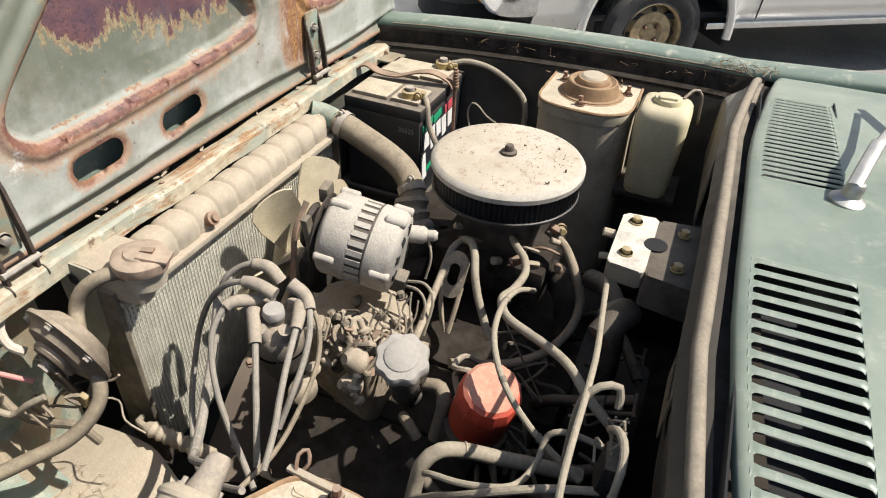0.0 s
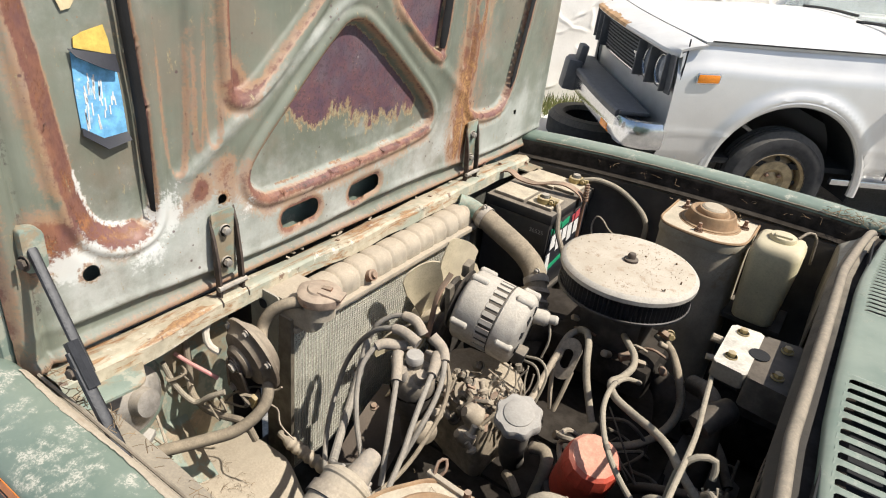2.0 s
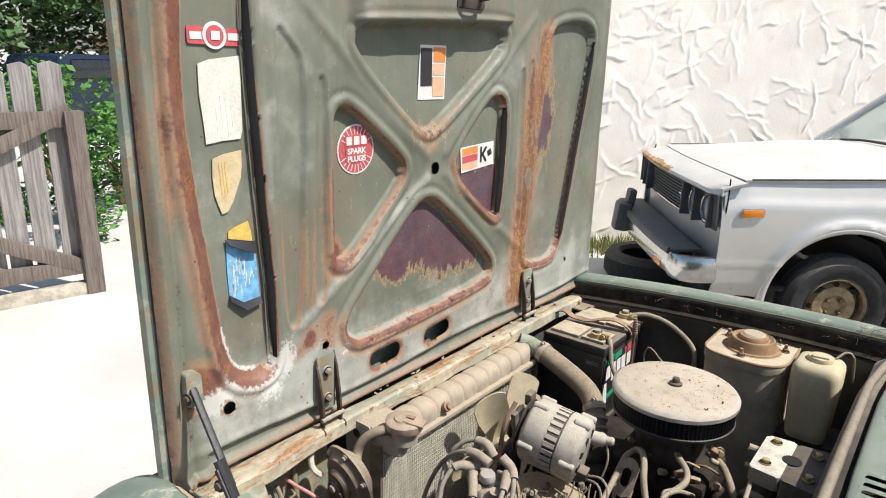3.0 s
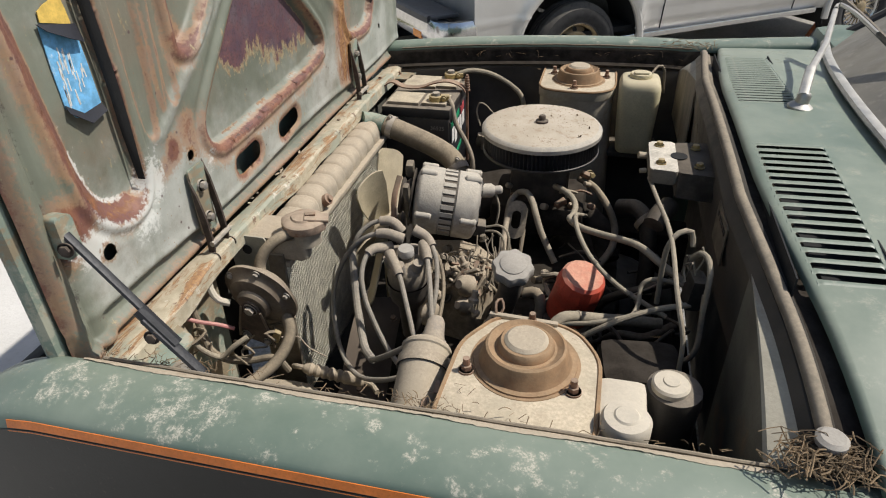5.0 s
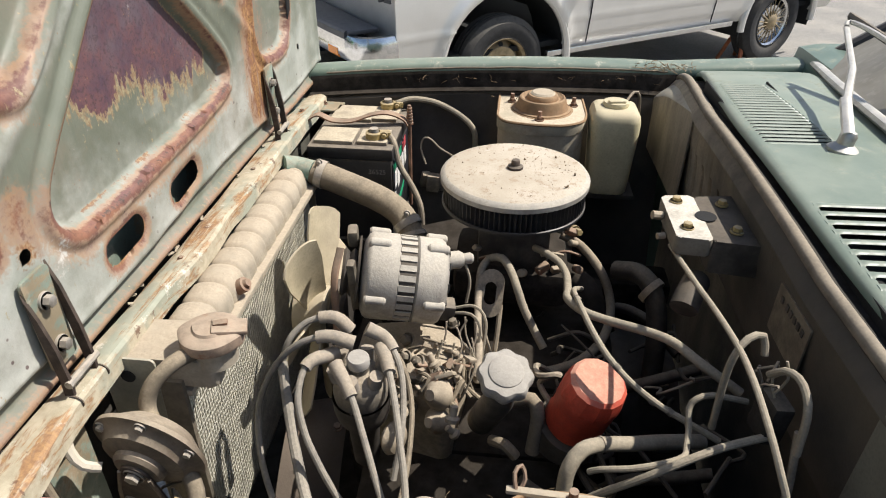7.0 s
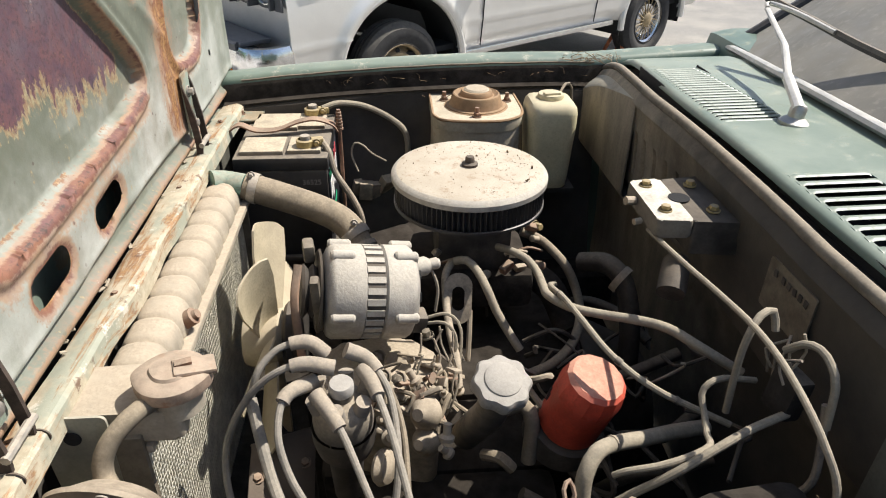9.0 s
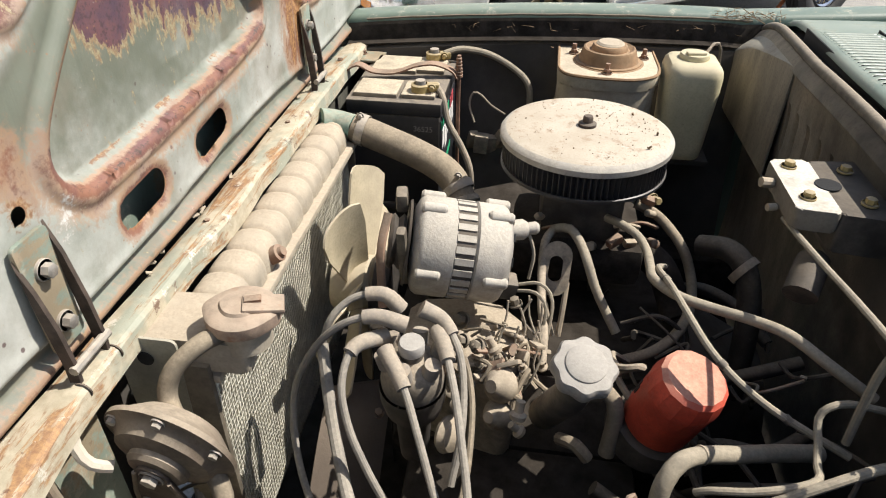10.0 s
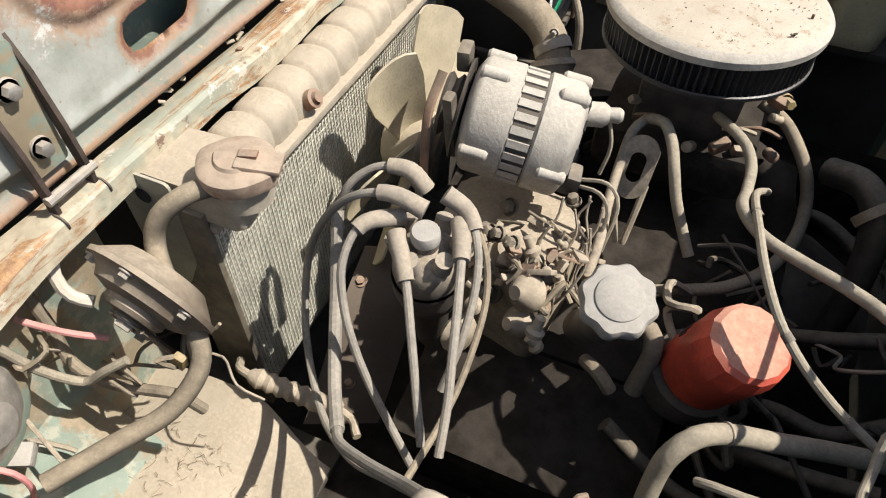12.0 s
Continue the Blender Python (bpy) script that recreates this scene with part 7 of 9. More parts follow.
            for dy, dz, dx in ((-w, 0, 0.0), (w, 0, 0.0), (w, 0.0034, 0.0010), (-w, 0.0034, 0.0010)):
                vs.append((-0.6955 + dx * (1 if s > 0 else 0.2) + j, y + dy + 0.0006 * s, z + dz))
            fs.append((b, b + 1, b + 2, b + 3))
            z += 0.0046
            k += 1
    me = bpy.data.meshes.new("fin_mesh")
    me.from_pydata([tuple(Vector(v) - Vector((-0.72, 0.74, 0.43))) for v in vs], [], fs)
    me.materials.append(M_FIN)
    fin = new("fin_mesh", me)
    fin.parent = rad
    WORLD[fin] = WORLD[rad]
    tagged(fin, "rows of pale corroded fins", kind="stuff")
    bm = B()
    for i in range(n + 1):
        y = y0 + 0.0025 + (y1 - y0 - 0.005) * i / n
        box(bm, (-0.6965, y, 0.595), (0.004, 0.0012, 0.32))
    t = part("core_mesh", bm, M_FIN, rad, "thin upright core tubes", smooth=0)
    tagged(t, kind="stuff")
    for y in (y0 - 0.002, y1 + 0.002):
        bm = B()
        box(bm, (-0.712, y, 0.60), (0.060, 0.008, 0.36), bevel=0.002)
        part("side_channel", bm, M_GREASYTAN, rad, "grimy side channel")
    bm = B()
    box(bm, (-0.705, (y0 + y1) / 2, zt + 0.001), (0.060, y1 - y0, 0.010), bevel=0.002)
    part("tank_flange", bm, M_RAD, rad)
    bm = B()
    lathe(bm, [(0.011, 0), (0.011, 0.018), (0.007, 0.019), (0.006, 0.024), (0, 0.024)], (-0.692, 0.665, 0.775), (0.8, 0, 0.5), 16)
    part("stray_bracket", bm, M_RUSTY, rad, "small rusty tab")
    bm = B()
    tube(bm, [(-0.735, 1.03, 0.795), (-0.715, 1.04, 0.79), (-0.68, 1.035, 0.785)], 0.021, 16)
    part("outlet", bm, M_TEAL, rad, "outlet crusted with green corrosion")
    return rad


make_radiator()


def make_fan():
    fan = thing("cooling_fan", "yellowed plastic cooling fan behind the radiator", "fan", (-0.63, 0.80, 0.47))
    c = Vector((-0.625, 0.800, 0.640))
    bm = B()
    lathe(bm, [(0, -0.03), (0.04, -0.03), (0.044, -0.02), (0.044, 0.02), (0.03, 0.035), (0, 0.035)], c, (1, 0, 0), 32)
    hub = part("hub", bm, M_FAN, fan, "dusty fan hub")
    for k in range(7):
        a = radians(64 + 360 / 7 * k)
        er = Vector((0, math.cos(a), math.sin(a)))
        et = Vector((0, -math.sin(a), math.cos(a)))
        bm = B()
        rows = []
        for i in range(9):
            r = 0.042 + 0.135 * i / 8
            half = 0.026 + 0.016 * min(1, i / 5)
            tw = -0.60 + 0.1 * i / 8
            row = []
            for j in range(9):
                s = (j / 8 - 0.5) * 2
                cut = 0.012 * (abs(s) ** 4) if i == 8 else 0
                p = c + er * (r - cut) + et * (half * s * math.cos(tw)) + Vector((1, 0, 0)) * (half * s * math.sin(tw) * 0.8 + 0.008 * s * s)
                row.append(tuple(p))
            rows.append(row)
        loft(bm, rows)
        part("blade", thick(bm, 0.003), M_FAN, fan, "broad curved blade")
    bm = B()
    lathe(bm, [(0, 0.03), (0.05, 0.03), (0.056, 0.036), (0.05, 0.044), (0.056, 0.052), (0.05, 0.058), (0, 0.058)], c, (1, 0, 0), 32)
    part("pulley", bm, M_GREASE, fan, "greasy belt pulley")


make_fan()


def make_top_hose():
    hose = thing("top_hose", "fat radiator hose tan with dust, clamped at both ends", "hose", (-0.55, 1.0, 0.66))
    bm = B()
    tube(bm, [(-0.680, 1.036, 0.785), (-0.622, 1.028, 0.768), (-0.56, 1.018, 0.748), (-0.520, 1.004, 0.732), (-0.497, 0.985, 0.715), (-0.484, 0.965, 0.690)], 0.0245, 18)
    part("rubber_pipe", bm, M_HOSE, hose, "dusty tan rubber pipe")
    for p, d in (((-0.665, 1.034, 0.781), (1, -0.1, -0.25)), ((-0.494, 0.982, 0.712), (0.6, -0.6, -0.7))):
        bm = B()
        lathe(bm, [(0.0255, -0.007), (0.0268, -0.007), (0.0268, 0.007), (0.0255, 0.007)], p, d, 28)
        bolt(bm, (p[0], p[1] - 0.004, p[2] + 0.027), (0, -1, 0.2), 0.004, 0.010)
        part("hose_clamp", bm, M_STEEL, hose, "worn steel hose clamp")
    bm = B()
    tube(bm, [(-0.490, 0.972, 0.700), (-0.474, 0.950, 0.668), (-0.440, 0.930, 0.640), (-0.40, 0.92, 0.63)], lambda t: 0.030 + 0.003 * math.sin(t * 30), 16)
    part("elbow", bm, M_RUBBER, hose, "black perished rubber elbow")


make_top_hose()

# ---- battery ----


def make_battery():
    bat = thing("battery", "black car battery with dusty top and a white and green label", "battery", (-0.63, 1.245, 0.58))
    x0, x1, y0, y1, zt = -0.716, -0.548, 1.130, 1.362, 0.800
    bm = B()
    box(bm, ((x0 + x1) / 2, (y0 + y1) / 2, 0.675), (x1 - x0, y1 - y0, 0.19), bevel=0.006)
    case = part("case", bm, M_BLACK, bat, "glossy black plastic case")
    bm = B()
    box(bm, ((x0 + x1) / 2, (y0 + y1) / 2, 0.783), (x1 - x0 + 0.006, y1 - y0 + 0.006, 0.026), bevel=0.004)
    part("lid", bm, M_BLACK, bat, "black lid caked with dust")
    dustplastic = mk("dust_on_black", (0.20, 0.17, 0.13), 0.9, var=0.3, scale=22, dust=1.0, dustcol=(0.47, 0.40, 0.29))
    for k, (cx, cy, sx, sy) in enumerate(((-0.668, 1.180, 0.080, 0.075), (-0.590, 1.180, 0.062, 0.070), (-0.660, 1.310, 0.090, 0.085), (-0.588, 1.315, 0.055, 0.08))):
        bm = B()
        box(bm, (cx, cy, 0.799), (sx, sy, 0.010), bevel=0.003)
        part("cell_cover", bm, dustplastic, bat, "dusty raised cell cover")
    lab = B()
    box(lab, (x1 + 0.001, 1.235, 0.695), (0.002, 0.20, 0.13), bevel=0.0)
    lb = part("label", lab, M_STBLACK, bat, "printed side label with green, red and white blocks")
    for m, yy, zz, w, h_ in ((M_BATGREEN, 1.165, 0.752, 0.05, 0.016), (M_BATGREEN, 1.215, 0.752, 0.04, 0.016), (M_STRED, 1.275, 0.750, 0.04, 0.02), (M_STWHITE, 1.160, 0.718, 0.025, 0.035), (M_STWHITE, 1.192, 0.712, 0.025, 0.048), (M_STWHITE, 1.222, 0.720, 0.022, 0.034), (M_STWHITE, 1.252, 0.714, 0.025, 0.045), (M_STWHITE, 1.285, 0.718, 0.025, 0.035), (M_STWHITE, 1.15, 0.66, 0.02, 0.06), (M_BATGREEN, 1.21, 0.655, 0.10, 0.012)):
        bm = B()
        box(bm, (x1 + 0.003, yy, zz), (0.001, w, h_), (8, 0, 0))
        part("print_block", bm, m, lb)
    cu = bpy.data.curves.new("number", "FONT")
    cu.body, cu.size, cu.align_x, cu.align_y = "36525", 0.0145, "CENTER", "CENTER"
    src = new("number_source", cu)
    me = bpy.data.meshes.new_from_object(src)
    bpy.data.objects.remove(src)
    me.materials.append(M_CAPGREY)
    me.transform(Matrix(((1, 0, 0, -0.578), (0, 0, -1, y0 - 0.0006), (0, 1, 0, 0.745), (0, 0, 0, 1))))
    me.transform(WORLD[bat].inverted())
    o = new("stamped_number", me)
    o.parent = case
    WORLD[o] = WORLD[bat]
    for i, (px, py) in enumerate(((-0.588, 1.168), (-0.590, 1.345))):
        bm = B()
        lathe(bm, [(0.011, 0), (0.009, 0.024), (0, 0.024)], (px, py, 0.800), n=20)
        part("terminal_post", bm, M_STEEL, bat, "lead terminal post")
        bm = B()
        lathe(bm, [(0.013, 0.004), (0.0175, 0.004), (0.0175, 0.016), (0.013, 0.018)], (px, py, 0.800), n=20)
        box(bm, (px + 0.022, py + 0.002, 0.812), (0.022, 0.018, 0.013), (0, 0, 12), 0.003)
        bolt(bm, (px + 0.022, py - 0.008, 0.813), (0, -1, 0), 0.005, 0.008)
        part("cable_clamp", bm, M_YELLOW, bat, "corroded yellowish cable clamp")
    return bat


make_battery()
bmx = B()
pts_s = [(-0.745, 1.225, 0.812), (-0.72, 1.230, 0.826), (-0.69, 1.236, 0.812), (-0.65, 1.244, 0.810), (-0.61, 1.254, 0.822), (-0.575, 1.262, 0.824), (-0.542, 1.268, 0.810), (-0.533, 1.270, 0.795)]
line_s = spline(pts_s)
loft(bmx, [[(p.x, p.y - 0.011, p.z), (p.x, p.y + 0.011, p.z)] for p in line_s])
strap = thing("battery_clamp", "rusty bent strap holding the battery down", "clamp", (-0.64, 1.25, 0.80))
part("strap", thick(bmx, 0.003), M_RUSTY, strap, "bent rusty strap")
bmx = B()
tube(bmx, [(-0.531, 1.272, 0.838), (-0.531, 1.272, 0.60)], 0.004, 8, curve=False)
part("rod", bmx, M_RUSTY, strap, "threaded rod")
bmx = B()
for k in range(6):
    lathe(bmx, [(0.004, 0), (0.008 - 0.0005 * k, 0.001), (0.008 - 0.0005 * k, 0.005), (0.004, 0.006)], (-0.531, 1.272, 0.795 + 0.0065 * k), n=14)
part("wing_nut", bmx, M_RUSTY, strap)
bmx = B()
box(bmx, (-0.64, 1.25, 0.582), (0.20, 0.26, 0.012), bevel=0.004)
box(bmx, (-0.64, 1.25, 0.49), (0.14, 0.2, 0.18), bevel=0.01)
solo("battery_tray", bmx, M_BAY_DARK, "black sheet-metal battery tray", "tray")
cable("battery_cable", [(-0.560, 1.172, 0.813), (-0.546, 1.160, 0.795), (-0.535, 1.150, 0.755), (-0.505, 1.140, 0.705), (-0.489, 1.130, 0.665), (-0.485, 1.12, 0.60)], 0.0062, M_RUBBER, "thick dusty black battery cable", "cable")
cable("battery_cable", [(-0.570, 1.346, 0.815), (-0.535, 1.358, 0.822), (-0.48, 1.365, 0.812), (-0.425, 1.360, 0.785), (-0.395, 1.350, 0.755), (-0.39, 1.345, 0.70)], 0.0065, M_HOSEPALE, "pale grey earth cable bolted to the wing", "cable")
cable("loose_wire", [(-0.500, 1.300, 0.690), (-0.512, 1.310, 0.725), (-0.505, 1.315, 0.748), (-0.488, 1.312, 0.745), (-0.470, 1.315, 0.725), (-0.44, 1.33, 0.70)], 0.0022, M_HOSEPALE, "thin pale looped wire", "wire", 7)
fz = thing("relay", "cluster of dusty relays on the inner wing", "relay", (-0.486, 1.33, 0.60))
for k, (dx, dy, dz_, s) in enumerate(((0, 0, 0.03, 0.03), (0.022, 0.01, 0.025, 0.022), (-0.02, 0.005, 0.035, 0.02), (0.045, 0.01, 0.04, 0.03))):
    bmx = B()
    box(bmx, (-0.486 + dx, 1.33 + dy, 0.60 + dz_), (s, s * 0.8, 0.04), (10 * k, 5, 12 * k), 0.003)
    part("relay_body", bmx, M_TANMETAL, fz)

# ---- air cleaner ----


def lid_mat():
    n = Net("dusty_chrome_lid")
    big, mid, fine = n.noise(9, 5), n.noise(55, 6, 0.7), n.noise(420, 3)
    c = n.mix(n.ramp(big, 0.3, 0.7), (0.385, 0.33, 0.25), (0.49, 0.43, 0.345))
    c = n.mix(n.ramp(mid, 0.54, 0.70, 0.0, 0.7), c, (0.27, 0.185, 0.11))
    c = n.mix(n.mth("MULTIPLY", n.ramp(n.noise(150, 5, 0.8), 0.56, 0.62), n.ramp(n.noise(14, 4), 0.45, 0.62, 0.0, 0.8)), c, (0.17, 0.105, 0.055))
    c = n.mix(n.ramp(n.noise(30, 5, 0.7), 0.62, 0.70, 0.0, 0.5), c, (0.66, 0.62, 0.55))
    c = n.mix(n.ramp(fine, 0.45, 0.8, 0.0, 0.45), c, (0.30, 0.23, 0.15))
    n.bump(n.mth("ADD", n.mth("MULTIPLY", fine, 0.5), n.mth("MULTIPLY", mid, 0.5)), 0.25, 0.001)
    return n.done(c, 0.85)


M_LID = lid_mat()
AC = Vector((-0.305, 0.938, 0.795))


def make_air_cleaner():
    ac = thing("air_cleaner", "round air cleaner with a dust-covered chrome lid and pleated black filter", "air cleaner", (AC.x, AC.y, 0.78))
    R = 0.124
    bm = B()
    lathe(bm, [(0, 0.0630), (0.014, 0.0630), (0.030, 0.0625), (0.085, 0.0615), (0.108, 0.0600), (0.116, 0.0580)], AC, n=72)
    lid = part("lid", bm, M_LID, ac, "chrome lid dulled by dust and debris")
    bm = B()
    lathe(bm, [(0.116, 0.0580), (R - 0.003, 0.0555), (R, 0.0515), (R, 0.0440), (R - 0.002, 0.0425)], AC, n=72)
    part("lid_rim", bm, M_ALU, lid, "dull chrome rim")
    bm = B()
    lathe(bm, [(R - 0.003, 0.003), (R - 0.003, 0.007), (R - 0.005, 0.008), (R - 0.007, 0.004), (R - 0.03, 0.000), (0.05, -0.004), (0.05, -0.02)], AC, n=72)
    part("base_dish", bm, M_BLACKCLEAN, ac, "dark base dish")
    bm = B()
    rows = []
    n = 180
    for z in (0.005, 0.046):
        rows.append([(AC.x + (0.111 if k % 2 else 0.1165) * math.cos(math.tau * k / n), AC.y + (0.111 if k % 2 else 0.1165) * math.sin(math.tau * k / n), AC.z + z) for k in range(n)])
    loft(bm, rows, closed=True)
    part("filter_element", bm, M_BLACKCLEAN, ac, "pleated black filter element", smooth=0)
    mesh_wire = B()
    for k in range(90):
        a = math.tau * k / 90
        x, y = AC.x + 0.1185 * math.cos(a), AC.y + 0.1185 * math.sin(a)
        tube(mesh_wire, [(x, y, AC.z + 0.008), (x, y, AC.z + 0.044)], 0.0007, 4, curve=False)
    w = part("guard_mesh", mesh_wire, M_BLACKCLEAN, ac, "fine upright guard wires")
    tagged(w, kind="stuff")
    bm = B()
    lathe(bm, [(0.013, 0.0), (0.013, 0.004), (0.007, 0.006), (0.006, 0.010), (0, 0.010)], AC + Vector((0, 0, 0.063)), n=24)
    lathe(bm, [(0.0075, 0.004), (0.0075, 0.012), (0.006, 0.015), (0, 0.0155)], AC + Vector((0, 0, 0.063)), n=10)
    part("wing_nut", bm, M_DARKRUST, ac, "dusty wing nut")
    rnd = random.Random(12)
    bm = B()
    for k in range(190):
        a, r = rnd.uniform(0, 6.3), 0.11 * math.sqrt(rnd.random())
        if rnd.random() < 0.5:
            a = rnd.gauss(0.4, 0.8)
        s = rnd.uniform(0.0004, 0.0011) * (2.6 if rnd.random() < 0.05 else 1)
        box(bm, (AC.x + r * math.cos(a), AC.y + r * math.sin(a), AC.z + 0.0622 + s * 0.3), (s * rnd.uniform(1, 2.4), s, s * 0.8), (rnd.uniform(0, 90), rnd.uniform(0, 90), rnd.uniform(0, 180)))
    cr = solo("leaf_crumbs", bm, M_TWIG, "dry leaf crumbs scattered on the air cleaner lid", "debris", kind="stuff", smooth=0)


make_air_cleaner()

# ---- engine block, carburettor and manifold ----


def make_engine():
    eng = thing("engine", "greasy dust-caked engine block and inlet manifold", "engine", (-0.34, 0.84, 0.32))
    # grease and deep shade share the block's near-black colour
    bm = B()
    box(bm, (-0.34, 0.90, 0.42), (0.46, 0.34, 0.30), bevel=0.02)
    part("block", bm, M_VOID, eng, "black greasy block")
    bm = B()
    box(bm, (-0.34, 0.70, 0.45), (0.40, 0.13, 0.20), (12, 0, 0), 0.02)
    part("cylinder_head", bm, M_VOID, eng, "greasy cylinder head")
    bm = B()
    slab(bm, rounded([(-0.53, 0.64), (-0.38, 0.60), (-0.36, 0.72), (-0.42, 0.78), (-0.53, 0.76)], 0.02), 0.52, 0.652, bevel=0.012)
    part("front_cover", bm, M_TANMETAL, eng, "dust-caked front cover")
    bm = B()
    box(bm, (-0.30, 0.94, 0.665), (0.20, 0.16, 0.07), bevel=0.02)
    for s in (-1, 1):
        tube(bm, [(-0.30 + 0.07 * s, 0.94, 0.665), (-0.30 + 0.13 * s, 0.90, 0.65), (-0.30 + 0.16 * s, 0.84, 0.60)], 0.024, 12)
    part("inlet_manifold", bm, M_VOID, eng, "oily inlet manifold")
    bm = B()
    box(bm, (-0.30, 0.935, 0.735), (0.12, 0.11, 0.09), bevel=0.012)
    lathe(bm, [(0.055, 0), (0.055, 0.03), (0.045, 0.034)], (-0.305, 0.938, 0.765), n=32)
    carb = part("carburettor", bm, M_GREASE, eng, "oil-dark carburettor body")
    rnd = random.Random(2)
    for k, (x, y, z, s) in enumerate(((-0.205, 0.905, 0.762, 0.022), (-0.195, 0.900, 0.742, 0.016), (-0.212, 0.890, 0.722, 0.026), (-0.225, 0.875, 0.704, 0.02), (-0.190, 0.905, 0.690, 0.020), (-0.236, 0.862, 0.738, 0.018), (-0.250, 0.860, 0.715, 0.024), (-0.28, 0.865, 0.70, 0.02), (-0.335, 0.87, 0.72, 0.02), (-0.36, 0.88, 0.735, 0.018))):
        bm = B()
        if k % 3 == 0:
            box(bm, (x, y, z), (s, s * 0.5, s * 0.55), (rnd.uniform(-25, 25), rnd.uniform(-25, 25), rnd.uniform(0, 90)), 0.0025)
        elif k % 3 == 1:
            lathe(bm, [(0, 0), (s * 0.35, 0), (s * 0.35, s * 0.9), (s * 0.2, s), (0, s)], (x, y, z), (rnd.uniform(-1, 1), -0.6, rnd.uniform(-0.3, 0.6)), 14)
        else:
            tube(bm, [(x - s, y, z), (x, y - 0.005, z + s * 0.5), (x + s, y + 0.005, z)], 0.0026, 7)
        part("linkage", bm, M_TANMETAL if k % 2 else M_RUSTY, carb, "small dusty carburettor linkage")
    bm = B()
    bolt(bm, (-0.199, 0.918, 0.758), (0.5, -1, 0.3), 0.006, 0.02)
    part("fuel_union", bm, M_YELLOW, carb, "brass fuel union")
    # near-black castings around the carburettor base, coloured as if no sun reached them
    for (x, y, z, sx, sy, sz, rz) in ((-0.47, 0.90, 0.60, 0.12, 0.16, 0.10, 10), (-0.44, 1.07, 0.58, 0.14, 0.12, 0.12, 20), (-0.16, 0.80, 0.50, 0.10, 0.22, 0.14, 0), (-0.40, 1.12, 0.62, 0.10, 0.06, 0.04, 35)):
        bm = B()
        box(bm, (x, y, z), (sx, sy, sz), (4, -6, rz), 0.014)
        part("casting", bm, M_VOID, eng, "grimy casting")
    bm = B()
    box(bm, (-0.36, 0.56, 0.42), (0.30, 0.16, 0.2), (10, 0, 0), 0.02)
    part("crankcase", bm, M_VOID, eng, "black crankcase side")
    # gearbox bell towards the bulkhead
    bm = B()
    lathe(bm, [(0.16, 0), (0.15, 0.04), (0.11, 0.12), (0, 0.12)], (-0.12, 0.86, 0.42), (1, 0, 0), 32)
    part("bell_housing", bm, M_GREASE, eng, "oily bell housing")


make_engine()


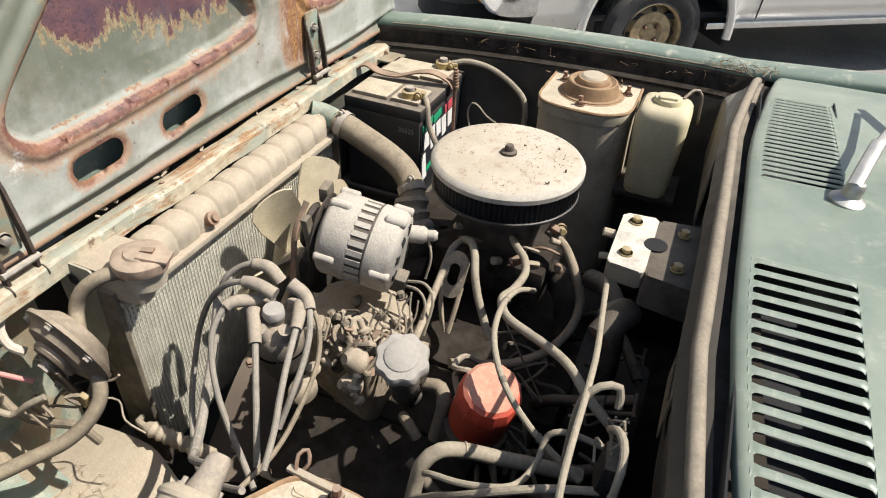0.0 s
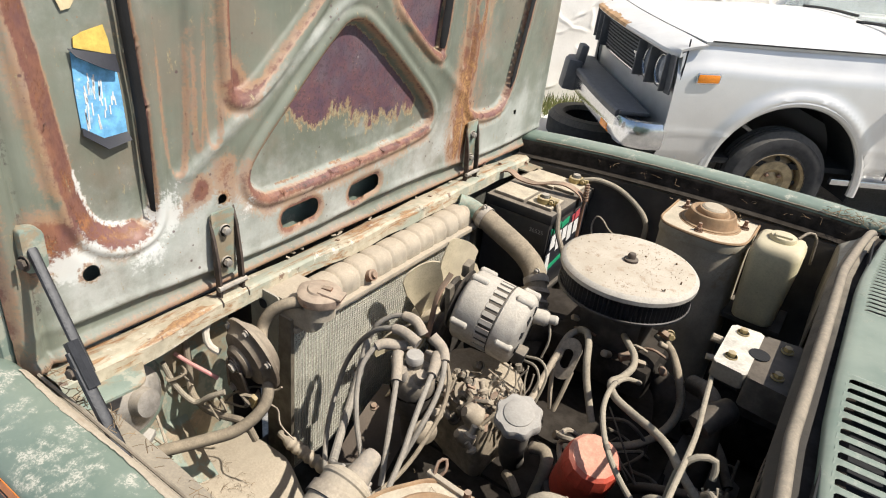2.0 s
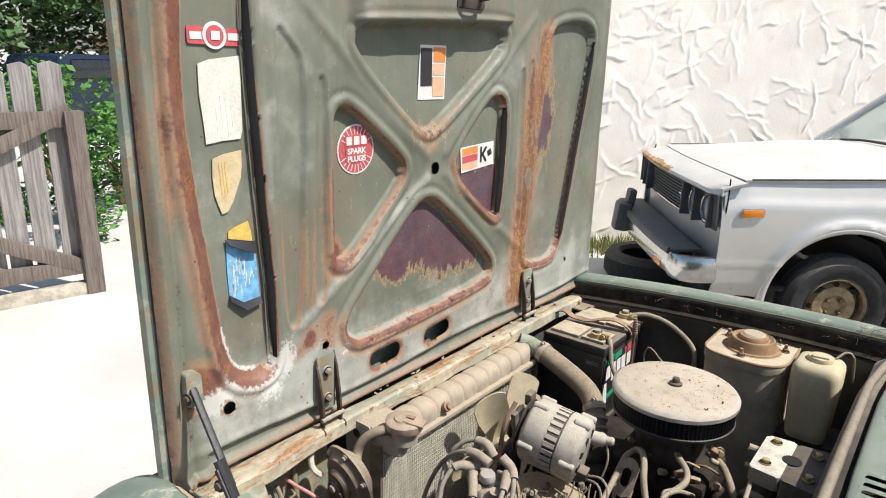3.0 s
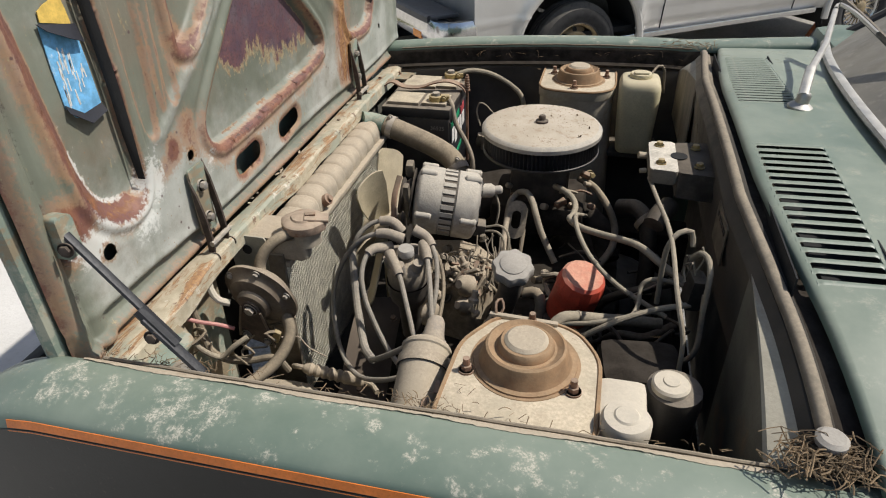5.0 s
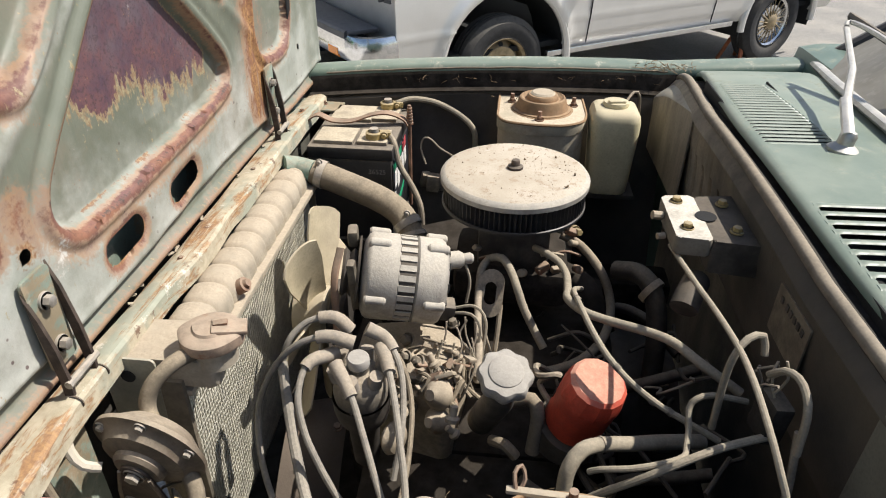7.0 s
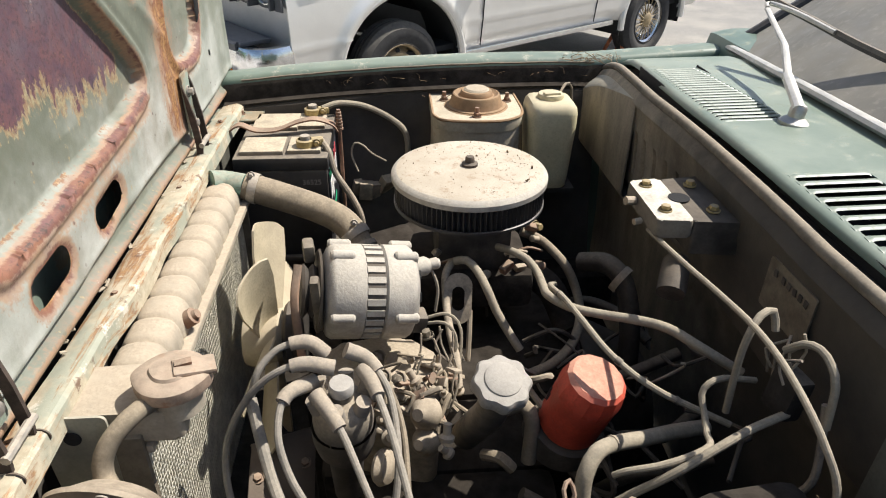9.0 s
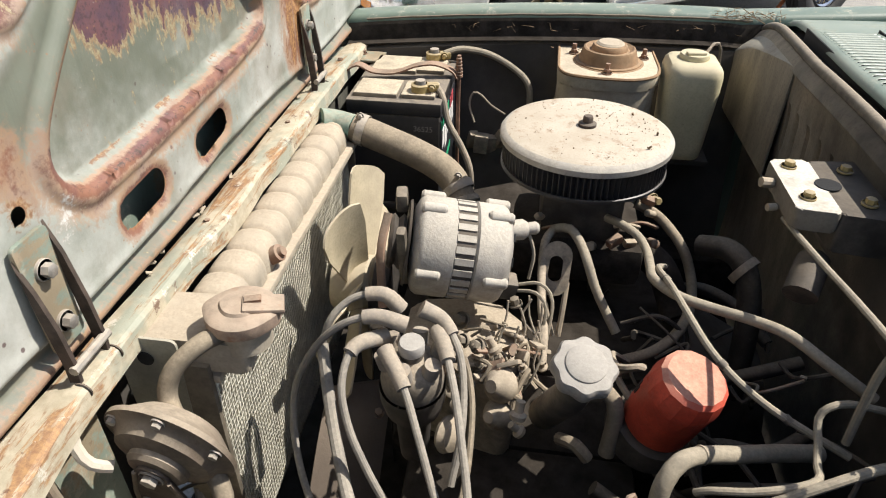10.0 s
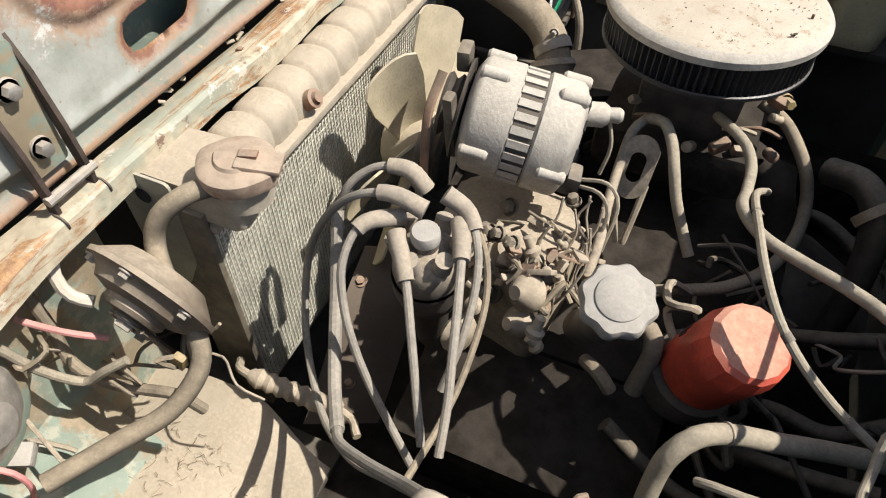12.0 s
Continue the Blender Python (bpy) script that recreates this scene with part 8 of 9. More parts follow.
def make_alternator():
    alt = thing("alternator", "pale oxidised aluminium alternator with slotted case", "alternator", (-0.465, 0.745, 0.66))
    c = Vector((-0.465, 0.752, 0.752))
    d = Vector((1.0, 0.16, -0.16)).normalized()
    R = 0.066
    bm = B()
    lathe(bm, [(0.030, -0.066), (0.050, -0.064), (R - 0.004, -0.058), (R, -0.052), (R, -0.014), (R - 0.005, -0.010), (R - 0.005, 0.012), (R, 0.016), (R, 0.050), (R - 0.004, 0.056), (0.050, 0.062), (0.020, 0.064), (0, 0.064)], c, d, 56)
    case = part("case", bm, M_ALU, alt, "oxidised aluminium case halves")
    fr = axis_frame(d)
    # stator laminations between the two halves
    bm = B()
    lathe(bm, [(R - 0.004, -0.012), (R - 0.0025, -0.011), (R - 0.0025, 0.013), (R - 0.004, 0.014)], c, d, 56)
    part("stator_ring", bm, M_GREASE, alt, "dark laminated stator ring")
    for k in range(27):
        a = math.tau * k / 27
        u = fr @ Vector((math.cos(a), math.sin(a), 0))
        bm = B()
        q = c + u * (R - 0.0035)
        m = Matrix.Translation(q) @ (Matrix((d.cross(u), u, d)).transposed()).to_4x4()
        bmesh.ops.create_cube(bm, size=1.0, matrix=m @ Matrix.Diagonal((0.0085, 0.006, 0.024, 1)))
        part("stator_tooth", bm, M_ALU, case)
    for k in range(10):
        a = math.tau * k / 10 + 0.2
        u = fr @ Vector((math.cos(a), math.sin(a), 0))
        bm = B()
        q = c + d * 0.0605 + u * 0.044
        m = Matrix.Translation(q) @ (Matrix((d.cross(u), u, d)).transposed()).to_4x4()
        bmesh.ops.create_cube(bm, size=1.0, matrix=m @ Matrix.Diagonal((0.012, 0.016, 0.006, 1)))
        part("end_slot", bm, M_DARKGAP, case)
    for a in (60, 180, 300, 100):
        u = fr @ Vector((math.cos(radians(a)), math.sin(radians(a)), 0))
        for z0, z1 in ((-0.056, -0.030), (0.030, 0.056)):
            bm = B()
            lathe(bm, [(0, z0 - 0.003), (0.005, z0 - 0.003), (0.0075, z0), (0.0075, z1), (0.005, z1 + 0.003), (0, z1 + 0.003)], c + u * (R - 0.0015), d, 14)
            part("through_bolt_boss", bm, M_ALU, case)
    # mounting ears, rear terminals, regulator plug
    bm = B()
    up = fr @ Vector((1, 0, 0))
    lathe(bm, [(0.012, -0.02), (0.014, -0.016), (0.014, 0.012), (0.010, 0.018), (0, 0.018)], (-0.395, 0.785, 0.768), (1, 0.3, 0), 18)
    lathe(bm, [(0.008, 0.0), (0.009, 0.016), (0.006, 0.02), (0, 0.02)], (-0.382, 0.790, 0.768), (1, 0.3, 0), 14)
    part("rear_terminal", bm, M_ALU, alt, "capped rear terminal")
    bm = B()
    box(bm, (-0.398, 0.735, 0.712), (0.024, 0.03, 0.026), (0, 10, 10), 0.004)
    part("plug", bm, M_BLACK, alt, "black wiring plug")
    bm = B()
    box(bm, (-0.545, 0.775, 0.808), (0.016, 0.03, 0.026), (0, 0, 10), 0.005)
    box(bm, (-0.530, 0.700, 0.770), (0.012, 0.016, 0.09), (10, 0, 0), 0.004)
    part("mounting_ear", bm, M_GREASYTAN, alt, "grimy mounting ear")
    bm = B()
    lathe(bm, [(0, 0), (0.034, 0), (0.037, 0.004), (0.030, 0.010), (0.037, 0.016), (0.034, 0.020), (0.020, 0.022), (0, 0.022)], c - d * 0.094, d, 32)
    part("pulley", bm, M_GREASE, alt, "greasy drive pulley")
    bm = B()
    lathe(bm, [(0.012, 0), (0.056, 0.0), (0.058, 0.003), (0.012, 0.006)], c - d * 0.072, d, 32)
    part("fan_disc", bm, M_GREASE, alt, "dark fan disc")
    bm = B()
    tube(bm, [(-0.555, 0.735, 0.81), (-0.56, 0.705, 0.77), (-0.555, 0.68, 0.70)], 0.006, 8, flat=0.5)
    part("adjuster_strap", bm, M_RUSTY, alt, "rusty adjuster strap")
    for k, pts in enumerate(([(-0.388, 0.735, 0.705), (-0.36, 0.725, 0.712), (-0.345, 0.715, 0.695), (-0.348, 0.70, 0.66)], [(-0.388, 0.738, 0.712), (-0.355, 0.735, 0.720), (-0.337, 0.725, 0.700), (-0.340, 0.70, 0.65)], [(-0.376, 0.790, 0.765), (-0.366, 0.780, 0.735), (-0.37, 0.77, 0.70)])):
        bm = B()
        tube(bm, pts, 0.0024, 6)
        part("lead", bm, M_HOSEPALE, alt, "thin pale lead")


make_alternator()


def slot_bracket():
    br = thing("slotted_bracket", "dusty upright bracket with an oblong slot and two legs", "bracket", (-0.335, 0.79, 0.60))
    bm = B()
    out = [(0.021 * math.cos(a), (0.018 if math.sin(a) > 0 else -0.018) + 0.021 * math.sin(a)) for a in np.linspace(0, math.tau, 32, endpoint=False)]
    inn = [(0.0095 * math.cos(a), (0.009 if math.sin(a) > 0 else -0.009) + 0.0095 * math.sin(a)) for a in np.linspace(0, math.tau, 32, endpoint=False)]
    m = Matrix.Translation((-0.333, 0.800, 0.700)) @ Euler((radians(62), 0, radians(-8))).to_matrix().to_4x4()
    rings = []
    for z in (0, 0.004):
        rings.append(([bm.verts.new(m @ Vector((x, y, z))) for x, y in out], [bm.verts.new(m @ Vector((x, y, z))) for x, y in inn]))
    k = 32
    for i in range(k):
        j = (i + 1) % k
        for o, q in rings:
            bm.faces.new((o[i], o[j], q[j], q[i]))
        for s in (0, 1):
            bm.faces.new((rings[0][s][i], rings[0][s][j], rings[1][s][j], rings[1][s][i]))
    part("eye_plate", bm, M_RUBBER, br, "dark plate with oblong slot")
    for s in (-1, 1):
        bm = B()
        tube(bm, [(-0.333 + 0.017 * s, 0.790, 0.685), (-0.330 + 0.012 * s, 0.772, 0.650), (-0.325 + 0.004 * s, 0.755, 0.615)], 0.0042, 7)
        part("leg", bm, M_TANMETAL, br)


slot_bracket()


def make_distributor():
    di = thing("distributor", "dusty distributor with six plug leads in grey rubber boots", "distributor", (-0.50, 0.56, 0.58))
    c = Vector((-0.493, 0.556, 0.70))
    d = Vector((0.02, -0.12, 1)).normalized()
    bm = B()
    lathe(bm, [(0.018, -0.14), (0.022, -0.06), (0.034, -0.04), (0.038, -0.02), (0.038, 0.0)], c, d, 28)
    part("housing", bm, M_GREASE, di, "oily metal housing")
    bm = B()
    lathe(bm, [(0.035, 0.0), (0.036, 0.012), (0.033, 0.028), (0.028, 0.038), (0.018, 0.044), (0.013, 0.048), (0.013, 0.058)], c, d, 32)
    cap = part("cap", bm, M_RUBBER, di, "dusty grey distributor cap")
    bm = B()
    lathe(bm, [(0.013, 0.056), (0.0145, 0.058), (0.0145, 0.068), (0.0125, 0.071), (0, 0.0715)], c, d, 24)
    part("centre_boot", bm, M_CAPGREY, di, "pale round centre boot")
    for k in range(6):
        a = math.tau * k / 6 + 0.4
        bm = B()
        q = c + Vector((0.028 * math.cos(a), 0.028 * math.sin(a), 0.034))
        lathe(bm, [(0.010, 0), (0.009, 0.018), (0, 0.018)], q, (0.3 * math.cos(a), 0.3 * math.sin(a), 1), 14)
        part("lead_tower", bm, M_BOOT, cap)
    bm = B()
    lathe(bm, [(0, 0), (0.020, 0), (0.023, 0.005), (0.019, 0.014), (0.008, 0.020), (0, 0.020)], c + Vector((0.040, -0.020, -0.055)), (0.8, -0.4, 0.2), 24)
    part("vacuum_capsule", bm, M_TANMETAL, di, "round vacuum capsule")
    bm = B()
    tube(bm, [(-0.463, 0.565, 0.735), (-0.462, 0.575, 0.755), (-0.456, 0.578, 0.765), (-0.450, 0.572, 0.755), (-0.452, 0.562, 0.74)], 0.0018, 6)
    part("spring_clip", bm, M_STEEL, di, "bent wire spring clip")


make_distributor()


def plug_lead(pts, boot, label, r=0.0043, sleeve=None):
    """A lead whose first stretch is a thicker boot."""
    ld = thing("plug_lead", label, "ignition lead", tuple(pts[-1]), group="plug leads")
    line = spline(pts, 0.006)
    cut = boot
    acc, k = 0.0, 0
    while k < len(line) - 2 and acc < cut:
        acc += (line[k + 1] - line[k]).length
        k += 1
    bm = B()
    tube(bm, line[: k + 1], lambda t: 0.0098 - 0.0016 * t, 12, curve=False)
    part("boot", bm, M_BOOT, ld, "grey rubber boot")
    bm = B()
    tube(bm, line[k - 1:], r, 10, curve=False)
    part("insulation", bm, M_WIRE, ld, "dusty grey lead")
    return ld


plug_lead([(-0.500, 0.567, 0.775), (-0.535, 0.566, 0.784), (-0.572, 0.560, 0.772), (-0.605, 0.556, 0.735), (-0.630, 0.550, 0.680), (-0.632, 0.530, 0.635), (-0.615, 0.493, 0.601), (-0.587, 0.455, 0.580), (-0.545, 0.412, 0.588), (-0.490, 0.375, 0.625), (-0.440, 0.360, 0.660), (-0.400, 0.345, 0.700)], 0.045, "long dusty plug lead sweeping low past the radiator")
plug_lead([(-0.512, 0.596, 0.772), (-0.530, 0.597, 0.790), (-0.557, 0.593, 0.789), (-0.575, 0.585, 0.780), (-0.588, 0.573, 0.766), (-0.597, 0.565, 0.738)], 0.045, "short looping plug lead with blue-grey boot")
plug_lead([(-0.524, 0.567, 0.757), (-0.552, 0.535, 0.764), (-0.558, 0.503, 0.740), (-0.547, 0.479, 0.706), (-0.527, 0.458, 0.676), (-0.505, 0.443, 0.642), (-0.475, 0.425, 0.612), (-0.440, 0.400, 0.600)], 0.045, "plug lead arching over the distributor side")
plug_lead([(-0.520, 0.543, 0.760), (-0.492, 0.505, 0.743), (-0.472, 0.472, 0.712), (-0.453, 0.440, 0.678), (-0.432, 0.405, 0.645)], 0.046, "straight hanging plug lead by the radiator side")
plug_lead([(-0.468, 0.577, 0.764), (-0.454, 0.547, 0.760), (-0.437, 0.497, 0.745), (-0.426, 0.460, 0.722), (-0.417, 0.430, 0.697), (-0.409, 0.392, 0.670)], 0.042, "straight hanging plug lead by the cover")
plug_lead([(-0.487, 0.585, 0.786), (-0.462, 0.583, 0.772), (-0.441, 0.556, 0.754), (-0.432, 0.526, 0.727), (-0.430, 0.490, 0.697), (-0.436, 0.460, 0.655)], 0.045, "plug lead bending down beside the cover")
cable("sleeved_lead", [(-0.597, 0.563, 0.738), (-0.585, 0.532, 0.702), (-0.571, 0.499, 0.673), (-0.553, 0.461, 0.656), (-0.533, 0.423, 0.645), (-0.505, 0.382, 0.660)], 0.0068, M_WIRE, "thick sleeved lead dusted grey", "ignition lead")
cable("sleeved_lead", [(-0.507, 0.384, 0.659), (-0.490, 0.365, 0.680), (-0.450, 0.345, 0.720), (-0.405, 0.325, 0.770), (-0.385, 0.310, 0.810)], 0.0048, M_WIRE, "grey lead running up to the ignition coil", "ignition lead")
cable("thin_lead", [(-0.475, 0.590, 0.775), (-0.442, 0.575, 0.742), (-0.424, 0.540, 0.705), (-0.420, 0.480, 0.670), (-0.425, 0.43, 0.645), (-0.43, 0.37, 0.65)], 0.0036, M_HOSE, "brown thin lead tied to the plug leads", "ignition lead", 8)


def make_coil():
    co = thing("ignition_coil", "dusty metal ignition coil with rubber boot, clamped by the tower", "ignition coil", (-0.376, 0.21, 0.74))
    a, b = Vector((-0.374, 0.128, 0.752)), Vector((-0.381, 0.268, 0.802))
    d = (b - a).normalized()
    L = (b - a).length
    bm = B()
    lathe(bm, [(0, 0), (0.029, 0), (0.031, 0.003), (0.031, L - 0.004), (0.033, L - 0.002), (0.033, L + 0.002), (0.030, L + 0.006), (0.024, L + 0.010)], a, d, 36)
    part("can", bm, M_TAN, co, "pale dusty coil can")
    bm = B()
    lathe(bm, [(0.032, L - 0.030), (0.0345, L - 0.030), (0.0345, L - 0.016), (0.032, L - 0.016)], a, d, 36)
    box(bm, (b.x + 0.034, b.y - 0.018, b.z - 0.004), (0.012, 0.012, 0.016), bevel=0.003)
    part("clamp_band", bm, M_RUBBER, co, "dark clamp band")
    bm = B()
    lathe(bm, [(0.016, L + 0.002), (0.017, L + 0.010), (0.014, L + 0.022), (0.012, L + 0.040), (0.009, L + 0.046), (0, L + 0.047)], a + Vector((0.006, 0, 0.004)), d, 24)
    part("boot", bm, M_BOOT, co, "pale rubber boot")
    for s in (-1, 1):
        bm = B()
        lathe(bm, [(0.006, L), (0.006, L + 0.014), (0.003, L + 0.015), (0.003, L + 0.020), (0, L + 0.02)], a + Vector((0.020 * s, 0, -0.004)), d, 12)
        part("terminal", bm, M_STEEL, co)
    bm = B()
    for k in (0.03, 0.055, 0.08):
        box(bm, tuple(a + d * k + Vector((-0.012 + k * 0.5, -0.004, 0.030))), (0.006, 0.016, 0.003), (20, 0, 10 * k))
    part("grime_flakes", bm, M_RUSTY, co, "flakes of grime")


make_coil()

# ---- oil filler, filter ----


def make_oil_filler():
    of = thing("oil_filler", "oil filler neck with a scalloped pale grey cap", "oil filler", (-0.32, 0.60, 0.60))
    c = Vector((-0.308, 0.560, 0.742))
    d = Vector((0.10, -0.32, 1)).normalized()
    bm = B()
    tube(bm, [tuple(c - d * 0.005), tuple(c - d * 0.06), (-0.325, 0.602, 0.640), (-0.335, 0.64, 0.58)], 0.021, 16)
    part("neck", bm, M_RUBBER, of, "dark filler neck")
    bm = B()
    wob = lambda t: 1 + 0.055 * math.cos(t * math.tau * 8)
    lathe(bm, [(0.024, -0.006), (0.033, -0.004), (0.0345, 0.0), (0.0345, 0.011), (0.032, 0.015), (0.0255, 0.0165), (0, 0.0168)], c, d, 72, wob)
    lathe(bm, [(0.0225, 0.0160), (0.0222, 0.0182), (0.0210, 0.0190), (0, 0.0195)], c, d, 40)
    part("cap", bm, M_CAPGREY, of, "scalloped grey plastic cap")
    bm = B()
    tube(bm, [(-0.292, 0.600, 0.665), (-0.268, 0.598, 0.672), (-0.258, 0.585, 0.655), (-0.262, 0.57, 0.60)], 0.010, 12)
    part("breather_pipe", bm, M_HOSE, of, "dusty bent breather pipe")
    bm = B()
    tube(bm, [(-0.318, 0.585, 0.60), (-0.300, 0.565, 0.615), (-0.285, 0.560, 0.60)], 0.008, 10)
    part("side_pipe", bm, M_HOSE, of)


make_oil_filler()


def make_filter():
    f = thing("oil_filter", "orange spin-on oil filter standing upright, dusty on top", "oil filter", (-0.235, 0.60, 0.60))
    top = Vector((-0.188, 0.568, 0.742))
    d = Vector((0.22, -0.24, 1)).normalized()
    R = 0.0405
    bm = B()
    lathe(bm, [(R - 0.003, -0.105), (R, -0.100), (R, -0.030), (R + 0.0006, -0.028), (R - 0.0004, -0.022)], top, d, 48)
    part("canister", bm, M_ORANGE, f, "orange painted canister")
    bm = B()
    lathe(bm, [(R * 1.022, -0.034), (R * 1.015, -0.022), (R - 0.003, -0.005), (R - 0.008, 0.0), (0, 0.001)], top, d, 14)
    part("fluted_end", bm, M_ORANGE, f, "faceted filter end under a film of dust", smooth=20)
    fr = axis_frame(d)
    bm = B()
    for k in range(9):
        a = math.tau * (0.55 + 0.02 * k)
        u = fr @ Vector((math.cos(a), math.sin(a), 0))
        q = top - d * 0.062 + u * (R + 0.0004)
        m = Matrix.Translation(q) @ (Matrix((d.cross(u), u, d)).transposed()).to_4x4()
        bmesh.ops.create_cube(bm, size=1.0, matrix=m @ Matrix.Diagonal((0.003, 0.0008, 0.024 if k % 2 else 0.014, 1)))
    part("print_bars", bm, M_STBLACK, f, "worn dark print", smooth=0)
    bm = B()
    lathe(bm, [(0.05, -0.14), (0.046, -0.11), (0.03, -0.104), (0, -0.104)], top, d, 28)
    part("filter_mount", bm, M_GREASE, f, "greasy mounting flange")


make_filter()

# ---- horn and front wiring ----


def make_horn():
    hn = thing("horn", "round dust-brown disc horn on a dark bracket", "horn", (-0.69, 0.38, 0.64))
    c = Vector((-0.690, 0.398, 0.752))
    d = Vector((-0.12, -0.90, -0.22)).normalized()
    bm = B()
    lathe(bm, [(0, -0.022), (0.040, -0.020), (0.052, -0.010), (0.060, -0.003), (0.064, -0.002), (0.064, 0.003), (0.058, 0.004), (0.050, 0.009), (0.046, 0.016), (0.034, 0.0195), (0.029, 0.020)], c, d, 48)
    part("shell", bm, M_HORN, hn, "brown dusty pressed shell")
    bm = B()
    lathe(bm, [(0.029, 0.018), (0.029, 0.025), (0.025, 0.029), (0.012, 0.030), (0, 0.030)], c, d, 32)
    part("coil_cover", bm, M_HORN, hn, "raised coil cover")
    bm = B()
    bolt(bm, tuple(c + d * 0.033), tuple(d), 0.008, 0.008)
    part("centre_nut", bm, M_STEEL, hn, "bright centre nut")
    fr = axis_frame(d)
    for k in range(6):
        a = math.tau * k / 6 + 0.3
        bm = B()
        bolt(bm, tuple(c + fr @ Vector((0.056 * math.cos(a), 0.056 * math.sin(a), 0.004))), tuple(d), 0.0045, 0.006)
        part("rim_bolt", bm, M_STEEL, hn)
    hang = Vector((-0.20, 0, -1))
    down = (hang - d * hang.dot(d)).normalized()
    across = d.cross(down)
    n0 = c + d * 0.0300
    plate = [(-0.018, 0.002), (-0.013, -0.012), (0.0, -0.018), (0.013, -0.012), (0.018, 0.002), (0.030, 0.055), (0.034, 0.092), (-0.030, 0.092), (-0.026, 0.055)]
    m = Matrix.Translation(n0) @ Matrix((across, down, d)).transposed().to_4x4()
    bm = B()
    slab(bm, rounded(plate, 0.006), 0.0, 0.0035, m, 0.0008, 1)
    brk = part("bracket", bm, M_DARKRUST, hn, "dark mounting bracket with folded edges")
    for s_ in (-1, 1):
        bm = B()
        tube(bm, [tuple(m @ Vector((s_ * u, v, 0.004))) for u, v in ((0.017, 0.0), (0.028, 0.055), (0.032, 0.090))], 0.0022, 6, curve=False)
        part("folded_edge", bm, M_HORN, brk)
    for u in (-0.018, 0.022):
        bm = B()
        bolt(bm, tuple(m @ Vector((u, 0.078, 0.0035))), tuple(d), 0.0055, 0.006)
        part("bolt", bm, M_STEEL, brk)
    bm = B()
    box(bm, (-0.662, 0.372, 0.690), (0.012, 0.008, 0.022), (0, 20, 0), 0.002)
    part("spade_terminal", bm, M_YELLOW, hn)


make_horn()
cable("overflow_hose", [(-0.664, 0.482, 0.818), (-0.678, 0.460, 0.820), (-0.698, 0.442, 0.802), (-0.704, 0.430, 0.776), (-0.680, 0.408, 0.752), (-0.650, 0.392, 0.718), (-0.640, 0.372, 0.690), (-0.655, 0.335, 0.662), (-0.690, 0.290, 0.648), (-0.72, 0.24, 0.645)], 0.0095, M_HOSE, "tan dusty overflow hose curling past the horn", "hose", 12)
cable("horn_wire", [(-0.768, 0.385, 0.800), (-0.757, 0.365, 0.776), (-0.745, 0.362, 0.758), (-0.730, 0.368, 0.750)], 0.0058, M_WHITE, "pale strip hanging from the slam panel", "wire", 8)
cable("pink_wire", [(-0.790, 0.330, 0.738), (-0.765, 0.338, 0.728), (-0.745, 0.345, 0.722), (-0.728, 0.360, 0.705)], 0.0032, M_PINK, "faded pink wire with a bare end", "wire", 8)
cable("pink_wire", [(-0.800, 0.22, 0.66), (-0.765, 0.225, 0.672), (-0.745, 0.235, 0.655), (-0.742, 0.235, 0.625), (-0.75, 0.23, 0.60)], 0.0028, M_PINK, "pink headlamp wire drooping over the panel", "wire", 8)
cable("wiring_loom", [(-0.790, 0.350, 0.760), (-0.778, 0.345, 0.715), (-0.762, 0.335, 0.675), (-0.735, 0.338, 0.655), (-0.700, 0.345, 0.655), (-0.660, 0.352, 0.662), (-0.645, 0.36, 0.63)], 0.0058, M_HOSE, "tape-wrapped wiring loom sagging across the corner", "wire")
cable("wiring_loom", [(-0.775, 0.30, 0.745), (-0.762, 0.31, 0.70), (-0.74, 0.325, 0.672), (-0.718, 0.335, 0.690), (-0.70, 0.35, 0.70)], 0.0045, M_HOSEPALE, "pale wires twisted together behind the headlamp", "wire")
rndw = random.Random(31)
for k in range(10):
    x, y, z = rndw.uniform(-0.79, -0.66), rndw.uniform(0.25, 0.37), rndw.uniform(0.63, 0.72)
    p = [(x, y, z)]
    for j in range(4):
        p.append((p[-1][0] + rndw.uniform(-0.03, 0.04), p[-1][1] + rndw.uniform(-0.02, 0.03), p[-1][2] + rndw.uniform(-0.03, 0.025)))
    cable("loose_wire", p, rndw.uniform(0.0012, 0.0028), rndw.choice((M_HOSEPALE, M_HOSE, M_RUBBER, M_RUBBER)), "thin loose wire in the front corner", "wire", 6, "loose front wires")
rb = thing("ribbed_adjuster", "dust-tan ribbed sleeve on a rod", "adjuster", (-0.608, 0.443, 0.520))
bmx = B()
lathe(bmx, [(0.005, -0.057), (0.009, -0.052)] + [(0.0125 if k % 2 else 0.0095, -0.049 + 0.0065 * k) for k in range(12)] + [(0.011, 0.033), (0.0115, 0.053), (0.008, 0.057), (0, 0.057)], (-0.608, 0.443, 0.550), (0.111, 0.012, -0.024), 20)
part("ribbed_sleeve", bmx, M_TANMETAL, rb, "ribbed sleeve tan with dust and rust")
bmx = B()
tube(bmx, [(-0.693, 0.457, 0.542), (-0.663, 0.437, 0.562), (-0.552, 0.449, 0.538), (-0.522, 0.429, 0.538)], 0.005, 8)
part("rod", bmx, M_TANMETAL, rb)
# smooth brown guard in front of the crankshaft pulley
bmx = B()
rows = [[(-0.640 + 0.085 * s, 0.67 + 0.05 * s - 0.20 * t, 0.545 - 0.02 * s - 0.14 * t + 0.01 * math.sin(t * 5)) for s in np.linspace(0, 1, 8)] for t in np.linspace(0, 1, 10)]
loft(bmx, rows)
